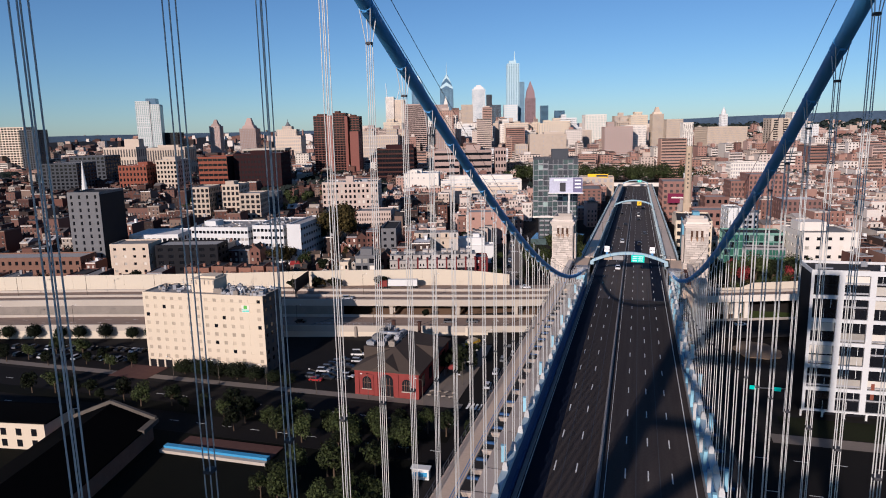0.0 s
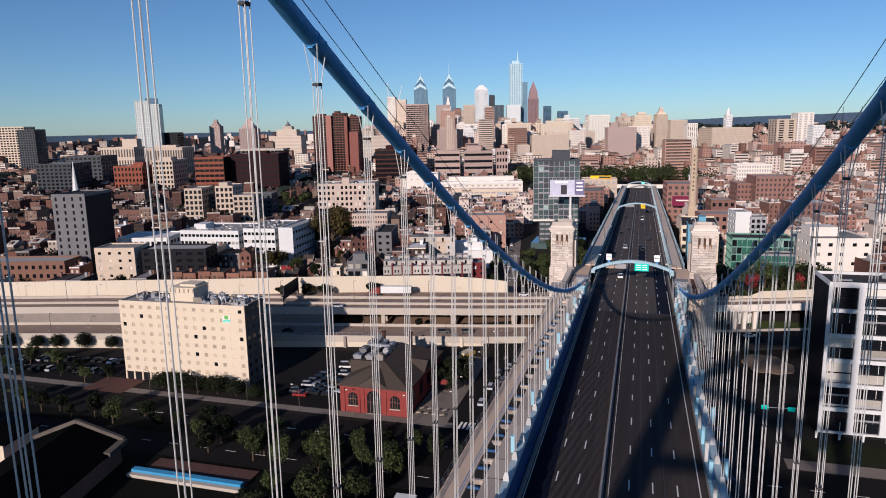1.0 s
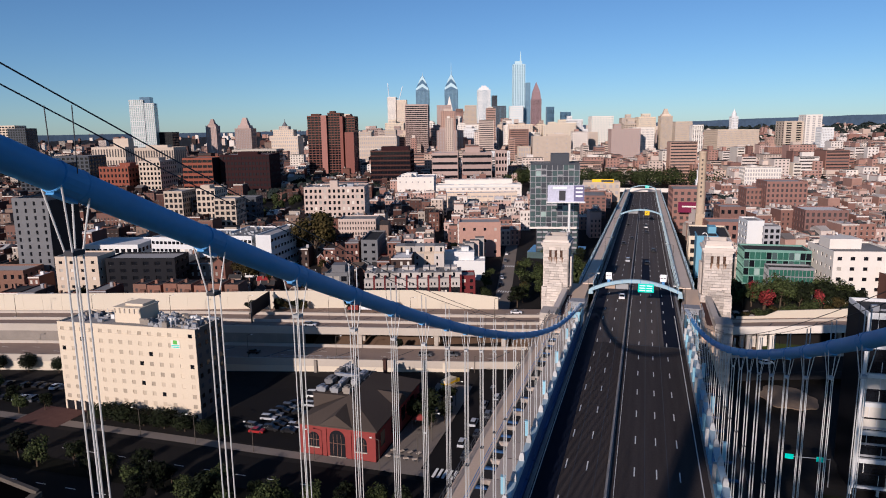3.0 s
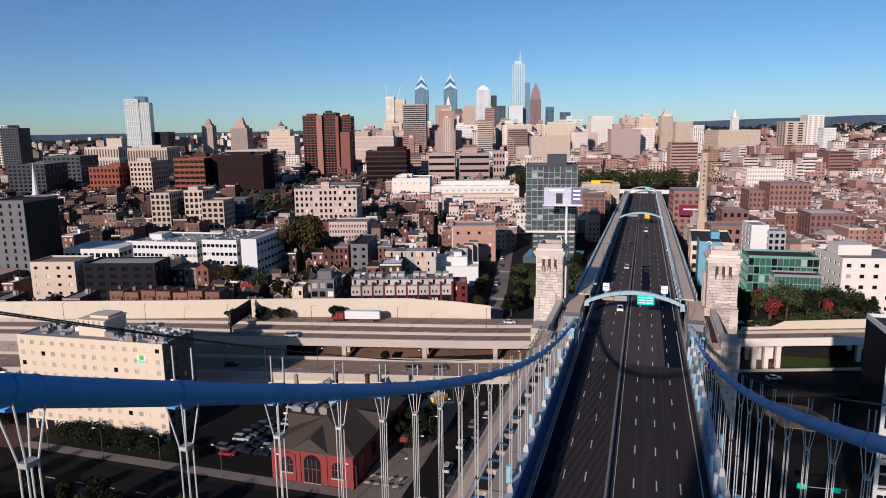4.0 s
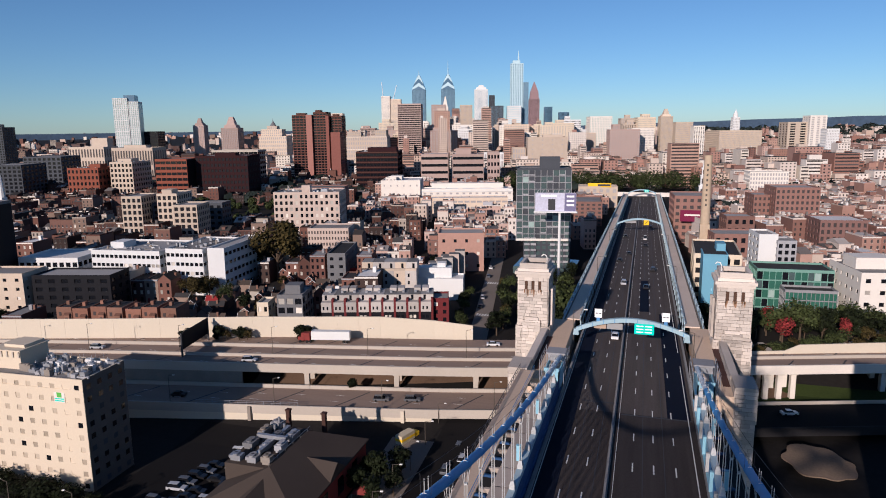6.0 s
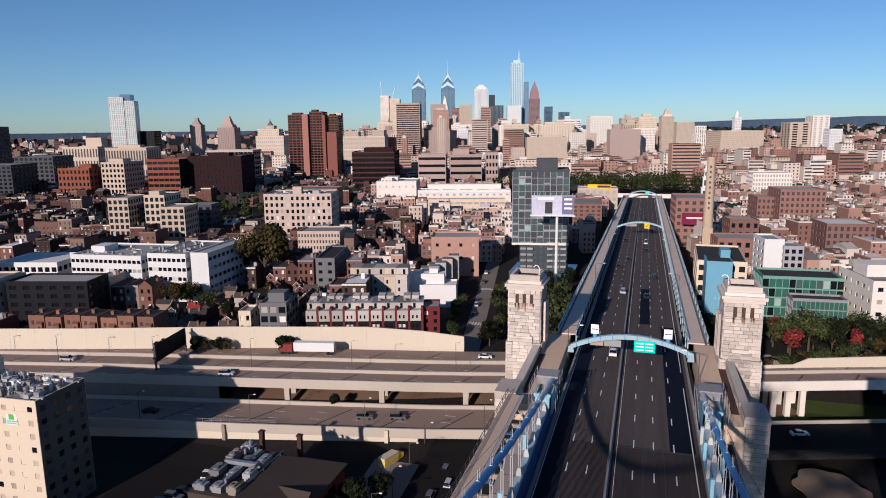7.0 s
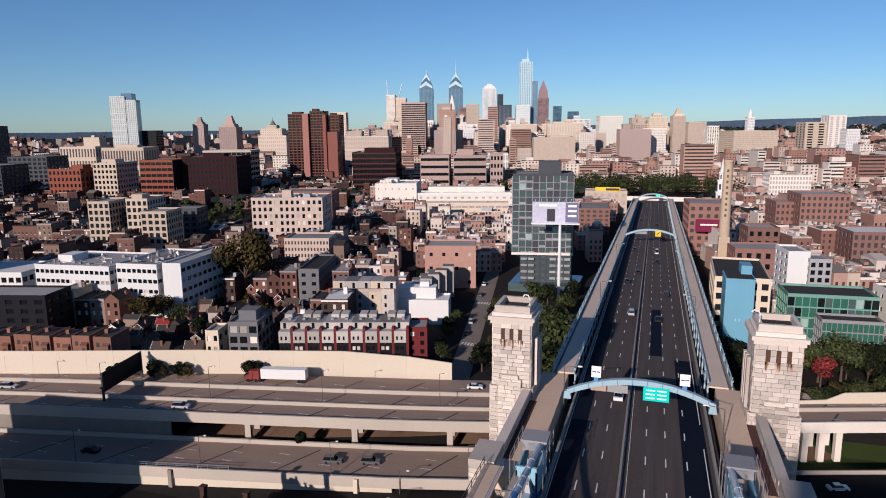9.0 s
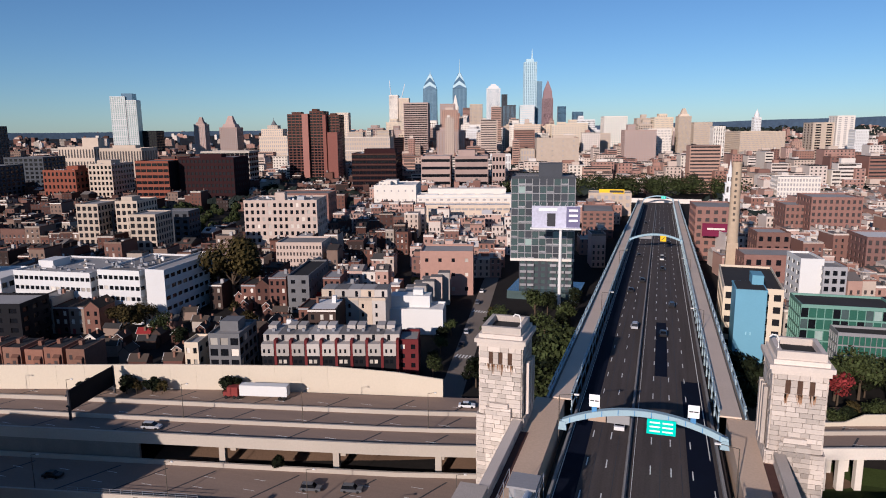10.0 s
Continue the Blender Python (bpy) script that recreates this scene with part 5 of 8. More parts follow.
for j in range(11):
    for i in range(9):
        c = (i + 0.5) * 27.5 / 9
        q = rng.random()
        m = bays[(i + (1 if j % 4 > 1 else 0)) % 9] if q < 0.86 else TEALHAZE if q < 0.9 else SLATE
        piece("facade_panel", m, gt, (c, 0.2, (j + 0.5) * fh), (2.7, 0.2, fh * 0.84))
        if rng.random() < 0.3:
            piece("balcony_rail", GREYPANEL, gt, (c, 0.02, (j + 0.22) * fh), (2.7, 0.1, 0.7))
    if j == 0:
        for i in range(10):
            piece("mullion", GREYPANEL, gt, (i * 27.5 / 9, -0.02, 18.1), (0.3, 0.3, 36.0))
    piece("slab_edge", GREYPANEL, gt, (13.75, -0.06, (j + 0.03) * fh), (27.5, 0.14, 0.28))
piece("soffit_ledge", PALE, gt, (13.75, -0.2, 0.4), (28, 0.5, 1.1), 0, "pale ledge under the overhang")
lo = block("lower_apartment_block", -58.0, 421.5, 24, 18, 33.2, SLATE, TEALGLASS, 6, 8, 6, "slate and glass lower floors of the apartment tower", pier=0.4, span=0.35, rot=9)
for j in range(6):
    for i in (0, 1, 4, 5, 6):
        Geo().box(0.4 + i * 3.3, 3.2 + i * 3.3, -1.2, 0, 2.4 + j * 3.0, 2.6 + j * 3.0).box(0.4 + i * 3.3, 3.2 + i * 3.3, -1.2, -1.1, 2.6 + j * 3.0, 3.5 + j * 3.0).ob("balcony", GREYPANEL, lo)
Geo().box(-62.5, -31, 417, 442, 15, 19.5).ob("tower_shop", TEALGLASS)
tagged(bpy.data.objects["tower_shop"], "glazed ground-floor shop with pale frames", "shop")
bb = thing("billboard", -49.5, 405, 14, 6, "tall white billboard on a single steel mast", "billboard")
Geo().rod((11.8, 0, 0), (11.8, 0, 36), 0.75, 0.6, n=14).ob("mast", WHITEWALL, bb)
Geo().box(0, 19.5, -0.4, 0.4, 36, 45).ob("panel", mat("billboard_print", (0.5, 0.5, 0.6), 0.5, 0.3, 5.0, 0.0, coarse=4), bb)
Geo().box(14, 19.4, -0.5, -0.42, 36.3, 44.8).ob("print_field", mat("billboard_dark_print", (0.16, 0.15, 0.25), 0.5, 0.1, 3, 0), bb, "dark printed field")
Geo().box(6.2, 9.6, -0.5, -0.42, 36.6, 42).ob("print_field", IRON, bb, "dark printed shape")
for k in range(3):
    piece("lettering_bar", WHITESIGN, bb, (16.8, -0.56, 43.3 - k * 2.1), (3.6, 0.06, 0.9))
piece("lettering_bar", WHITESIGN, bb, (6.5, -0.56, 43.6), (7.5, 0.06, 1.1))
Geo().box(-0.6, 20.1, -1.6, 1.6, 35.4, 36.0).ob("catwalk", WHITEWALL, bb)
for k in range(8):
    Geo().rod((1 + 2.5 * k, -0.3, 45), (1.4 + 2.5 * k, -1.8, 46.4), 0.1, n=5).ob("lamp", WHITEWALL, bb)

# red and grey town houses behind the sound wall
for k in range(9):
    u = k * 4.75
    x, y = -115.1 + u * math.cos(radians(16.5)), 304 + u * math.sin(radians(16.5))
    b = thing("town_house", x, y, ground_z(y) - 0.3, 16.5, "grey rendered town house with a red brick stair bay", "town house", "grey and red town houses")
    FOOT.append((x, y, 16.5, 4.8, 14))
    h = 26.4 - ground_z(y) + 0.3
    Geo().box(0, 3.9, 0, 12, h - 4.9, h - 1.0).box(0, 4.74, 3, 13, h - 1.0, h + 1.2).box(0.3 + 1.6 * (k % 2), 2.9 + 1.6 * (k % 2), 8, 13, h + 1.2, h + 2.6).ob("wall", TAUPE, b)
    Geo().box(3.9, 4.74, 0.3, 12, 0, h + 0.1).ob("stair_bay", DEEPRED, b, "red brick stair bay")
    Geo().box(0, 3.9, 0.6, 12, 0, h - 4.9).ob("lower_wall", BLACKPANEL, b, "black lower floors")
    for zz, m in ((h - 3.3, GLASS), (h - 6.9, BLIND if k % 2 else GLASS), (h - 10, GLASS)):
        for q in (0.9, 2.4):
            piece("window_pane", m, b, (q, -0.02 if zz > h - 4 else 0.58, zz), (0.6 if zz > h - 4 else 1.0, 0.1, 1.2))
    piece("terrace_door", GLASS, b, (1.4, 2.98, h + 0.1), (0.9, 0.08, 1.9))
    piece("roof_unit", DUCT, b, (2.6, 6.0, h + 1.7), (0.9, 0.9, 0.8))
    Geo().box(-0.05, 4.79, 2.9, 13.1, h + 1.15, h + 1.3).ob("roof", ROOFGREY, b)
for k in range(5):
    u = k * 4.9
    x, y = -115.4 + u * math.cos(radians(14)), 342 + u * math.sin(radians(14))
    b = thing("town_house", x, y, ground_z(y) - 0.3, 14, "pale grey town house with a roof terrace", "town house", "pale grey town houses")
    FOOT.append((x, y, 14, 5, 16))
    h = 30.2 - ground_z(y)
    Geo().box(0, 4.85, 0, 14, 0, h).box(0, 4.85, 5, 14, h, h + 2.8).ob("wall", TAUPE if k % 3 else BEIGE, b)
    Geo().box(0.2, 4.6, 0.2, 5, h, h + 0.1).box(0.1, 4.7, 5.1, 13.9, h + 2.8, h + 2.9).ob("roof", ROOFGREY, b)
    Geo().box(0, 4.85, 0, 0.25, h, h + 1.0).ob("parapet", BEIGE, b)
    for zz in (h - 2, h - 5.2, h - 8.4):
        piece("window_pane", GLASS, b, (1.5, -0.02, zz), (0.8, 0.1, 1.5))
    piece("terrace_door", GLASS, b, (3.2, 4.98, h + 1.2), (1.0, 0.08, 2.1))
for k in range(5):
    u = k * 6.0
    x, y = -97.5 + u * 0.25, 374 + u * 0.97
    b = thing("town_house", x - 4, y, ground_z(y) - 0.3, 14, "pale stepped town house with a roof terrace", "town house", "pale grey town houses")
    FOOT.append((x - 4, y, 14, 13, 6))
    h = 24.6 - ground_z(y) + 0.7 * k
    Geo().box(0, 12, 0, 5.6, 0, h).box(7, 12, 0, 5.6, h, h + 2.5).ob("wall", LOFTPINK if k % 3 == 0 else TAUPE, b)
    Geo().box(0.1, 7, 0.1, 5.5, h, h + 0.1).box(7.1, 11.9, 0.1, 5.5, h + 2.5, h + 2.6).ob("roof", ROOFGREY, b)
    for q in (2.0, 5.0):
        piece("window_pane", GLASS, b, (q, -0.02, h - 2.2), (0.9, 0.1, 1.5))
rd = block("corner_house", -75.4, 318.2, 6.6, 11, 25.2, DEEPRED, GLASS, 4, 2, 3, "red brick corner house with dark upper window", rot=16.5, pier=0.6, span=0.5, panes=True)
block("brick_house", -132.8, 302, 10, 16, 27.0, SLATEMID, GLASS, 4, 3, 4, "grey panelled house with tall grouped windows", rot=14, pier=0.25, span=0.35, panes=True, house=[(0.2, 0.8, 0.3, 0.7, 3.5)])
block("narrow_house", -140.5, 300, 4.5, 9, 24, CREAM, GLASS, 3, 2, 2, "small cream gabled house", rot=14, pier=0.5, span=0.5, panes=True)
w1 = block("white_house", -96.0, 357, 22, 12, 23.4, WHITEWALL, GLASS, 3, 0, 0, "blank white rendered house with flat roof", rot=12, roof=ROOFWHITE, house=[(0.05, 0.75, 0.45, 0.98, 4.6), (0.45, 0.62, 0.6, 0.9, 6.6)])
block("brick_warehouse", -101.5, 412, 24, 18, 35.4, mat("salmon_brick", (0.4, 0.24, 0.19), 0.85, 0.12, 0.6, 0.15), GLASS, 3, 4, 4, "salmon brick warehouse with a pale parapet", pier=0.75, span=0.75, panes=True, roof=ROOFGREY)
# Wall grey is deepened for the shade on the long flank.
block("black_terrace", -146, 372, 9, 34, 30, SLATEMID, GLASS, 4, 2, 8, "long grey terrace with flat roof, flank shade in its tone", pier=0.6, span=0.6, roof=ROOFDARK)
block("loft_building", -186, 428, 24, 20, 33, LOFTPINK, DIMGLASS, 5, 14, 6, "tan brick loft building with regular windows", pier=0.5, span=0.5)
block("brick_house", -268, 288, 21, 16, 31.3, BEIGE, GLASS, 5, 4, 3, "cream corner apartment block with few windows", pier=0.7, span=0.65, panes=True)
# Black walls carry the shadow lying over this terrace.
block("dark_terrace", -246, 296, 34, 16, 30, BLACKPANEL, GLASS, 5, 6, 3, "apartment terrace with its shade in the black walls", pier=0.5, span=0.5)
for k in range(7):
    u = k * 6.5 + (k // 2) * 0.9
    x, y = -214 + u * 0.978, 277 + u * 0.208
    b = thing("terrace_house", x, y, 10.5, 12, "brown brick terrace house with a flat dark roof", "house", "brown terrace houses")
    FOOT.append((x, y, 12, 6.2, 12))
    m = TERRACE if k % 3 else BRICKBROWN
    h = (13.2, 12.7, 13.5)[k % 3]
    Geo().box(0, 6.1, 0, 11, 0, h).box(0, 6.1, 0, 0.3, h, h + 0.5).box(0, 0.3, 0.3, 11, h, h + 0.5).box(5.8, 6.1, 0.3, 11, h, h + 0.5).ob("wall", m, b)
    Geo().box(0.3, 5.8, 0.3, 10.9, h, h + 0.12).ob("roof", ROOFDARK, b)
    Geo().box(3.4, 5.5, -0.9, 0.0, 0, h - 2.6).ob("bay", m, b)
    Geo().hexa([(3.3, -1.0, h - 2.6), (5.6, -1.0, h - 2.6), (5.6, 0, h - 1.8), (3.3, 0, h - 1.8), (3.3, -1.0, h - 2.45), (5.6, -1.0, h - 2.45), (5.6, 0, h - 1.65), (3.3, 0, h - 1.65)]).ob("bay_roof", OLIVEROOF, b, "brown-red shingled bay roof")
    for q, yy, zz in ((1.5, -0.02, h - 2.2), (4.4, -0.92, h - 4.2), (1.5, -0.02, h - 5.4)):
        piece("window_pane", DIMGLASS, b, (q, yy, zz), (1.0, 0.1, 1.5))
    Geo().box(1.0, 2.2, 5, 6.4, h, h + 1.6).ob("chimney", m, b)
block("brick_warehouse", -345, 272, 60, 16, 24, BRICKBROWN, GLASS, 3, 16, 4, "long brown brick warehouse", pier=0.55, span=0.55)
slab = block("slate_tower", -306.0, 301.5, 18.5, 27, 57.3, SLATEMID, GLASS, 12, 4, 0, "grey concrete apartment tower with narrow windows", pier=0.74, span=0.45, roof=ROOFDARK)
# Black layer paints the shade on the tower's right flank.
Geo().box(18.5, 18.58, 0.3, 26.8, 0, 44).ob("side_cladding", BLACKPANEL, slab, "black side layer, cladding and flank shade")
ch = thing("church_steeple", -425, 437, 19.5, 0, "white wooden church steeple", "steeple")
Geo().box(-3, 3, -3, 3, 0, 20).box(-2.2, 2.2, -2.2, 2.2, 20, 27).ob("belfry", WHITEWALL, ch)
Geo().rod((0, 0, 27), (0, 0, 50), 2.2, 0.1, n=8).ob("spire", WHITEWALL, ch)

# right of the bridge
block("parking_garage", 20.6, 352, 17, 36, 40.8, CREAM, BLACKPANEL, 7, 5, 11, "cream garage block with square openings", rot=-2, pier=0.4, span=0.45, roof=ROOFDARK)
bt = thing("blue_stair_tower", 22.9, 340, 12, 0, "sky-blue painted windowless stair tower", "stair tower")
Geo().box(0, 8.4, 0, 11.8, 0, 31.2).ob("wall", BLUEWALL, bt)
Geo().box(-0.15, 8.55, -0.15, 11.95, 31.2, 31.7).ob("coping", BLUEWALL, bt)
Geo().box(0.3, 8.1, 0.3, 11.5, 31.7, 31.78).ob("roof", ROOFDARK, bt)
Geo().box(5.0, 8.2, 7.0, 14, 31.6, 34.6).ob("lift_housing", BLUEWALL, bt)
for q in (3.4, 4.6):
    piece("vent", STEEL_PALE, bt, (q, -0.03, 18.5), (0.35, 0.1, 0.9))
FOOT.append((22.9, 340, 0, 9, 12))
go = block("glass_office", 45.5, 367, 28, 16, 33.0, mat("green_mullion", (0.16, 0.3, 0.25), 0.5, 0.1, 2, 0), GREENGLASS, 5, 12, 6, "green glass office with pale mullions", rot=3, pier=0.1, span=0.14, roof=ROOFDARK)
rng = random.Random(52)
fh = (33.0 - ground_z(367) + 0.3) / 5
for i in range(12):
    for j in range(5):
        q = rng.random()
        piece("window_pane", GREENGLASS if q < 0.45 else TEALGLASS if q < 0.55 else TEALHAZE if q < 0.64 else GLASS, go, ((i + 0.5) * 28 / 12, 0.14, (j + 0.5) * fh), (2.1, 0.1, fh * 0.8))
block("glass_office", 54.5, 358.0, 18.5, 8.6, 27.0, GREYPANEL, GREENGLASS, 4, 12, 4, "green glass upper storey with a dark roof", rot=3, pier=0.1, span=0.12, roof=ROOFDARK, foot=False)
block("white_house", 78, 352, 26, 26, 36, PALE, GLASS, 5, 5, 6, "pale rendered block with small windows", rot=10, pier=0.65, span=0.65, panes=True, house=[(0.1, 0.6, 0.4, 0.8, 4.5)])
block("grey_block", 51, 403, 8, 16, 41.5, WHITEWALL, GLASS, 8, 0, 3, "tall white and grey apartment block", rot=8, pier=0.5, span=0.5)
block("grey_block", 58.5, 402, 8, 12, 39, GREYPANEL, GLASS, 8, 3, 3, "grey panel apartment block with balconies", rot=8, pier=0.4, span=0.4, foot=False)
block("brick_house", 36, 440, 24, 18, 35.5, BRICK, GLASS, 4, 6, 4, "red brick house with white window trim", rot=8, pier=0.5, span=0.5, panes=True, roof=ROOFGREY)
block("brick_mill", 97, 500, 25, 24, 36.2, mat("dusky_brick", (0.2, 0.115, 0.1), 0.85, 0.15, 0.6, 0.15), DIMGLASS, 5, 8, 5, "brown brick mill with a pale cornice", rot=8, pier=0.5, span=0.4, roof=ROOFWHITE)
block("brick_mill", 19.5, 522, 21, 30, 46.5, BRICK, DIMGLASS, 7, 5, 8, "red brick loft building beside the viaduct", rot=4, pier=0.5, span=0.5, roof=ROOFGREY)
Geo().box(23, 37, 517, 517.5, 32, 39).ob("wall_banner", mat("magenta_banner", (0.16, 0.015, 0.05), 0.6, 0.05, 2, 0))
tagged(bpy.data.objects["wall_banner"], "dark magenta banner with pale bars on a roof", "banner")
piece("lettering_bar", PALE, bpy.data.objects["wall_banner"], (30, 516.95, 36), (9, 0.06, 1.0))
block("brick_mill", 86, 575, 28, 26, 48, BRICK, DIMGLASS, 8, 9, 5, "red brick loft building with gridded windows", rot=8, pier=0.5, span=0.45)
block("brick_mill", 74, 585, 17, 22, 42, BRICK, DIMGLASS, 6, 6, 4, "red brick loft building with pale sills", rot=8, pier=0.5, span=0.5)
block("brick_house", 45.4, 478, 15, 16, 39.9, BRICK, GLASS, 5, 4, 4, "red brick house with pale window trim", rot=8, pier=0.5, span=0.5)
st = thing("brick_chimney", 32.5, 457, 15, 0, "tall tapering tan brick factory chimney", "chimney")
g = Geo()
Geo().frustum(-2.6, 2.6, -2.6, 2.6, 0, 24, 0.2, 0.2).ob("base", TANBRICK, st)
Geo().rod((0, 0, 20), (0, 0, 60), 2.5, 1.95, n=24).rod((0, 0, 58.8), (0, 0, 60), 2.15, 2.2, n=24).ob("shaft", TANBRICK, st, smooth=False)
for k in range(9):
    piece("lettering_bar", BRONZE, st, (-0.2, -1.95 - 0.03 * k, 55 - k * 2.6), (0.9, 0.3, 1.2))
ch = thing("church_steeple", 39.5, 565, 17, 0, "white tiered church steeple", "steeple")
for r, a, b in ((3.6, 0, 26), (3.0, 26, 33), (2.3, 33, 40), (1.6, 40, 45)):
    Geo().box(-r, r, -r, r, a, b).box(-r - 0.35, r + 0.35, -r - 0.35, r + 0.35, b - 0.3, b + 0.5).ob("tier", WHITEWALL, ch)
    for e in (-1, 1):
        piece("louvre", DIMGLASS, ch, (e * r * 0.45, -r - 0.02, (a + b) / 2 if a else 20), (r * 0.5, 0.12, (b - a) * 0.5 if a else 5))
Geo().rod((0, 0, 45), (0, 0, 47.5), 1.4, 1.1, n=10).rod((0, 0, 47.5), (0, 0, 54), 1.0, 0.08, n=8).ob("spire", WHITEWALL, ch)
block("highway_office", 94.7, 760, 34, 20, 47, PALE, HAZEGLASS, 7, 14, 7, "pale gridded office block", rot=8, pier=0.4, span=0.4)

# farther left: offices, institutions, towers
b = block("brick_office", -554.4, 620, 32, 34, 54.4, RUST, GLASS, 6, 8, 5, "rust-red brick office with regular windows", pier=0.5, span=0.45, house=[(0.55, 0.9, 0.3, 0.7, 4.0)])
kit(b, 32, 34, 54.4 - ground_z(620), 12, 61)
b = block("white_office", -520.2, 640, 23.5, 40, 59.4, LOFT, GLASS, 8, 6, 8, "pale gridded office block with dark square windows", pier=0.42, span=0.42, house=[(0.2, 0.8, 0.2, 0.6, 4.0)])
kit(b, 23.5, 40, 59.4 - ground_z(640), 10, 62)
b = block("red_office", -464.7, 640, 32, 36, 62.5, RUST, GLASS, 8, 6, 0, "rust-red banded office block, flank shade painted black", pier=0.08, span=0.5)
# Flank shade painted on as a black layer.
Geo().box(32.0, 32.1, 0.2, 35.8, 0, 44).ob("side_cladding", BLACKPANEL, b, "black side layer, cladding and flank shade")
# Its near-black wine tone holds the shade on the red office's flank.
block("dark_office", -436, 664, 54, 40, 64.8, WINE, BLACKPANEL, 8, 14, 8, "wine-red brick office slab with flank shade in its dark colour", pier=0.3, span=0.5, house=[(0.3, 0.7, 0.3, 0.6, 3.5)])
b = block("banded_office", -490, 770, 54, 30, 67.0, CONCRETE, GLASS, 8, 10, 4, "pale banded office with deep ribbon windows", pier=0.06, span=0.4)
Geo().box(-1, 55, -1, 31, 67.0 - ground_z(770) - 1.2, 67.0 - ground_z(770) + 0.8).ob("roof_slab", CONCRETE, b, "broad pale roof slab")
b = block("institution", -784.1, 850, 51, 40, 69.1, LOFT, DIMGLASS, 3, 12, 6, "pale classical stone institution", pier=0.5, span=0.3, house=[(0.5, 0.95, 0.4, 0.8, 13)])
b = block("institution", -663.8, 800, 54.3, 40, 69.2, LOFT, DIMGLASS, 2, 15, 6, "pale colonnaded stone institution", pier=0.45, span=0.25, house=[(0.2, 0.75, 0.3, 0.6, 4)])
t = block("white_tower", -943, 1116, 26, 30, 151, GREYWHITE, TEALHAZE, 40, 7, 8, "tall white residential tower with a dark glass crown", rot=24, pier=0.45, span=0.2)
strips(t, 26, 151 - 20.2, 13, WHITEWALL, 0, 0.9, 0.4)
tier(t, 27.5, 45, -1.0, 24, 0, 124.5, GREYWHITE, TEALHAZE, 36, 5, 0.42, 0.22)
Geo().box(26.0, 27.5, 2, 28, 0, 128).ob("recess", SLATEGLASS, t, "dark glazed recess between the two slabs")
Geo().frustum(19, 38, 3, 26, 124, 137, 0.3, 0.3).ob("crown", SLATEGLASS, t, "dark glass crown")
Geo().box(45, 45.5, -0.5, 23, 0, 122).ob("side_glazing", TEALHAZE, t)
# Separate dark block, added for the shaded flank of the next tan tower.
block("slate_tower", -998, 900, 30, 30, 99, SLATE, GLASS, 20, 7, 5, "dark slim-piered block standing for the tan tower's shaded flank", pier=0.4, span=0.4)
block("slate_tower", -1050, 905, 50, 30, 104, BEIGE, GLASS, 20, 9, 5, "tan concrete office tower", pier=0.3, span=0.4)
block("slate_tower", -910, 1150, 28, 30, 90, BLACKPANEL, GLASS, 14, 6, 5, "black glass office tower", pier=0.3, span=0.4)
block("slate_tower", -700, 700, 46, 40, 62, SLATE, GLASS, 9, 8, 6, "dark slate office block", pier=0.4, span=0.4)
block("slate_tower", -640, 600, 40, 40, 58, SLATE, GLASS, 10, 8, 6, "grey concrete office block", pier=0.4, span=0.4)
b = block("brown_tower", -438.6, 870, 20, 30, 108.5, DARKBROWN, GLASS, 26, 4, 4, "brown brick residential tower with dark balconies", pier=0.3, span=0.3, house=[(0.2, 0.8, 0.2, 0.6, 3.5)])
strips(b, 20, 88, 26, MAROON, 0, 0.5)
b = block("brown_tower", -417.6, 868, 7.5, 32, 108.7, mat("pinkish_brown_brick", (0.33, 0.16, 0.13), 0.85, 0.12, 0.8, 0.1), GLASS, 26, 0, 0, "pinkish-brown tower core without windows", foot=False)
b = block("brown_tower", -410.3, 874, 17, 30, 112.0, DARKBROWN, GLASS, 27, 4, 4, "brown brick residential tower with dark balconies", pier=0.3, span=0.3, house=[(0.1, 0.5, 0.2, 0.6, 3.5)], foot=False)
strips(b, 17, 91, 27, MAROON, 0, 0.5)
Geo().box(17.0, 21.0, -5, 26, 0, 88).ob("core", MAROON, b, "red-brown windowless core")
b = block("brown_tower", -389.5, 882, 14, 28, 107.2, DARKBROWN, GLASS, 26, 3, 4, "brown brick residential tower with dark balconies", pier=0.3, span=0.3, house=[(0.1, 0.6, 0.2, 0.6, 3)])
strips(b, 14, 86, 26, MAROON, 0, 0.5)
block("brown_tower", -379.7, 860, 12, 28, 86.3, MAROON, GLASS, 20, 0, 4, "red-brown brick tower flank", foot=False)
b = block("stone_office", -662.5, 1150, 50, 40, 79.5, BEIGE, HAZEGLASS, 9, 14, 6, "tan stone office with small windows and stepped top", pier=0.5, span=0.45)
h = 79.5 - 20.2
tier(b, 2, 40, 8, 34, h, h + 12, BEIGE, HAZEGLASS, 3, 10)
tier(b, 12, 30, 12, 30, h + 12, h + 18, LOFT, HAZEGLASS, 2, 5)
Geo().rod((21, 21, h + 18), (21, 21, h + 27), 6.5, 1.0, n=12).rod((21, 21, h + 27), (21, 21, h + 32), 0.6, 0.2, n=6).ob("dome", SLATEMID, b, "small slate dome")
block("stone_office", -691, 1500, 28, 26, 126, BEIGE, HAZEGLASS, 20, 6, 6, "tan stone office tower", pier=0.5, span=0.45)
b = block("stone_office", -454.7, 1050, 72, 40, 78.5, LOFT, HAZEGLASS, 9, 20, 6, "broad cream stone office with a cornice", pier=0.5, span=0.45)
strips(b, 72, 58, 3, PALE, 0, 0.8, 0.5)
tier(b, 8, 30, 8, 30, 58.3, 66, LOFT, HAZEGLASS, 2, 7)
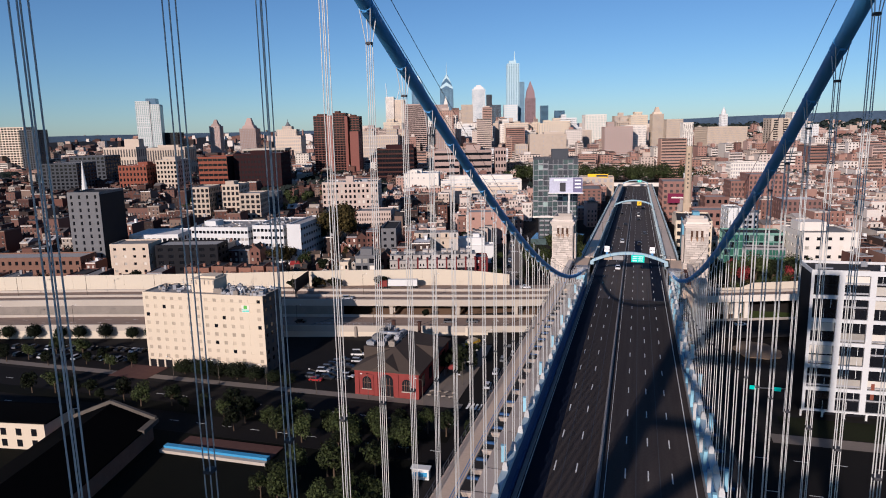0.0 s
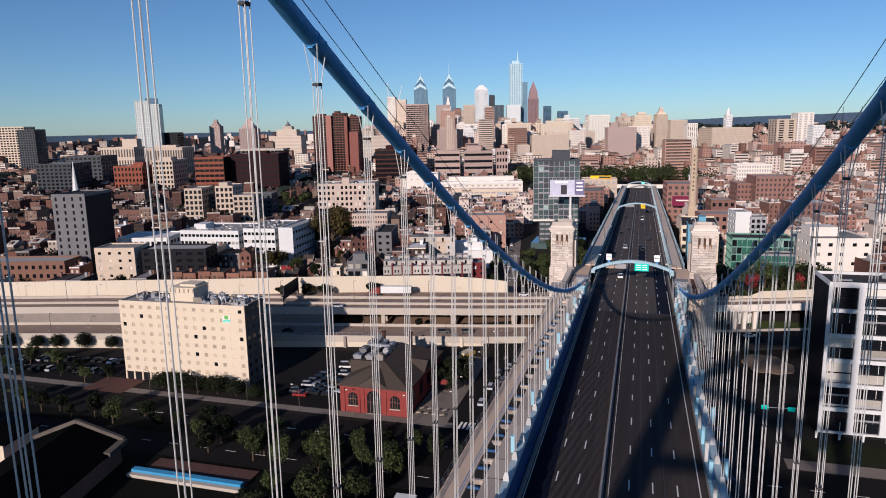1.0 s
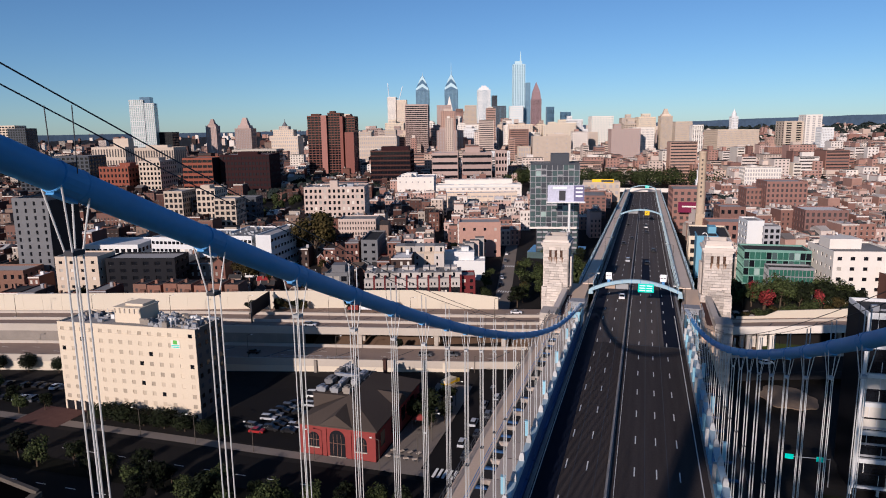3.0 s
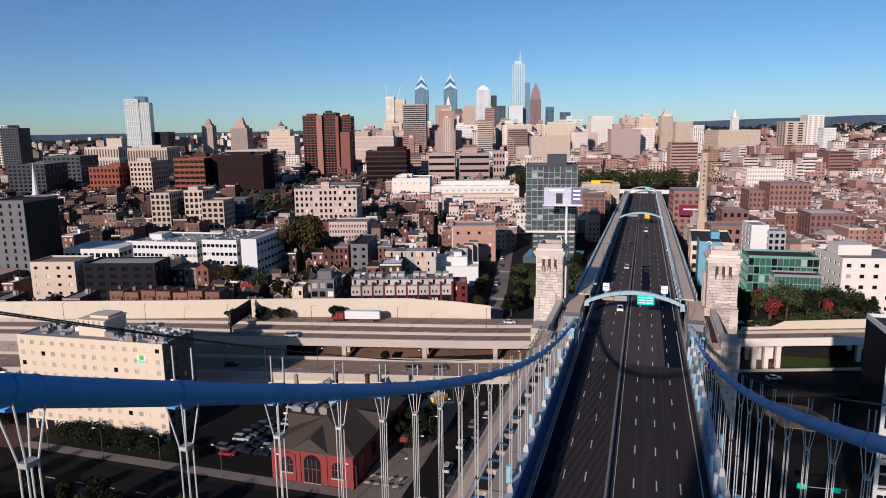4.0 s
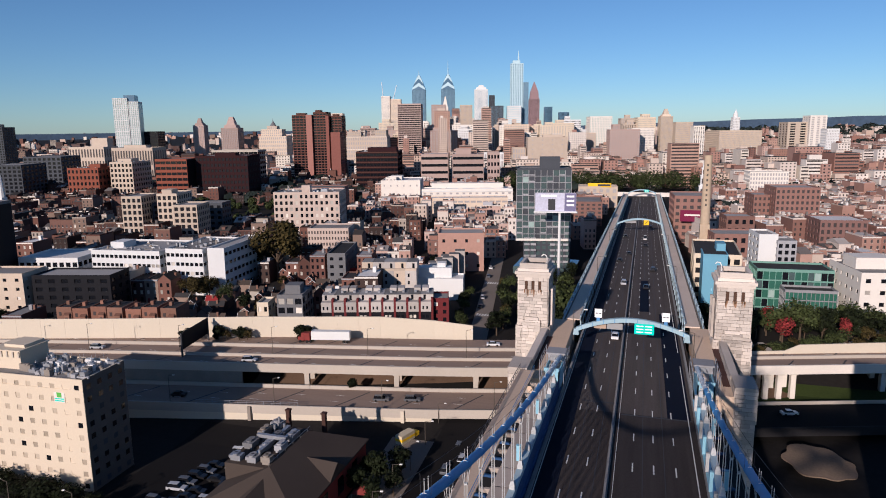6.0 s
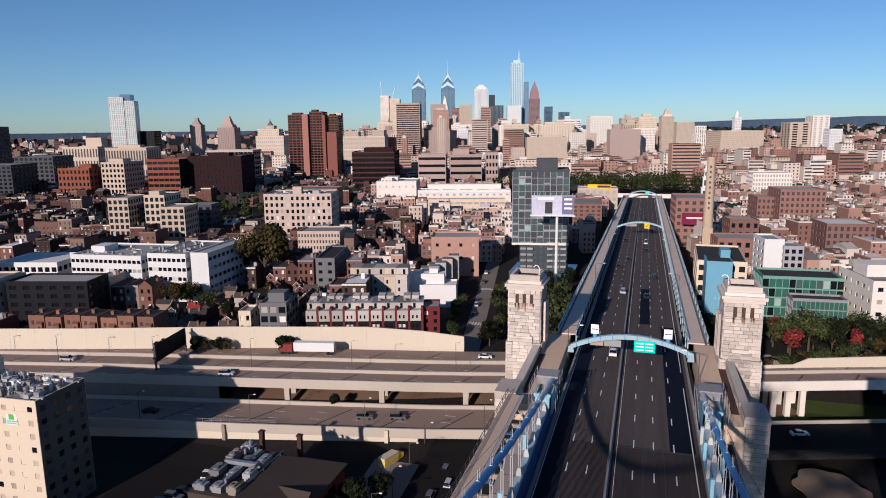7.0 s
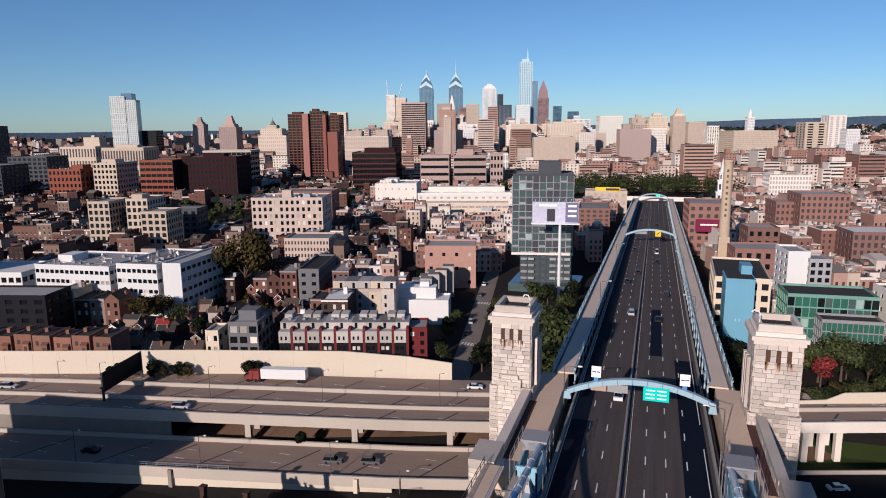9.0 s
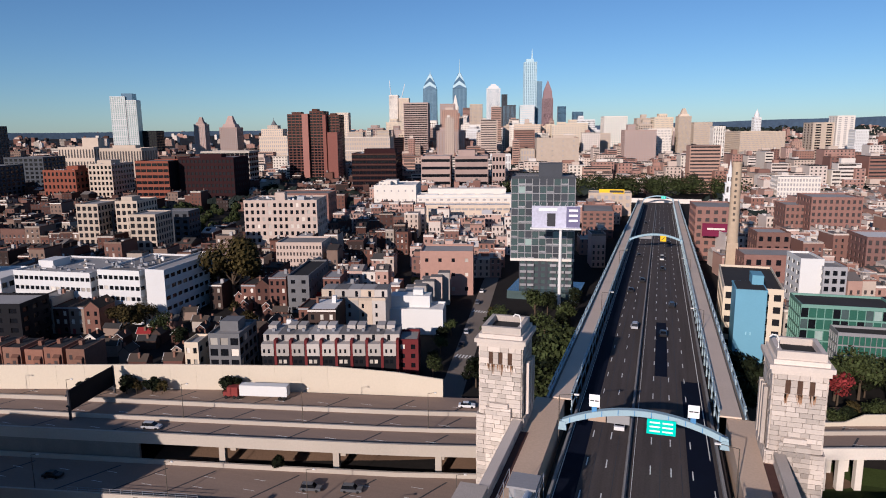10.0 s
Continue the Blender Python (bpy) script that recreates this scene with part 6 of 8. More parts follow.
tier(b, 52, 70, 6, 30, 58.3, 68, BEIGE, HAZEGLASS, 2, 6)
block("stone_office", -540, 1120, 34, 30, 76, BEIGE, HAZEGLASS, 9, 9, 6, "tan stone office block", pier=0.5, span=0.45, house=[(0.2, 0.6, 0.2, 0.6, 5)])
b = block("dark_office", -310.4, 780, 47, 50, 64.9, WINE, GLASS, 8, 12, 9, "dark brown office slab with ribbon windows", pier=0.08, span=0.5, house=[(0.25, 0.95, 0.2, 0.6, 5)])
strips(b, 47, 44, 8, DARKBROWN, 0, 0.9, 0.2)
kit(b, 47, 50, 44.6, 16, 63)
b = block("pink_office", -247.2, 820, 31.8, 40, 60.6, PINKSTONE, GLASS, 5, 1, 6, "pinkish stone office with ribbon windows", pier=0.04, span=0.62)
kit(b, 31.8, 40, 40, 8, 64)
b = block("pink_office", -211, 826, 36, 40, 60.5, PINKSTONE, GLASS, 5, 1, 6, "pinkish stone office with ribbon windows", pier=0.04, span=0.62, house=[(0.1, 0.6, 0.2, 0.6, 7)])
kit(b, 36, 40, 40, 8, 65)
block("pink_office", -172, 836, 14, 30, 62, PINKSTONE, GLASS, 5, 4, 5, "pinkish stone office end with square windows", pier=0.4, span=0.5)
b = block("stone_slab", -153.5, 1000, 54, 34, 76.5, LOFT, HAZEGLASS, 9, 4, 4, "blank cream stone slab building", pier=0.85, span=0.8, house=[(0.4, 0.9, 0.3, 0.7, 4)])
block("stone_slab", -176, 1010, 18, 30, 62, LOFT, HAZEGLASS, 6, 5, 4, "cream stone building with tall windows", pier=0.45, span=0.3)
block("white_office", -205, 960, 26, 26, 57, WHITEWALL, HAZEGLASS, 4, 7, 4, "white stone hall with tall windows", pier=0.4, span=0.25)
b = block("visitor_hall", -230.7, 655, 36, 40, 43, PALE, HAZEGLASS, 3, 6, 6, "long pale low hall with a flat roof", pier=0.8, span=0.8, roof=ROOFWHITE, house=[(0.2, 0.5, 0.3, 0.7, 4)])
kit(b, 36, 40, 23, 14, 66)
tier(b, 4, 14, 2, 20, 23, 27, PALE, HAZEGLASS, 1, 3)
b = block("visitor_hall", -186.4, 640, 80, 22, 37, PALE, HAZEGLASS, 3, 14, 4, "long pale low hall with a flat roof", pier=0.6, span=0.75, roof=ROOFWHITE, house=[(0.1, 0.9, 0.5, 0.95, 5)])
kit(b, 80, 22, 17.5, 30, 67)
strips(b, 80, 17, 2, WHITEWALL, 0, 0.8, 0.6)
for k in range(5):
    Geo().box(6 + 15 * k, 17 + 15 * k, 2, 8, 17.5, 19.6).ob("roof_monitor", WHITEWALL, b)
b = block("visitor_hall", -176, 605, 72, 18, 33, BEIGE, HAZEGLASS, 3, 14, 4, "long tan low hall with ribbon windows", pier=0.2, span=0.7, roof=ROOFWHITE)
kit(b, 72, 18, 14, 18, 68)
block("brick_mill", -268, 560, 40, 26, 44, BRICK, DIMGLASS, 5, 8, 5, "red brick mill building", pier=0.55, span=0.5)
block("brick_mill", -20, 560, -1 + 3, 3, 22, BRICK, DIMGLASS, 1, 0, 0, "small brick hut beside the viaduct", "hut")
block("brick_mill", -48.1, 580, 20.5, 40, 35.3, BRICK, DIMGLASS, 6, 5, 8, "red brick warehouse beside the viaduct", rot=6, pier=0.5, span=0.5)
Geo().box(-46.9, -26.9, 690, 691, 37.5, 41.0).ob("roof_sign", YELLOWSIGN)
tagged(bpy.data.objects["roof_sign"], "long yellow rooftop sign with dark bars", "sign")
piece("lettering_bar", IRON, bpy.data.objects["roof_sign"], (-33, 689.9, 39.3), (11, 0.2, 1.8))
block("brick_mill", -55, 688, 34, 20, 37.3, BEIGE, HAZEGLASS, 3, 6, 6, "low tan stucco warehouse", rot=6, pier=0.5, span=0.5)

# ---- skyline ----
KS = 0.83


def far(name, x, y, w, zt, wall, glass, rows, cols, label, pier=0.5, span=0.45, d=None, rot=GRID, **kw):
    """A skyline tower, given at full distance and drawn in to KS of it along the line from the path."""
    kw.setdefault("z0", 20.5)
    return block(name, x * KS, 132 + (y - 132) * KS, w * KS, (d or w) * KS, 90.6 + (zt - 90.6) * KS, wall, glass, round(rows * 1.8), round(cols * 1.7), max(3, round(cols * 1.4)), label, rot=rot, pier=pier, span=span, proud=0.8, foot=False, top=2.0, **kw)


def crown(b, tiers, material, glassy=None):
    for (x0, x1, y0, y1, z0, z1, dx, dy) in tiers:
        Geo().frustum(x0, x1, y0, y1, z0, z1, dx, dy).ob("crown", material, b)


t = far("glass_skyscraper", -626, 3300, 60, 388, SKYGLASS, BLUEGLASS, 30, 4, "pale silver glass skyscraper with a slim spire", pier=0.6, span=0.3)
h = 90.6 + (380 - 90.6) * KS - 20.2
crown(t, [(8, 38, 6, 40, h, h + 20, 1, 1), (28, 34, 10, 16, h + 20, h + 58, 2.4, 2.4)], SKYGLASS)
t = far("glass_skyscraper", -566, 3310, 24, 300, BLUEGLASS, BLUEGLASS, 24, 3, "blue glass flank of a skyscraper", pier=0.3, span=0.2)
t = far("low_tower", -632, 3250, 66, 190, WHITEWALL, SKYGLASS, 10, 8, "white office tower beside the skyscraper")
t = far("granite_skyscraper", -486, 3000, 44, 210, ROSE, GLASS, 30, 7, "rose granite skyscraper with a pyramid top")
w = 44 * KS
h = 90.6 + (210 - 90.6) * KS - 20.2
crown(t, [(w * 0.06, w * 0.94, w * 0.06, w * 0.94, h, h + 26, w * 0.06, w * 0.06), (w * 0.12, w * 0.88, w * 0.12, w * 0.88, h + 26, h + 62, w * 0.36, w * 0.36)], ROSE)
t = far("white_skyscraper", -754, 3100, 62, 262, WHITEWALL, BLUEGLASS, 34, 7, "white stone skyscraper with a stepped crown")
w = 62 * KS
h = 90.6 + (262 - 90.6) * KS - 20.2
crown(t, [(w * 0.1, w * 0.9, w * 0.1, w * 0.9, h, h + 10, 3, 3), (w * 0.25, w * 0.75, w * 0.25, w * 0.75, h + 10, h + 18, 5, 5)], WHITEWALL)
# White tower's shaded side, its shade put into the slate colour.
t = far("white_skyscraper", -690, 3120, 26, 235, SLATE, GLASS, 30, 3, "flank of a white skyscraper, shade in its slate colour")
for nm, x, y, top, spire in (("gabled_skyscraper", -881, 3000, 262, 46), ("gabled_skyscraper", -1035, 3050, 266, 14)):
    t = far(nm, x, y, 60, top, BLUEGLASS, SLATEGLASS, 36, 6, "blue glass skyscraper with stepped chevron gables", pier=0.3, span=0.25)
    w = 60 * KS
    h = 90.6 + (top - 90.6) * KS - 20.2
    steps = (0.0, 0.05, 0.15, 0.27, 0.4)
    z = h
    for s in range(4):
        q, e, up = w * steps[s], w * steps[s + 1], (10, 13, 15, 16)[s]
        Geo().frustum(q, w - q, q, w - q, z, z + up, e - q, e - q).ob("crown_tier", SLATEGLASS if s % 2 else SKYGLASS, t)
        m = w / 2
        Geo().poly([(q, q - 0.6, z), (w - q, q - 0.6, z), (m, e - 0.6, z + up * 1.3), (q, w - q + 0.6, z), (w - q, w - q + 0.6, z), (m, w - e + 0.6, z + up * 1.3)],
                   [(0, 1, 2), (4, 3, 5), (0, 2, 5, 3), (2, 1, 4, 5)]).ob("gable", SKYGLASS if s % 2 else SLATEGLASS, t)
        z += up
    Geo().rod((w / 2, w / 2, z - 4), (w / 2, w / 2, z + 4 + spire), 1.8, 0.3, n=6).ob("spire", SKYGLASS, t)
t = far("city_hall_tower", -667, 2300, 20, 160, PALE, BEIGE, 8, 2, "pale stone clock tower with a domed top", pier=0.6, span=0.4)
w = 20 * KS
h = 90.6 + (160 - 90.6) * KS - 20.2
crown(t, [(1, w - 1, 1, w - 1, h, h + 16, 3, 3), (4, w - 4, 4, w - 4, h + 16, h + 32, 3.6, 3.6)], PALE)
for nm, x, y, w, z, m, gl, r, c, lab in (
        ("office_tower", -769, 2000, 26, 186, PALE, HAZEGLASS, 30, 5, "pale tower under construction with dark flank"),
        ("office_tower", -735, 1990, 30, 176, BEIGE, HAZEGLASS, 28, 6, "tan stone-clad office tower"),
        ("banded_tower", -559, 1575, 55, 146, PINKSTONE, GLASS, 16, 8, "pinkish banded office tower with dark windows"),
        ("office_tower", -579, 1900, 40, 154, PINKSTONE, HAZEGLASS, 20, 6, "pinkish stone office tower"),
        ("office_tower", -523, 2000, 36, 155, BEIGE, HAZEGLASS, 22, 6, "tan stone office tower"),
        ("office_tower", -588, 2700, 50, 174, SLATE, BLUEGLASS, 24, 6, "dark blue glass office tower")):
    far(nm, x, y, w, z, m, gl, r, c, lab, pier=0.05 if "banded" in lab else 0.5)
for nm, x, y, w, z, m, gl, r, c, lab in (
        ("office_tower", -308, 2600, 36, 143, SLATEGLASS, GLASS, 18, 5, "dark slate-clad glass office tower"),
        ("office_tower", -377, 2700, 30, 166, SLATEGLASS, GLASS, 20, 4, "dark slate-clad glass office tower"),
        ("office_tower", -1068, 1500, 27, 103, PINKSTONE, HAZEGLASS, 16, 4, "pinkish stone tower with sloped top"),
        ("office_tower", -851, 1300, 36, 94, PINKSTONE, HAZEGLASS, 14, 6, "tan stone tower with a stepped top"),
        ("apartment_tower", -142, 1900, 58, 115, PALE, TEALHAZE, 14, 8, "white and green gridded hotel tower"),
        ("apartment_tower", 32, 1700, 27, 110, BEIGE, HAZEGLASS, 22, 6, "tan apartment tower with a rounded top")):
    t = far(nm, x, y, w, z, m, gl, r, c, lab)
    if "top" in lab:
        q, hh = w * KS, 90.6 + (z - 90.6) * KS - 20.2
        crown(t, [(q * 0.1, q * 0.9, q * 0.1, q * 0.9, hh, hh + q * 0.25, q * 0.08, q * 0.08), (q * 0.25, q * 0.75, q * 0.25, q * 0.75, hh + q * 0.25, hh + q * 0.7, q * 0.14, q * 0.14)], m)
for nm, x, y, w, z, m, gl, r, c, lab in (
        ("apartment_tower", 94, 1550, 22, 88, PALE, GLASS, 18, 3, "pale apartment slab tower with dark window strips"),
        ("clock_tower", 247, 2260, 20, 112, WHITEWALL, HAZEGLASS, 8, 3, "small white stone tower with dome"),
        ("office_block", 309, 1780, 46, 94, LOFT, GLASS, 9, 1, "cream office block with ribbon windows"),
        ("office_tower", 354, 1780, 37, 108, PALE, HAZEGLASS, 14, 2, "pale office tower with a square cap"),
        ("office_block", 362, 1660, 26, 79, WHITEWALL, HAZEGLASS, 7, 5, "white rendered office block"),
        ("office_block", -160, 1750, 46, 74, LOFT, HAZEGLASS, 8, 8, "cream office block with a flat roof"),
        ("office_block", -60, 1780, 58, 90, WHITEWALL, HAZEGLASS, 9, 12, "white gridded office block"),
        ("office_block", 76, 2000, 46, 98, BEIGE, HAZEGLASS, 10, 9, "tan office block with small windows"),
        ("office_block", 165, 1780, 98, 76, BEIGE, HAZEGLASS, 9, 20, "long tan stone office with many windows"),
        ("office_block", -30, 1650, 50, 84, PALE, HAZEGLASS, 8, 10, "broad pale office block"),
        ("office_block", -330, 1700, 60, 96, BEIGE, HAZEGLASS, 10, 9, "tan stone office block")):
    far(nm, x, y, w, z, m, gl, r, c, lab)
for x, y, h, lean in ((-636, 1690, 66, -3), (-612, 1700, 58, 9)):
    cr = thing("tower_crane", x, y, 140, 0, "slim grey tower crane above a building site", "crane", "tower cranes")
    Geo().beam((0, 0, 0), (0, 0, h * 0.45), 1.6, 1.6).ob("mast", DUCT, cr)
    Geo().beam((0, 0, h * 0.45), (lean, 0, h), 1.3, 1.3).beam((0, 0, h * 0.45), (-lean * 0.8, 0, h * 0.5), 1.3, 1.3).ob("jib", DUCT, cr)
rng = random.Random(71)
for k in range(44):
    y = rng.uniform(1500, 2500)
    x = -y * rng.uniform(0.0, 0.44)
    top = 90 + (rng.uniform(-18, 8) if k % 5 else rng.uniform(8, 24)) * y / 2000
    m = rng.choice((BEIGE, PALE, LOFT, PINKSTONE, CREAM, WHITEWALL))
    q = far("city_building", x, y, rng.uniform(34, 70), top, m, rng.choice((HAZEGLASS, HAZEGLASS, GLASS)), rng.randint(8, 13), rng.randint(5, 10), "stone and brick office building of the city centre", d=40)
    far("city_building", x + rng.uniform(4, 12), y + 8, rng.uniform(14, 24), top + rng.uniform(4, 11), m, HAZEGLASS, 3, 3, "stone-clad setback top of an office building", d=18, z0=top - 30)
t = bpy.data.objects["clock_tower"]
h = 90.6 + (112 - 90.6) * KS - 20.2
Geo().rod((8.3, 8.3, h), (8.3, 8.3, h + 10), 6.5, 5.5, n=12).rod((8.3, 8.3, h + 10), (8.3, 8.3, h + 17), 5.0, 2.0, n=12).rod((8.3, 8.3, h + 17), (8.3, 8.3, h + 22), 1.2, 0.2, n=8).ob("dome", WHITEWALL, t)


# ---- the town's ordinary houses ----
def in_named(x, y, m=2.0):
    for fx, fy, r, w, d in FOOT:
        c, s = math.cos(radians(r)), math.sin(radians(r))
        u, v = (x - fx) * c + (y - fy) * s, -(x - fx) * s + (y - fy) * c
        if -m < u < w + m and -m < v < d + m:
            return True
    return False


def open_land(x, y):
    if abs(x - MID) < 30 and y < 800:
        return True
    if y < float(np.interp(x, WX, WY)) + 12 and x < -50:
        return True
    if -145 < x < -50 and y < 320:
        return True
    if 18 < x < 82 and y < 385:                       # trees before the green office
        return True
    if -80 < x < -28 and y < 446:
        return True
    if -50 <= x and y < 340:
        return True
    if -206 < x < -126 and y < 374:                  # lanes of small cottages
        return True
    if y > 690 and -150 < x < 60 and y < 880:        # the square at the bridge's end
        return True
    if -420 < x < -240 and 520 < y < 640:            # the green mall
        return True
    if -78 < x < -62 and y < 560:                    # the street by the glass tower
        return True
    return False


def town_house(w, d, floors, wall, roofing, gable, seed):
    """One house, its front along x at y=0; returns the thing, to be copied."""
    rng = random.Random(seed)
    h = floors * 3.25 + 0.8
    b = thing("row_house", 0, 0, -500, 0, "brick town house in a row, with sash windows and flat roof", "house", "row houses")
    if gable:
        tagged(b, "small gabled town house with dark pitched roof")
        Geo().box(0, w, 0, d, 0, h).poly([(0, 0, h), (w, 0, h), (w / 2, 0, h + w * 0.42), (0, d, h), (w, d, h), (w / 2, d, h + w * 0.42)], [(0, 1, 2), (3, 5, 4), (0, 2, 5, 3), (1, 4, 5, 2)]).ob("wall", wall, b)
        g = Geo()
        for x0, x1, z0, z1 in ((-0.2, w / 2, h - 0.1, h + w * 0.42 + 0.1), (w + 0.2, w / 2, h - 0.1, h + w * 0.42 + 0.1)):
            g.hexa([(x0, -0.2, z0), (x1, -0.2, z1), (x1, d + 0.2, z1), (x0, d + 0.2, z0), (x0, -0.2, z0 + 0.2), (x1, -0.2, z1 + 0.2), (x1, d + 0.2, z1 + 0.2), (x0, d + 0.2, z0 + 0.2)])
        g.ob("roof", SHINGLE, b)
    else:
        g = Geo().box(0, w, 0, d, 0, h)
        for a, c, q, e in ((0, w, 0, 0.3), (0, w, d - 0.3, d), (0, 0.3, 0.3, d - 0.3), (w - 0.3, w, 0.3, d - 0.3)):
            g.box(a, c, q, e, h, h + 0.55)
        g.ob("wall", wall, b)
        Geo().box(0.3, w - 0.3, 0.3, d - 0.3, h, h + 0.12).ob("roof", roofing, b)
        Geo().box(-0.06, w + 0.06, -0.3, 0.02, h - 0.25, h + 0.35).ob("cornice", rng.choice((PALE, BRICKBROWN, GREYPANEL)), b)
        if rng.random() < 0.7:
            x, y = rng.uniform(1, w - 2), rng.uniform(3, d - 3)
            Geo().box(x, x + rng.uniform(1, 2), y, y + rng.uniform(1, 2.2), h + 0.1, h + rng.uniform(1.2, 2.6)).ob("roof_hatch", rng.choice((GREYPANEL, WHITEWALL, DUCT)), b)
    cx = rng.choice((0.5, w - 1.2))
    Geo().box(cx, cx + 0.8, d * 0.6, d * 0.6 + 1.2, h - 0.2, h + 2.2).ob("chimney", BRICKBROWN, b)
    n = 2 if w < 7 else 3
    for j in range(floors):
        for i in range(n):
            z = j * 3.25 + 1.9
            if j == 0 and i == 0:
                piece("door", rng.choice((BLACKPANEL, BRICKRED, WHITEWALL)), b, ((i + 0.5) * w / n, -0.03, 1.2), (1.1, 0.14, 2.3))
                continue
            piece("window", rng.choice((GLASS, GLASS, BLIND)), b, ((i + 0.5) * w / n, -0.02, z), (1.05, 0.12, 1.75))
    return b


KINDS = []
for i, (w, d, f, m, rf, gb) in enumerate((
        (5.6, 13, 3, HOUSE_MIX, ROOFGREY, False), (6.2, 14, 3, HOUSE_MIX, ROOFDARK, False), (5.2, 12, 3, HOUSE_MIX, ROOFWHITE, False), (7.4, 14, 4, HOUSE_MIX, ROOFGREY, False),
        (8.5, 15, 4, HOUSE_MIX, ROOFDARK, False), (5.5, 10, 2, HOUSE_MIX, SHINGLE, True), (6.0, 11, 3, HOUSE_MIX, SHINGLE, True), (9.5, 16, 5, HOUSE_MIX, ROOFWHITE, False))):
    KINDS.append((w, d, f, town_house(w, d, f, m, rf, gb, 100 + i)))

rng = random.Random(77)
cg, sg_ = math.cos(radians(GRID)), math.sin(radians(GRID))
fw, fr, fg, lw, lr, ft = Geo(), Geo(), Geo(), Geo(), Geo(), Geo()
TREES_AT = []
count = 0
v = -40.0
while v < 620:
    for face in (0, 1):
        vv = v + (0 if face == 0 else 34)
        u = -900.0 + rng.uniform(0, 6)
        while u < 420:
            if (u % 92) < 9:
                u += 9
                continue
            k = rng.choices(range(8), (4, 4, 3, 3, 1.5, 2.2, 1.5, 1.2))[0]
            cx, cy = u + 3, vv + 6
            x, y = cx * cg - cy * sg_, 300 + cx * sg_ + cy * cg
            if -196 < x < -132 and y < 372:                  # small gabled houses in the old lanes
                k = rng.choice((5, 5, 6))
            w, d, f, proto = KINDS[k]
            cx, cy = (u + w / 2), vv + d / 2
            x, y = cx * cg - cy * sg_, 300 + cx * sg_ + cy * cg
            ok = -1.22 * y - 60 < x < 0.36 * y + 40 and not open_land(x, y) and not in_named(x, y, 5.0)
            if ok and rng.random() < 0.93:
                px, py = u * cg - vv * sg_, 300 + u * sg_ + vv * cg
                near = y < 425 and x > -330 and count < 100
                jz = ground_z(y) - 0.4
                if near:
                    old = -196 < x < -132 and y < 372
                    o = copy_thing(proto, pose(px, py, jz, 0, 0, GRID + (rng.choice((0, 90, 90, -90)) if old else 0) + rng.uniform(-1, 1)))
                    if old:
                        o.scale = (0.72, 0.72, 0.68)
                    count += 1
                else:
                    h = f * 3.25 + rng.uniform(-0.6, 1.8) + (3.2 if rng.random() < 0.12 else 0)
                    def W(a, b, z):
                        return (px + a * cg - b * sg_, py + a * sg_ + b * cg, jz + z)
                    def B(g, a0, a1, b0, b1, z0, z1):
                        g.hexa([W(a0, b0, z0), W(a1, b0, z0), W(a1, b1, z0), W(a0, b1, z0), W(a0, b0, z1), W(a1, b0, z1), W(a1, b1, z1), W(a0, b1, z1)])
                    aw_, ar_ = (lw, lr) if x > -140 or y > 560 and x > -260 else (fw, fr)
                    B(aw_, 0, w - 0.04, 0, d, 0, h)
                    kind = rng.random()
                    if -200 < x < -128 and y < 376:
                        kind = 0.1
                    if kind < 0.26 and w < 8:             # ridge along the street, with dormers
                        e = rng.uniform(1.6, 2.6)
                        ar_.poly([W(-0.1, -0.25, h), W(w, -0.25, h), W(w, d + 0.2, h), W(-0.1, d + 0.2, h), W(-0.1, d / 2, h + e), W(w, d / 2, h + e)],
                                 [(0, 1, 5, 4), (2, 3, 4, 5), (0, 4, 3), (1, 2, 5), (3, 2, 1, 0)])
                        if rng.random() < 0.6:
                            B(aw_, w * 0.3, w * 0.6, d * 0.12, d * 0.4, h + 0.3, h + e * 0.85)
                    else:
                        B(ar_, 0.25, w - 0.3, 0.25, d - 0.25, h, h + 0.15)
                        for a0, a1, b0, b1 in ((0, w - 0.04, 0, 0.25), (0, 0.25, 0.25, d), (w - 0.3, w - 0.04, 0.25, d)):
                            B(aw_, a0, a1, b0, b1, h, h + rng.uniform(0.4, 0.9))
                        for q in range(rng.choice((1, 1, 2, 3, 4))):
                            a, b = rng.uniform(0.6, w - 2.4), rng.uniform(1, d - 3)
                            B(ar_, a, a + rng.uniform(0.8, 2), b, b + rng.uniform(0.8, 2.4), h, h + rng.uniform(0.6, 2.6))
                        if kind > 0.9:                     # roof terrace
                            B(aw_, w * 0.1, w * 0.9, d * 0.45, d * 0.85, h, h + 2.7)
                            B(ar_, w * 0.08, w * 0.92, d * 0.43, d * 0.87, h + 2.7, h + 2.85)
                    if rng.random() < (0.6 if aw_ is lw else 0.3):   # cornice
                        B(ft, -0.05, w, -0.32, 0.02, h - 0.35, h + 0.3)
                    if rng.random() < 0.6:                 # lower wing at the back
                        q = rng.uniform(2.5, 5.0)
                        B(aw_, w * 0.35, w - 0.04, d, d + q, 0, h - 3.1)
                        B(ar_, w * 0.37, w - 0.1, d, d + q - 0.1, h - 3.1, h - 2.95)
                    a = rng.choice((0.3, w - 1.2))
                    B(aw_, a, a + 0.8, d * 0.55, d * 0.55 + 1.1, h, h + 2.3)
                    if y < 760:
                        n = 2 if w < 7 else 3
                        blank = rng.randrange(9)
                        for j in range(f):
                            for i in range(n):
                                if y < 520:
                                    B(fg if (i + j) % 9 != blank else ft, (i + 0.5) * w / n - 0.5, (i + 0.5) * w / n + 0.5, -0.05, 0.1, j * 3.2 + 1.2, j * 3.2 + 2.9)
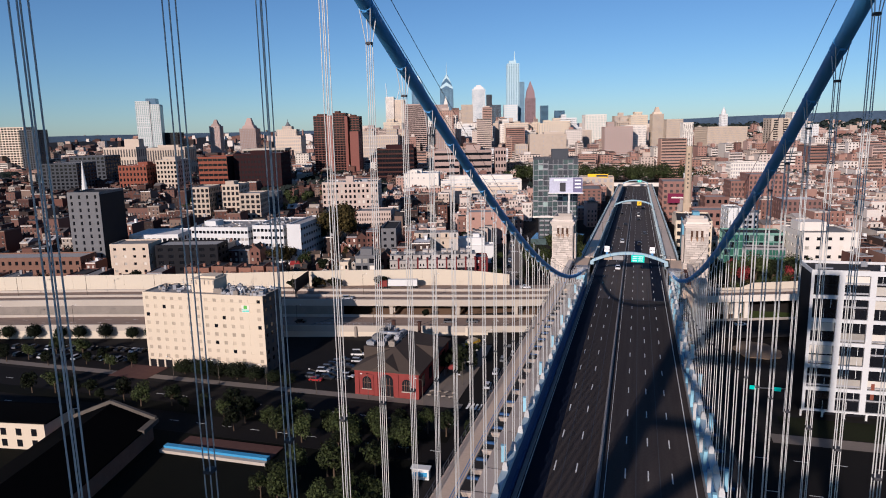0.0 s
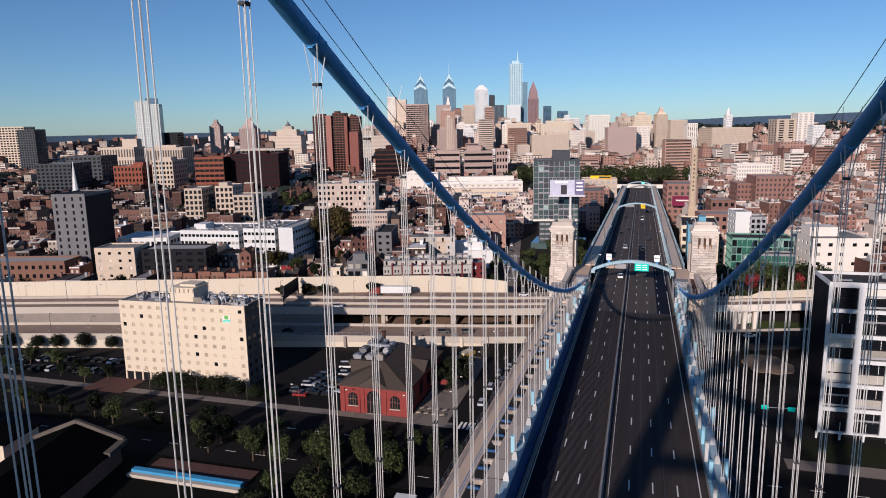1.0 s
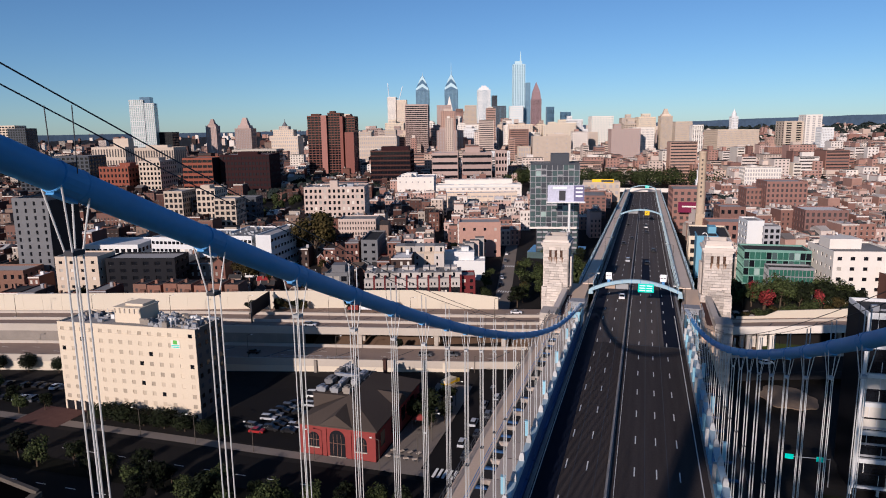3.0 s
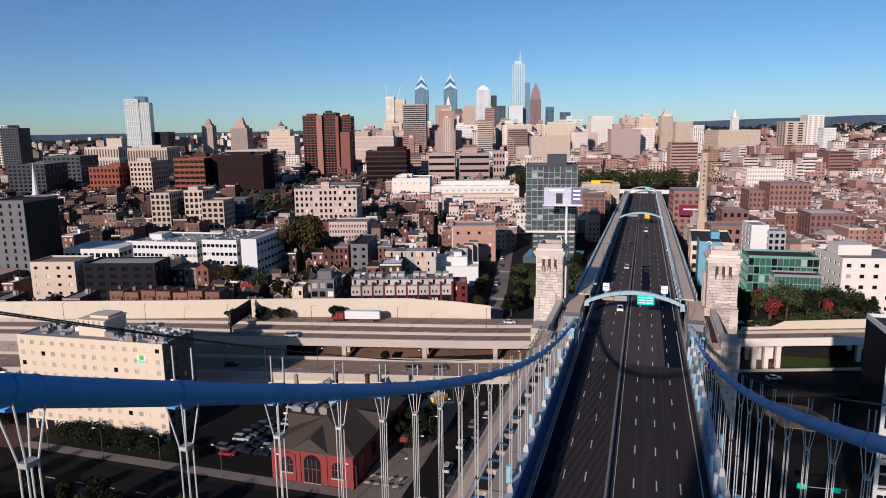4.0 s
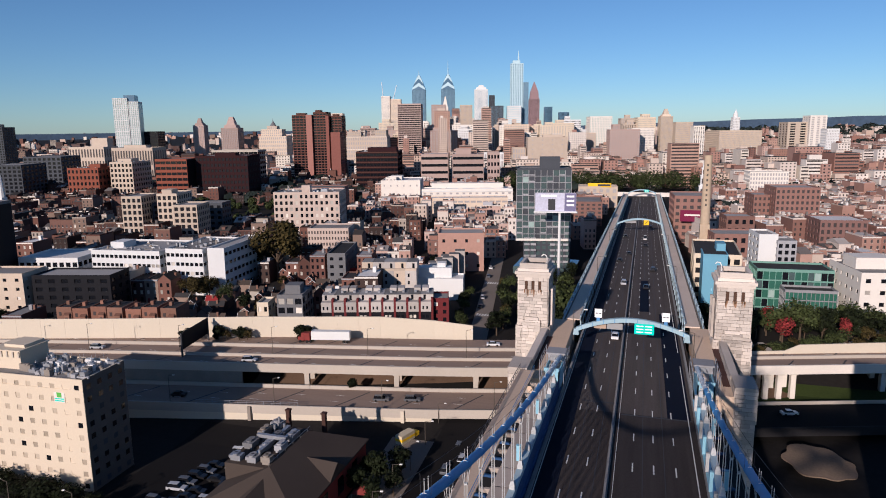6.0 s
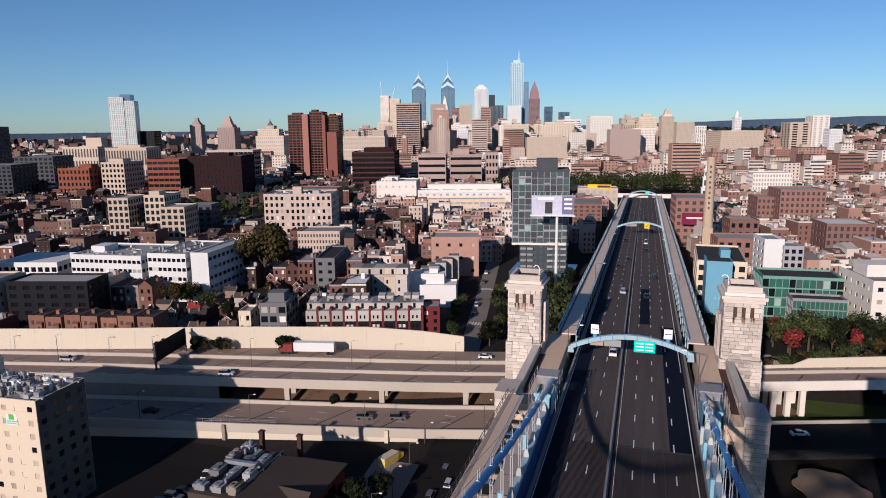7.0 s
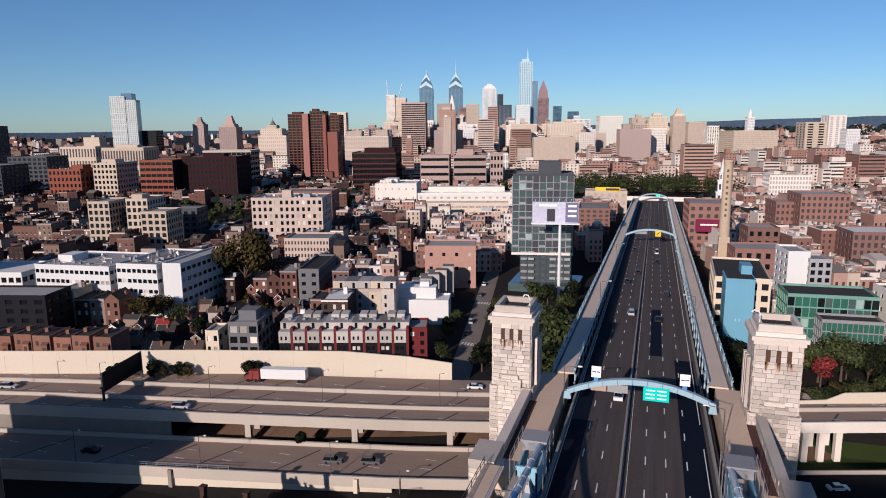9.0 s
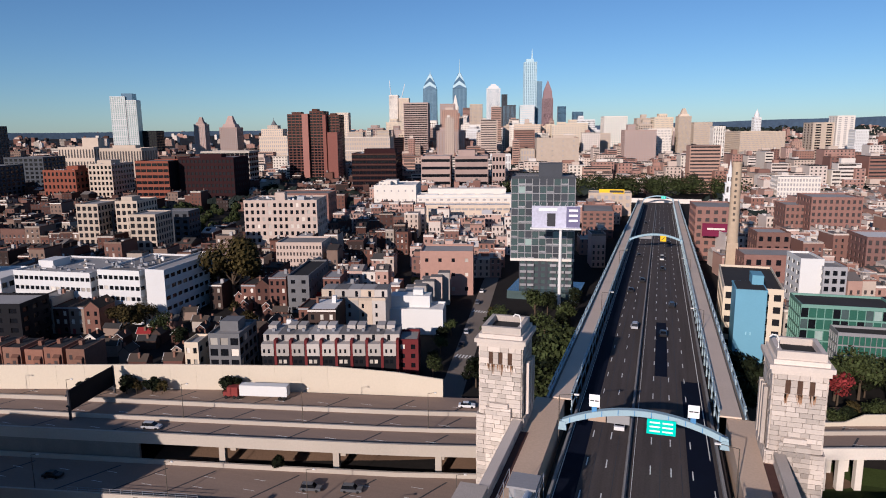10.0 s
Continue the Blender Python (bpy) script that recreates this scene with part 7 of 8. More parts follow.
                                    B(ft, (i + 0.5) * w / n - 0.62, (i + 0.5) * w / n + 0.62, -0.14, 0.1, j * 3.2 + 1.02, j * 3.2 + 1.18)
                                else:
                                    fg.poly([W((i + 0.5) * w / n + e, -0.05, j * 3.2 + q) for e, q in ((-0.5, 1.2), (0.5, 1.2), (0.5, 2.9), (-0.5, 2.9))], [(0, 1, 2, 3)])
            elif rng.random() < 0.25 and not in_named(x, y, 3) and not open_land(x, y):
                TREES_AT.append((x, y))
            if face == 0 and rng.random() < 0.22:
                ty = vv + d + rng.uniform(3, 8)
                tx = cx * cg - ty * sg_, 300 + cx * sg_ + ty * cg
                if not in_named(tx[0], tx[1], 3) and not open_land(tx[0], tx[1]) and -1.22 * y - 60 < x < 0.36 * y + 40:
                    TREES_AT.append(tx)
            u += w + (rng.uniform(3, 9) if rng.random() < 0.06 else 0.02)
    v += 58.0
for _, _, _, proto in KINDS:
    for c in list(proto.children_recursive) + [proto]:
        bpy.data.objects.remove(c)
walls = tagged(fw.ob("distant_row_houses", WALLS_MIX), "blocks of brick and stucco row houses", "houses", kind="stuff")
fr.ob("roofs", ROOF_MIX, walls)
light_walls = tagged(lw.ob("distant_row_houses", LIGHT_MIX), "blocks of dusty pink brick and pale stucco row houses", "houses", kind="stuff")
lr.ob("roofs", LIGHT_ROOFS, light_walls)
fg.ob("windows", DIMGLASS, walls)
ft.ob("trim", TRIM_MIX, walls)

# small gabled cottages in the old lanes behind the sound wall
def cottage(w, d, h, wall, roofing, seed):
    rng = random.Random(seed)
    b = thing("cottage", 0, 0, -500, 0, "small old gabled cottage with a dark pitched roof", "house", "cottages")
    e = w * 0.55
    Geo().poly([(0, 0, 0), (w, 0, 0), (w, d, 0), (0, d, 0), (0, 0, h), (w, 0, h), (w, d, h), (0, d, h), (w / 2, 0, h + e), (w / 2, d, h + e)],
               [(0, 1, 5, 8, 4), (1, 2, 6, 5), (2, 3, 7, 9, 6), (3, 0, 4, 7)]).ob("wall", wall, b)
    g = Geo()
    for x0 in (-0.3, w + 0.3):
        g.hexa([(x0, -0.35, h - 0.2), (w / 2, -0.35, h + e), (w / 2, d + 0.3, h + e), (x0, d + 0.3, h - 0.2), (x0, -0.35, h), (w / 2, -0.35, h + e + 0.2), (w / 2, d + 0.3, h + e + 0.2), (x0, d + 0.3, h)])
    g.ob("roof", roofing, b)
    Geo().box(w * 0.7, w * 0.7 + 0.7, d * 0.5, d * 0.5 + 0.9, h, h + e + 1.0).ob("chimney", BRICKBROWN, b)
    g = Geo()
    for x0 in (-0.32, w + 0.32):
        g.hexa([(x0, -0.42, h - 0.25), (w / 2, -0.42, h + e - 0.05), (w / 2, -0.3, h + e - 0.05), (x0, -0.3, h - 0.25), (x0, -0.42, h + 0.05), (w / 2, -0.42, h + e + 0.25), (w / 2, -0.3, h + e + 0.25), (x0, -0.3, h + 0.05)])
    g.ob("bargeboard", WHITEWALL, b, "white painted bargeboard")
    piece("window", GLASS, b, (w * 0.5, -0.02, h - 0.2), (1.0, 0.12, 1.4))
    return b


LANES = [cottage(4.6, 7.5, 6.2, HOUSE_MIX, SHINGLE, 1), cottage(5.4, 6.5, 7.0, WHITEWALL, ROOFDARK, 2), cottage(4.2, 8.0, 5.6, HOUSE_MIX, ROOFDARK, 3), cottage(5.0, 7.0, 6.6, PALE, SHINGLE, 4), cottage(4.8, 6.2, 6.0, BRICK, mat("red_tin_roof", (0.25, 0.03, 0.03), 0.6, 0.15, 1.0, 0.05), 5)]
rng = random.Random(29)
for r in range(8):
    for c in range(8):
        x = -199 + c * 9.6 + r * 2.2 + rng.uniform(-1.5, 1.5)
        y = 292 + r * 11.5 + c * 2.4 + rng.uniform(-1.5, 1.5)
        if x > -121 or in_named(x, y, 2.5) or y < float(np.interp(x, WX, WY)) + 5 or rng.random() < 0.06:
            continue
        o = copy_thing(LANES[rng.choices(range(5), (4, 0.8, 4, 1.2, 0.6))[0]], pose(x, y, ground_z(y) - 0.4, 0, 0, GRID + rng.choice((0, 0, 90, -90, 180)) + rng.uniform(-6, 6)))
        o.scale = (0.82, 0.82, rng.uniform(0.62, 0.85))
for o in LANES:
    for c in list(o.children_recursive) + [o]:
        bpy.data.objects.remove(c)

# mixed larger buildings all the way out
rng = random.Random(9)
aw, ar, ag, bw, cw = Geo(), Geo(), Geo(), Geo(), Geo()
for k in range(5600):
    y = 880 + 3600 * rng.random() ** 1.45
    x = rng.uniform(-1.25 * y, 0.4 * y)
    if in_named(x, y, 14) or open_land(x, y):
        continue
    if y > (1750 if x < -0.5 * y else 2900) and rng.random() < 0.86:
        continue
    near = y < 2300
    w, d = rng.uniform(8, 34), rng.uniform(8, 28)
    h = rng.choice((9, 11, 13, 16, 20)) * rng.uniform(0.8, 1.3)
    c = math.exp(-((x + 0.26 * y) / (0.16 * y)) ** 2)
    h *= 1 + (4.2 * c * rng.random() ** 2 if y > 1150 else 0.6 * rng.random())
    h *= 1.25 if y > 1300 or x > 0 else 1.0
    zb = ground_z(y) - 0.5
    px, py = x, y
    def W(a, b, z):
        return (px + a * cg - b * sg_, py + a * sg_ + b * cg, zb + z)
    def B(g, a0, a1, b0, b1, z0, z1):
        g.hexa([W(a0, b0, z0), W(a1, b0, z0), W(a1, b1, z0), W(a0, b1, z0), W(a0, b0, z1), W(a1, b0, z1), W(a1, b1, z1), W(a0, b1, z1)])
    east = cw if x > 0.09 * y and rng.random() < 0.6 else bw if x < -0.55 * y and rng.random() < 0.6 else aw
    B(east, 0, w, 0, d, 0, h)
    B(ar, 0.5, w - 0.5, 0.5, d - 0.5, h, h + 0.4)
    if rng.random() < 0.5:
        B(east, w * 0.2, w * rng.uniform(0.4, 0.8), d * 0.3, d * 0.7, h, h + rng.uniform(2, 6))
    if near:
        nf, nc = max(2, round(h / 3.6)), max(2, round(w / 4))
        if rng.random() < 0.5:
            for j in range(nf):
                ag.poly([W(e, -0.1, (j + q) * h / nf) for e, q in ((0.8, 0.35), (w - 0.8, 0.35), (w - 0.8, 0.8), (0.8, 0.8))], [(0, 1, 2, 3)])
        else:
            for j in range(nf):
                for i in range(nc):
                    ag.poly([W((i + e) * w / nc, -0.1, (j + q) * h / nf) for e, q in ((0.3, 0.3), (0.7, 0.3), (0.7, 0.75), (0.3, 0.75))], [(0, 1, 2, 3)])
fb = tagged(aw.ob("distant_city_blocks", FAR_MIX), "distant city blocks of brick, stone and concrete", "buildings", kind="stuff")
ar.ob("roofs", ROOF_MIX, fb)
bw.ob("brick_blocks", WALLS_MIX, fb)
cw.ob("dusty_blocks", LIGHT_MIX, fb)
ag.ob("windows", DIMGLASS, fb)


# ---- trees ----
def tree_kind(h, spread, leaves, leaf, seed, low=0.25, size=0.55, ball=False):
    rng = random.Random(seed)
    t = thing("tree", 0, 0, -500, 0, "broad green street tree", "tree", "trees")
    g = Geo().rod((0, 0, -0.3), (0, 0, h * 0.45), 0.03 * h, 0.018 * h, n=7)
    lobes = []
    for k in range(9):
        a, r = rng.uniform(0, 6.28), spread * rng.uniform(0.25, 0.62)
        z = h * rng.uniform(low + 0.12, 0.86)
        r *= 1.0 - 0.6 * max(0, z / h - 0.55)
        c = Vector((r * math.cos(a), r * math.sin(a), z))
        g.rod((0, 0, h * rng.uniform(0.25, 0.42)), tuple(c), 0.011 * h, 0.004 * h, n=5)
        lobes.append((c, spread * rng.uniform(0.28, 0.46)))
    lobes.append((Vector((0, 0, h * 0.72)), spread * 0.5))
    if ball:
        lobes = [(Vector((0, 0, h - spread * 0.95)), spread), (Vector((0.2, -0.1, h - spread)), spread * 0.86)]
        g = Geo().rod((0, 0, -0.3), (0, 0, h * 0.6), 0.16, 0.1, n=7)
    g.ob("trunk", BARK, t)
    lv = Geo()
    for k in range(leaves):
        c, r = rng.choice(lobes)
        d = Vector((rng.gauss(0, 1), rng.gauss(0, 1), rng.gauss(0, 0.85))).normalized()
        p = c + d * r * rng.uniform(0.55, 1.05)
        n = (d + Vector((rng.uniform(-.7, .7), rng.uniform(-.7, .7), rng.uniform(-.3, .9)))).normalized()
        s = n.cross(Vector((rng.random(), rng.random(), rng.random() + 0.1))).normalized()
        q = n.cross(s)
        e = size * rng.uniform(0.6, 1.3)
        lv.poly([tuple(p - s * e * 0.6), tuple(p + q * e * 0.45), tuple(p + s * e * 0.7), tuple(p - q * e * 0.5)], [(0, 1, 2, 3)])
    lv.ob("crown", leaf, t)
    return t


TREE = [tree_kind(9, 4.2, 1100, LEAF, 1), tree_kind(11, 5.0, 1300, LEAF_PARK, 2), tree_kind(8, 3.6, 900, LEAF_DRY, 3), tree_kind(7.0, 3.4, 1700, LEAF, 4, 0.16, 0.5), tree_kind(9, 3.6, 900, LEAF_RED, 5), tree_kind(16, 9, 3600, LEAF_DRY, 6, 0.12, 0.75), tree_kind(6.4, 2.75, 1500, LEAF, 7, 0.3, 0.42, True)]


def plant(k, x, y, s=1.0, z=None, label="", flat=1.0):
    o = copy_thing(TREE[k], pose(x, y, ground_z(y) if z is None else z, 0, 0, (x * 37 + y * 11) % 360))
    o.scale = (s, s, s * flat * (0.9 + 0.2 * ((x * 7.3) % 1)))
    return tagged(o, label)


rng = random.Random(15)
for k, (x, y) in enumerate(TREES_AT[:150]):
    plant(rng.choices((0, 1, 2, 3), (3, 2, 1, 2))[0], x, y, rng.uniform(0.7, 1.1))
for x, s in ((-150, 1.5), (-143, 1.6), (-136, 1.4), (-129, 1.55), (-122, 1.35), (-115, 1.1), (-109, 1.0)):
    plant(6, x, 190.0, s, 5.6, "dense dark clipped tree before the hotel", 0.68)
for k in range(9):
    plant(6, -268 + k * 10.0 + (0, 1.5, -1)[k % 3], 203 + k * 2.2, (1.12, 0.95, 1.05)[k % 3], 6, "round clipped street tree before a cream wall")
for k in range(14):                                            # dark trees of the car park
    plant(rng.choice((0, 1)), -258 + k * 6.5, 188 + rng.uniform(-3, 9), rng.uniform(0.6, 0.8), 6)
for k in range(24):                                            # median and kerb of the waterfront street
    plant(rng.choice((0, 1, 3)), -190 + k * 7.6 + rng.uniform(-2, 2), 164 + rng.uniform(-2, 2), rng.uniform(0.6, 0.95), 6)
for k in range(44):
    plant(rng.choice((0, 1, 1)), rng.uniform(-84, -50) if k % 3 else rng.uniform(-116, -50), rng.uniform(118, 160) if k % 3 else rng.uniform(150, 160), rng.uniform(0.6, 0.95), 6)
for x, y, s in ((-57, 217, 1.0), (-53, 222, 1.0), (-60, 212, 0.9), (-55, 209, 0.8), (-52, 214, 0.8), (-60, 220, 0.8)):
    plant(0, x, y, s, 6)
for x, y, s in ((-177, 378, 1.75), (-190, 384, 1.2), (-193, 330, 0.85), (-188, 336, 0.7)):
    plant(5, x, y, s, label="big olive-brown autumn tree")
for x, y in ((-160, 322), (-150, 318), (-120, 330), (-147, 345), (-163, 358), (-176, 330), (-199, 345)):
    plant(rng.choice((0, 1, 2)), x, y, 1.05)
for x, dx in ((-134, 0), (-141, 1), (-152, 0), (-112, 2)):
    plant(3, x, float(np.interp(x, WX, WY)) - 3.5, 0.95 + 0.1 * dx, 16.2, "low bushy shrub before the sound wall", 0.85)
    plant(2, x + 3, float(np.interp(x, WX, WY)) - 3, 0.55, 17)
plant(3, -83, hw_y(-83) - 0.5, 0.7, 10)
for k in range(16):
    plant(rng.choice((0, 1)), -38 + rng.uniform(-10, 8), 330 + k * 5.2, rng.uniform(0.8, 1.2))
for k in range(22):
    plant((1, 0, 0, 1, 4, 0, 1, 2, 0, 1, 0)[k % 11], 36 + k * 2.3 + rng.uniform(-1, 1), 338 + (k % 3) * 5 + rng.uniform(-2, 2), rng.uniform(0.95, 1.4), 13.5)
for k in range(26):
    x = 38 + k * 2.6 + rng.uniform(-1, 1)
    plant((3, 2, 3, 1)[k % 4], x, hw_y(x) + 19 + (k % 3) * 3.2, rng.uniform(0.7, 1.05), 13.5, "dull green and brown roadside shrub", 0.8)
plant(4, 50, 333, 1.25, 13.5)
for k in range(5):
    plant((1, 0)[k % 2], -66.0 - 1.5 * k + rng.uniform(-1, 1), 322 + k * 10, rng.uniform(0.6, 0.85))
for k in range(9):
    plant((0, 1, 2)[k % 3], -49 - 1.2 * k + rng.uniform(-2, 4), 318 + k * 8, rng.uniform(0.8, 1.1))
for k in range(10):
    plant(1, 21 + rng.uniform(-2, 3), 322 + k * 3.0, 0.85)
for x, y, k, q in ((-29, 300, 1, 1.7), (-25, 308, 0, 1.8), (-33, 312, 1, 1.6), (-27, 318, 1, 1.9), (-22, 325, 0, 1.6), (-34, 326, 0, 1.5), (-28, 333, 1, 1.7), (-23, 341, 0, 1.6)):
    plant(k, x, y, q, label="tall leafy tree beside the viaduct")
for x, y, q in ((22, 318, 1.5), (26, 322, 1.6), (30, 327, 1.6), (24, 331, 1.7), (34, 331, 1.5)):
    plant(0, x, y, q, label="tall leafy tree beside the viaduct")
# leafy squares farther off
rng = random.Random(61)
sq = Geo()
for k in range(200):
    x, y, R = (rng.uniform(-480, -385), rng.uniform(690, 840), rng.uniform(5.5, 9)) if k >= 150 else (rng.uniform(-150, 80), rng.uniform(798, 880), rng.uniform(8.5, 12)) if k < 95 else (rng.uniform(-420, -250), rng.uniform(520, 650), rng.uniform(3.5, 6))
    zc = ground_z(y) + R * 1.2
    for q in range(190):
        d = Vector((rng.gauss(0, 1), rng.gauss(0, 1), rng.gauss(0, 0.9))).normalized()
        lump = 0.75 + 0.35 * noise.noise(Vector((x, y, 0)) + d * 1.6)
        p = Vector((x, y, zc)) + d * R * lump
        s = d.cross(Vector((rng.random(), rng.random(), 1))).normalized() * rng.uniform(0.5, 1.1)
        t = d.cross(s).normalized() * rng.uniform(0.5, 1.0)
        sq.poly([tuple(p - s), tuple(p - t), tuple(p + s), tuple(p + t)], [(0, 1, 2, 3)])
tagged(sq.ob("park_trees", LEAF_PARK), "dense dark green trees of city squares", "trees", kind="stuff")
# far woods and street trees in clumps
rng = random.Random(44)
wd = Geo()
for k in range(1900):
    y = 650 + 3600 * rng.random() ** 1.3
    x = rng.uniform(-1.25 * y, 0.4 * y) if k < 700 else rng.uniform(0.06 * y, 0.42 * y) if k % 3 == 0 else -y * rng.uniform(0.45, 1.2)
    if in_named(x, y, 4) or abs(x) < 30 and y < 800 or x < -0.4 * y and y > 1500:
        continue
    R = rng.uniform(4, 9) * (1 + y / 2600)
    for q in range(16):
        d = Vector((rng.gauss(0, 1), rng.gauss(0, 1), abs(rng.gauss(0, 0.7))))
        d.normalize()
        p = Vector((x, y, ground_z(y) + R * 0.5)) + Vector((d.x * R * 1.3, d.y * R * 1.3, d.z * R * 0.8))
        s = d.cross(Vector((rng.random(), rng.random(), 1))).normalized() * R * rng.uniform(0.3, 0.55)
        t = d.cross(s).normalized() * R * rng.uniform(0.3, 0.55)
        wd.poly([tuple(p - s), tuple(p - t), tuple(p + s), tuple(p + t)], [(0, 1, 2, 3)])
tagged(wd.ob("distant_trees", LEAFFAR), "distant clumps of street trees and woods", "trees", kind="stuff")
for t in TREE:
    for c in list(t.children_recursive) + [t]:
        bpy.data.objects.remove(c)


# ---- vehicles ----
def car_kind(ln, paint, label, tall=1.45, van=False):
    c = thing("car", 0, 0, -500, 0, label, "car", "cars")
    w = 0.9
    prof = [(-ln / 2, 0.3), (ln / 2, 0.3), (ln / 2, 0.75), (ln / 2 - 0.1, 0.85), (ln * 0.22, 0.95), (-ln / 2 + 0.1, 0.95), (-ln / 2, 0.8)]
    n = len(prof)
    Geo().poly([(x, -w, z) for x, z in prof] + [(x, w, z) for x, z in prof], [tuple(reversed(range(n))), tuple(range(n, 2 * n))] + [(i, (i + 1) % n, n + (i + 1) % n, n + i) for i in range(n)]).ob("body", paint, c)
    top = [(-ln * 0.46 if van else -ln * 0.36, 0.95), (ln * 0.24, 0.95), (ln * 0.1, tall), (-ln * 0.42 if van else -ln * 0.24, tall)]
    Geo().poly([(x, -w * 0.9, z) for x, z in top[:2]] + [(x, -w * 0.74, z) for x, z in top[2:]] + [(x, w * 0.9, z) for x, z in top[:2]] + [(x, w * 0.74, z) for x, z in top[2:]],
               [(3, 2, 1, 0), (4, 5, 6, 7), (0, 1, 5, 4), (1, 2, 6, 5), (2, 3, 7, 6), (3, 0, 4, 7)]).ob("cabin_glass", GLASS, c)
    Geo().box(-ln * 0.4 if van else -ln * 0.23, ln * 0.1, -w * 0.72, w * 0.72, tall - 0.02, tall + 0.05).ob("roof", paint, c)
    for x in (-ln * 0.31, ln * 0.31):
        for y in (-w + 0.08, w - 0.08):
            Geo().rod((x, y - 0.12, 0.33), (x, y + 0.12, 0.33), 0.33, n=12).ob("wheel", RUBBER, c)
    return c


CARS = [car_kind(4.5 + 0.3 * (i % 2), p, n + " car on the asphalt", 1.45 if i % 2 == 0 else 1.7, i % 2 == 1)
        for i, (p, n) in enumerate(zip((*CAR_PAINT, CAR_PAINT[0]), ("glossy black saloon", "silver grey estate", "plain white saloon", "dark grey estate", "dark red saloon", "tall black estate")))]
CARS.append(car_kind(5.6, WHITEWALL, "white delivery van on the asphalt", 2.3, True))


def park(k, x, y, rz, z, label=""):
    return tagged(copy_thing(CARS[k], pose(x, y, z, 0, 0, rz)), label)


for k, x, y, up in ((0, 3.0, 316, 0), (5, 5.6, 352, 0), (0, -7.8, 372, 0), (0, -4.4, 392, 0), (0, 2.8, 420, 0), (6, 2.6, 448, 0), (0, -7.6, 455, 0), (0, 5.8, 505, 0), (0, -4.4, 530, 0), (0, 2.6, 570, 0), (0, -7.7, 600, 0), (1, -4.6, 322, 0), (2, -4.6, 250, 0)):
    park(k, x, y, 90, deck_z(y) + 0.01, "black saloon car driving on the bridge road" if k == 0 else "")
rng = random.Random(8)
for i in range(4):
    for k in range(7):
        if rng.random() < 0.6:
            park(rng.choice((0, 0, 0, 1, 2, 3, 3, 5)), -104 + i * 5.6 + k * 0.6, 197 + k * 3.0, 4 + rng.uniform(-3, 3), 6.06)
park(6, -97.5, 222, 10, 6.06)
park(4, -101.5, 194.5, 5, 6.06)
for k in range(16):
    if rng.random() < 0.8:
        park(rng.choice((0, 1, 2, 3, 0, 5)), -236 + k * 3.6, 200 + 0.5 * k + rng.uniform(-0.5, 0.5), 95, 6.06)
        park(rng.choice((0, 1, 2, 3, 0, 5)), -234 + k * 3.6, 191 + 0.4 * k, 95, 6.06)
for x, o, z in ((-118, 4.5, 17.32), (-176, 14, 17.32), (-46, 25, 17.32), (-62, -9, 11.02), (-71, -9.4, 11.02), (-132, -10, 11.02)):
    park(rng.choice((0, 1, 2, 3, 0, 5)), x, hw_y(x) + o, 12, z)
park(2, 42, 275, 16, 11.02)
for k, y in ((0, 352), (1, 366), (3, 405), (2, 424)):
    park(k, -59.0 - 0.158 * (y - 318), y, 99, ground_z(y) + 0.06)
for k in range(9):
    park(rng.choice((0, 1, 2, 3, 0, 5)), -41 - 1.3 * (k % 2) * 2, 196 + k * 6.5, 92, 6.06)
for k in range(18):
    park(rng.choice((0, 1, 2, 3, 0, 5)), -360 + k * 5.0, 505 + (k % 3) * 7, 10, ground_z(510) + 0.05)
tr = thing("lorry", -103, hw_y(-103) + 26, 17.31, 192, "white box trailer with a red tractor on the highway", "lorry")
Geo().box(-8.5, 5.0, -1.25, 1.25, 1.1, 4.1).ob("trailer", WHITEWALL, tr)
Geo().box(5.6, 8.6, -1.2, 1.2, 0.8, 3.4).box(8.6, 9.8, -1.1, 1.1, 0.8, 2.0).ob("tractor", BRICKRED, tr, "red tractor cab")
Geo().box(8.3, 8.66, -1.0, 1.0, 2.1, 3.1).ob("windscreen", GLASS, tr)
for x in (-7.6, -6.4, 5.4, 6.6, 9.0):
    for y in (-1.1, 1.1):
        Geo().rod((x, y - 0.15, 0.5), (x, y + 0.15, 0.5), 0.5, n=12).ob("wheel", RUBBER, tr)
piece("lettering_bar", BLACKPANEL, tr, (1.5, -1.27, 2.6), (3.4, 0.03, 0.5))
yl = thing("box_lorry", -57.5, 240.5, 6.2, 70, "yellow box lorry parked beside the highway wall", "lorry")
Geo().box(-4.2, 1.2, -1.15, 1.15, 0.9, 3.5).ob("box_body", mat("faded_cream_panel", (0.55, 0.47, 0.33), 0.6, 0.12, 1, 0), yl)
Geo().box(-4.25, 1.25, -1.2, 1.2, 1.9, 2.6).ob("side_stripe", YELLOWSIGN, yl, "yellow side stripe")
Geo().box(1.4, 3.2, -1.05, 1.05, 0.6, 2.5).ob("cab", YELLOWSIGN, yl, "yellow cab")
Geo().box(3.15, 3.25, -0.9, 0.9, 1.5, 2.3).ob("windscreen", GLASS, yl)
for x in (-3, 2.2):
    for y in (-1.0, 1.0):
        Geo().rod((x, y - 0.14, 0.45), (x, y + 0.14, 0.45), 0.45, n=12).ob("wheel", RUBBER, yl)
for t in CARS:
    for c in list(t.children_recursive) + [t]:
        bpy.data.objects.remove(c)

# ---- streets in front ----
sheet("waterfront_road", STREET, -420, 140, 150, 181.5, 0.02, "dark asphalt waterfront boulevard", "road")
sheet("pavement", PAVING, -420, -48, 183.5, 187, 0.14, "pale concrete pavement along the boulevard")
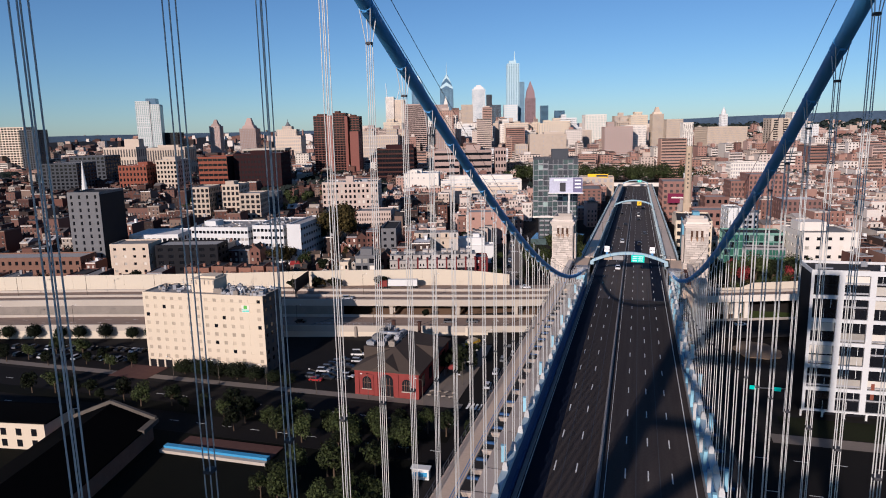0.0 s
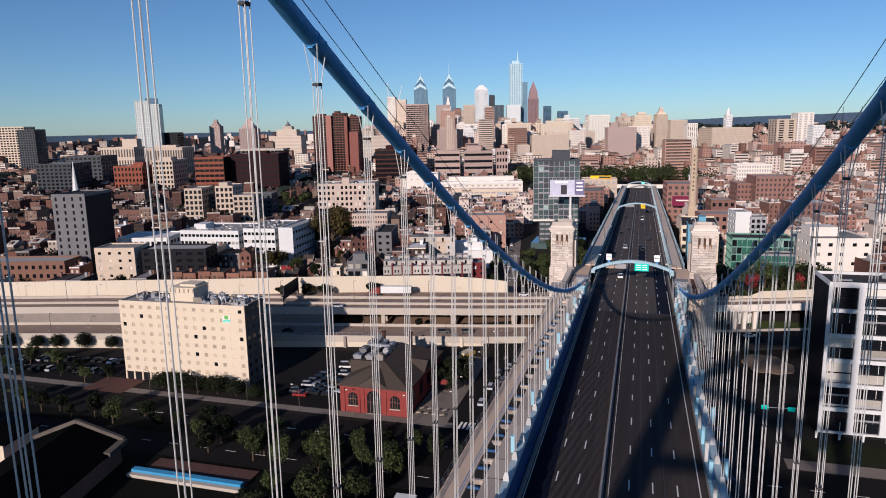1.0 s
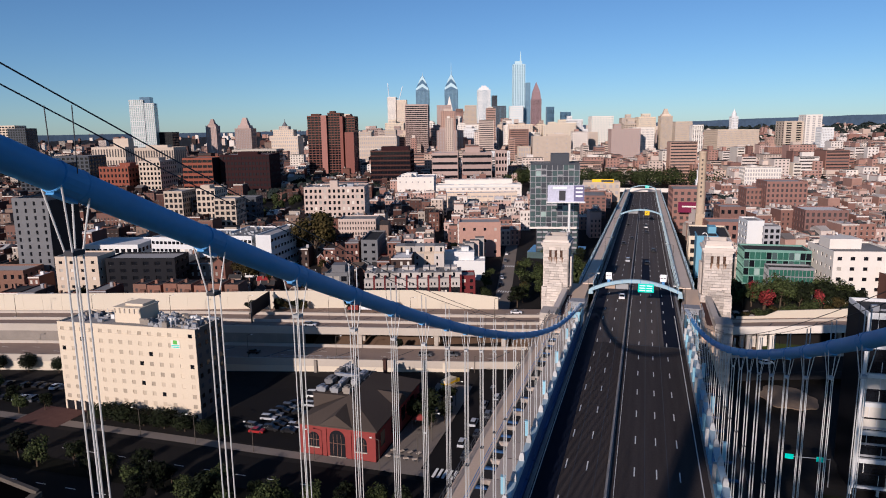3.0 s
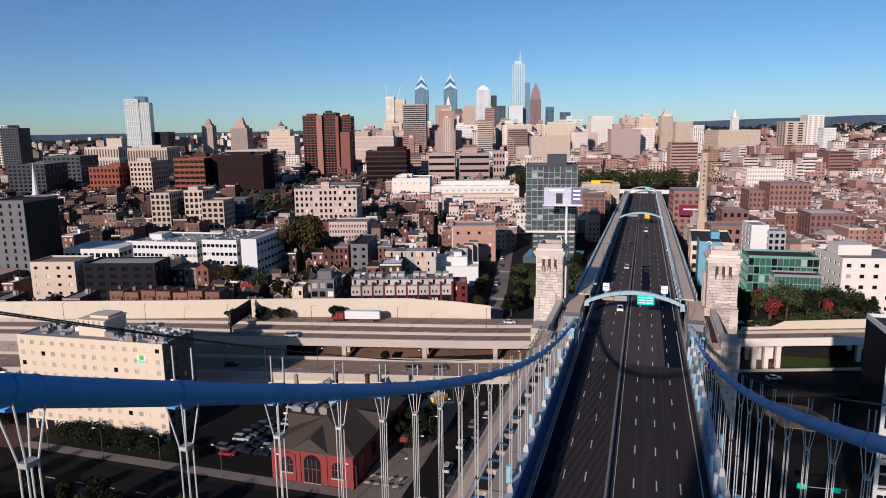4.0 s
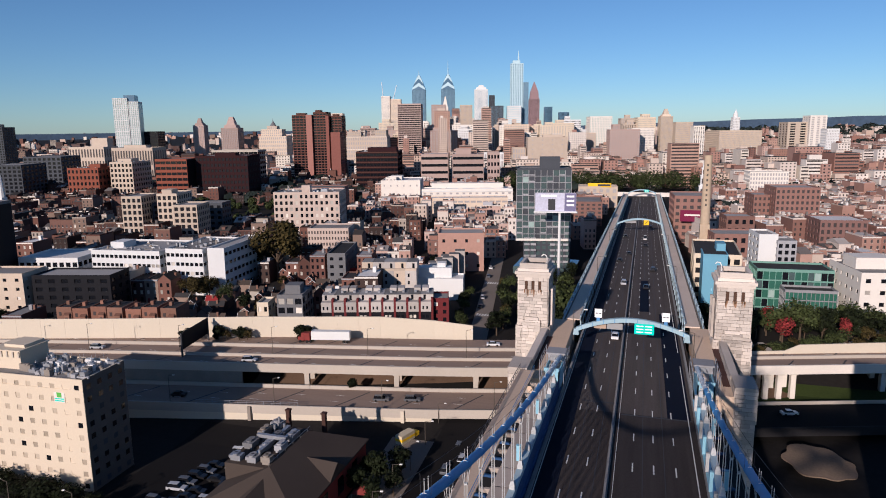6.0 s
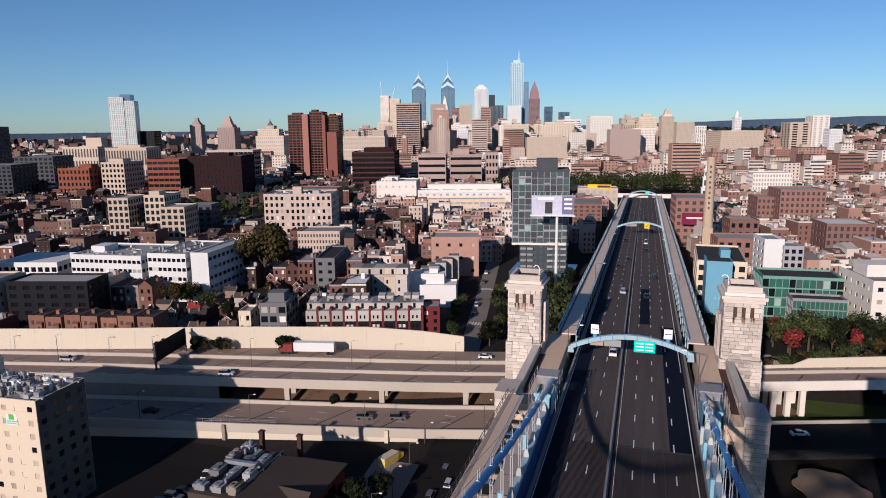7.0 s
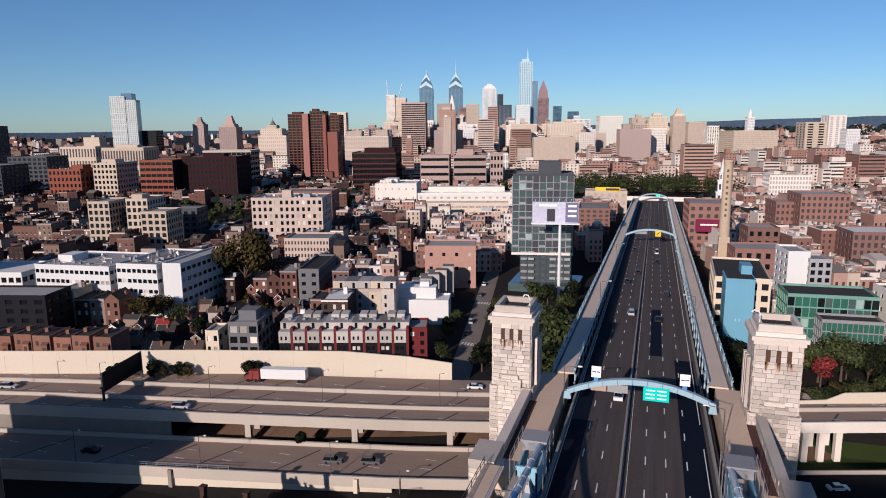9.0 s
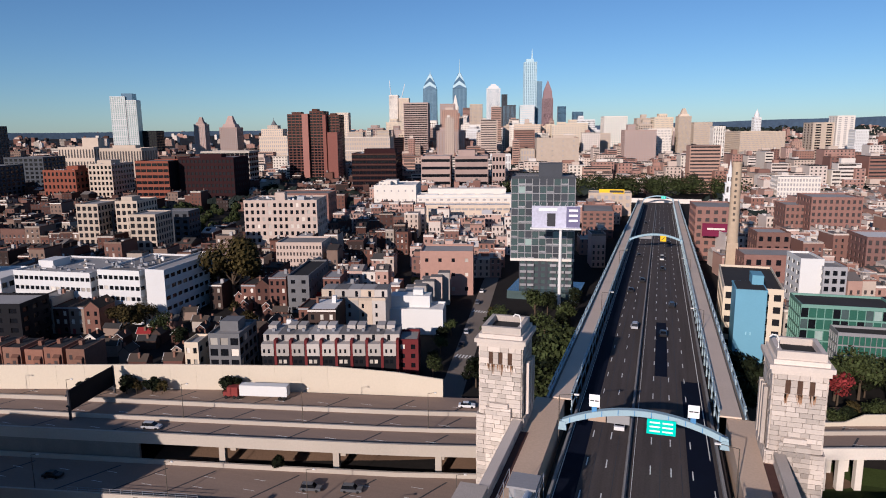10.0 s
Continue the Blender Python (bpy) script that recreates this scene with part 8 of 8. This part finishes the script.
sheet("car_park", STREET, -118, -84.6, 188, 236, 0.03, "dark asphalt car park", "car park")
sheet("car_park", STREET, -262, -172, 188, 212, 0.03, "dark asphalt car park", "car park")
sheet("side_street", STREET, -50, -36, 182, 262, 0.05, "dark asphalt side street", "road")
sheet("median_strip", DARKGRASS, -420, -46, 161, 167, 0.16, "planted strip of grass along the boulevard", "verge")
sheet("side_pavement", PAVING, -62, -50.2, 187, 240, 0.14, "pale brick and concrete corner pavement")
sheet("river_park", DARKGRASS, -260, -46, 60, 149.5, 0.1, "grass of a riverside park, shade in its dark colour", "verge")
sheet("forecourt", BRICKPAVE, -176, -160, 182, 194, 0.17, "red brick hotel forecourt")
# Blob stands for the pool of sunlight on the sandy ground.
for cx, cy, rx, ry in ((45.5, 252.5, 7.2, 6.6),):
    pts = []
    for k in range(56):
        a = 2 * math.pi * k / 56
        q = 1 + 0.55 * noise.noise(Vector((math.cos(a) * 1.5, math.sin(a) * 1.5, cx))) + 0.07 * noise.noise(Vector((math.cos(a) * 3, math.sin(a) * 3, cy)))
        pts.append((cx + rx * q * math.cos(a), cy + ry * q * math.sin(a)))
    g = Geo().poly([(x, y, ground_z(y) + 0.06) for x, y in pts] + [(x, y, ground_z(y) - 0.2) for x, y in pts], [tuple(range(56))] + [(i, i + 56, (i + 1) % 56 + 56, (i + 1) % 56) for i in range(56)])
    tagged(g.ob("sandy_lot", SANDY), "sandy ground by the lower highway, pool of sunlight painted in", "lot", "sandy patches", "structure")
sheet("highway_verge", GRASSLIT, 24, 140, 281, 306, 0.08, "rough grass between the highways, sunlight in its green", "verge")
rows, stripes = [], Geo()
for y in np.linspace(303, 500, 14):
    x = -56.9 - 0.158 * (y - 318)
    rows.append([(x - 3.6, y, ground_z(y, -100) + 0.05), (x + 3.6, y, ground_z(y, -100) + 0.05)])
tagged(Geo().strip(rows).ob("town_street", PAVING), "worn grey asphalt street between town houses", "road", kind="structure")
for y0 in (340, 392):
    for k in range(6):
        x = -60.0 - 0.158 * (y0 - 318) + k * 1.15
        stripes.box(x, x + 0.55, y0, y0 + 3.2, ground_z(y0 + 3.2) + 0.06, ground_z(y0 + 3.2) + 0.09)
tagged(stripes.ob("road_markings", WHITEPAINT), "white crossing stripes on the town street", "road marking", kind="stuff")
sheet("right_verge", GRASS, 42, 140, 188, 200, 0.12, "dark grass beside the apartment house", "verge")
sheet("right_pavement", PAVING, 38, 140, 182, 187.5, 0.14, "pale concrete pavement along the boulevard")
g = Geo()
for k in range(7):
    g.box(-46.5 + k * 1.25, -45.8 + k * 1.25, 184, 188.5, 6.06, 6.075)
for k in range(60):
    g.box(-400 + k * 9, -397 + k * 9, 156.0, 156.2, 6.025, 6.035).box(-400 + k * 9, -397 + k * 9, 172.5, 172.7, 6.025, 6.035)
tagged(g.ob("road_markings", WHITEPAINT), "white crossing stripes and lane dashes", "road marking", kind="stuff")
pool = thing("market_terrace", -118.5, 139, 6, 0.3, "long blue tarpaulin stall strip with a brown deck", "stall")
Geo().box(0, 31, 0, 1.6, 0, 1.5).ob("blue_cover", POOLBLUE, pool)
Geo().box(2, 31, 1.7, 8.5, 0, 0.5).ob("deck", BRICKPAVE, pool, "brown timber deck")
Geo().box(-0.3, 31.3, -1.4, -0.1, 0, 0.9).ob("stone_edge", CONCRETE, pool)
pier = thing("pier_shed", -215, 122, 5.5, 8, "long pier shed with a cream front and black roof", "shed")
Geo().box(0, 66, 0, 12, 0, 8).ob("wall", CREAM, pier)
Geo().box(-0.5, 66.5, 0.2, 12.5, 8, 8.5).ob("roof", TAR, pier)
for k in range(14):
    for j in range(2):
        piece("window_pane", GLASS, pier, (3 + k * 4.6, -0.03, 2.4 + j * 3.2), (1.6, 0.12, 2.0))
hs = thing("pier_house", -137.2, 88.1, 5.5, 12, "long black-roofed pier hall with a dull stone gable coping", "shed")
HL, HWD = 52, 23
Geo().poly([(0, 0, 0), (HWD, 0, 0), (HWD, HL, 0), (0, HL, 0), (0, 0, 6), (HWD, 0, 6), (HWD, HL, 6), (0, HL, 6), (HWD / 2, 0, 10.5), (HWD / 2, HL, 10.5)],
           [(0, 1, 5, 8, 4), (2, 3, 7, 9, 6), (1, 2, 6, 5), (3, 0, 4, 7)]).ob("wall", BRICKBROWN, hs)
for s in (0, 1):
    x0, x1 = (-0.8, HWD / 2) if s == 0 else (HWD + 0.8, HWD / 2)
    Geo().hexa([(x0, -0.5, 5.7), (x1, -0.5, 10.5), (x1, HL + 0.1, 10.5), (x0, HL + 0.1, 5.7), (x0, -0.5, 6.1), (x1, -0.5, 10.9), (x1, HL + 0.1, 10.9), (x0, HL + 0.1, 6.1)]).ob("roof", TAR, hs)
    Geo().beam((x0, HL + 0.5, 6.7), (x1, HL + 0.5, 11.5), 1.0, 0.9).ob("coping", DIMSTONE, hs, "dull stone gable coping")
Geo().box(HWD - 1, HWD + 1.4, HL - 7, HL + 1, 5.4, 6.6).ob("coping", DIMSTONE, hs, "dull stone gable coping")
sb = thing("bus_shelter", -49, 141, 6.1, 4, "white street kiosk with a blue printed front", "kiosk")
Geo().box(0, 4.2, 0, 1.6, 0, 2.7).ob("cabin", WHITEWALL, sb)
Geo().box(-0.3, 4.5, -0.3, 1.9, 2.7, 2.9).ob("roof", WHITEWALL, sb)
Geo().box(0.4, 3.8, -0.04, 0, 0.8, 1.9).ob("print_panel", POOLBLUE, sb, "blue printed panel")


gs = thing("street_sign_mast", 44.5, 204, 6, 0, "grey mast arm with two small green street signs", "street sign")
Geo().rod((0, 0, 0), (0, 0, 7.2), 0.14, 0.1, n=8).ob("post", DUCT, gs)
Geo().rod((-9.5, 0, 6.6), (0, 0, 7.0), 0.07, 0.09, n=6).ob("arm", DUCT, gs)
for x in (-8.6, -2.0):
    Geo().box(x - 0.9, x + 0.9, -0.1, -0.04, 6.1, 7.3).ob("sign_board", GREENSIGN, gs, "small green sign")
tc = thing("terrace_canopy", -60, 208, 6.2, 4, "red canvas canopy over a cafe terrace", "canopy")
Geo().poly([(0, 0, 2.6), (6, 0, 2.6), (6, 4, 2.6), (0, 4, 2.6), (3, 2, 3.8)], [(0, 1, 4), (1, 2, 4), (2, 3, 4), (3, 0, 4), (3, 2, 1, 0)]).ob("cloth", BRICKRED, tc)
for x, y in ((0.2, 0.2), (5.8, 0.2), (5.8, 3.8), (0.2, 3.8)):
    piece("post", DUCT, tc, (x, y, 1.3), (0.1, 0.1, 2.6))
for k in range(8):
    tb = thing("cafe_table", -60 + (k % 4) * 2.4, 190 + (k // 4) * 3.4, 6.14, 10 * k, "small pale wooden table on the terrace", "table", "cafe tables")
    Geo().box(-0.7, 0.7, -0.4, 0.4, 0.7, 0.78).ob("tabletop", BEIGE, tb)
    Geo().box(-0.08, 0.08, -0.08, 0.08, 0, 0.7).ob("leg", IRON, tb)


# ---- lamp posts ----
def lamp_post(x, y, z, h, arm, label="slim grey street lamp with a bent arm"):
    p = thing("street_lamp", x, y, z, 0, label, "street lamp", "street lamps")
    Geo().rod((0, 0, 0), (0, 0, h), 0.11, 0.07, n=6).ob("post", BRONZE, p)
    Geo().rod((0, 0, h), (arm, 0, h + 0.4), 0.06, n=5).ob("arm", BRONZE, p)
    Geo().box(*sorted((arm, arm * 1.35)), -0.18, 0.18, h + 0.3, h + 0.5).ob("lamp_head", WHITEPAINT, p)


for k in range(3):
    y = 226 + k * 84
    lamp_post(MID + 13.2, y, deck_z(y) + 0.6, 8.5, -2.4)
    lamp_post(MID - 13.2, y + 12, deck_z(y) + 0.6, 8.5, 2.4)
for k in range(10):
    x = -330 + k * 31
    lamp_post(x, hw_y(x) + 9.3, 18.3, 9, 1.6)
    lamp_post(x + 14, hw_y(x + 14) - 16.8, 12, 8, 1.6)
for k in range(6):
    lamp_post(-52, 190 + k * 12, 6, 8, 1.8)
    lamp_post(-150 + k * 18, 184, 6, 8, -1.8)
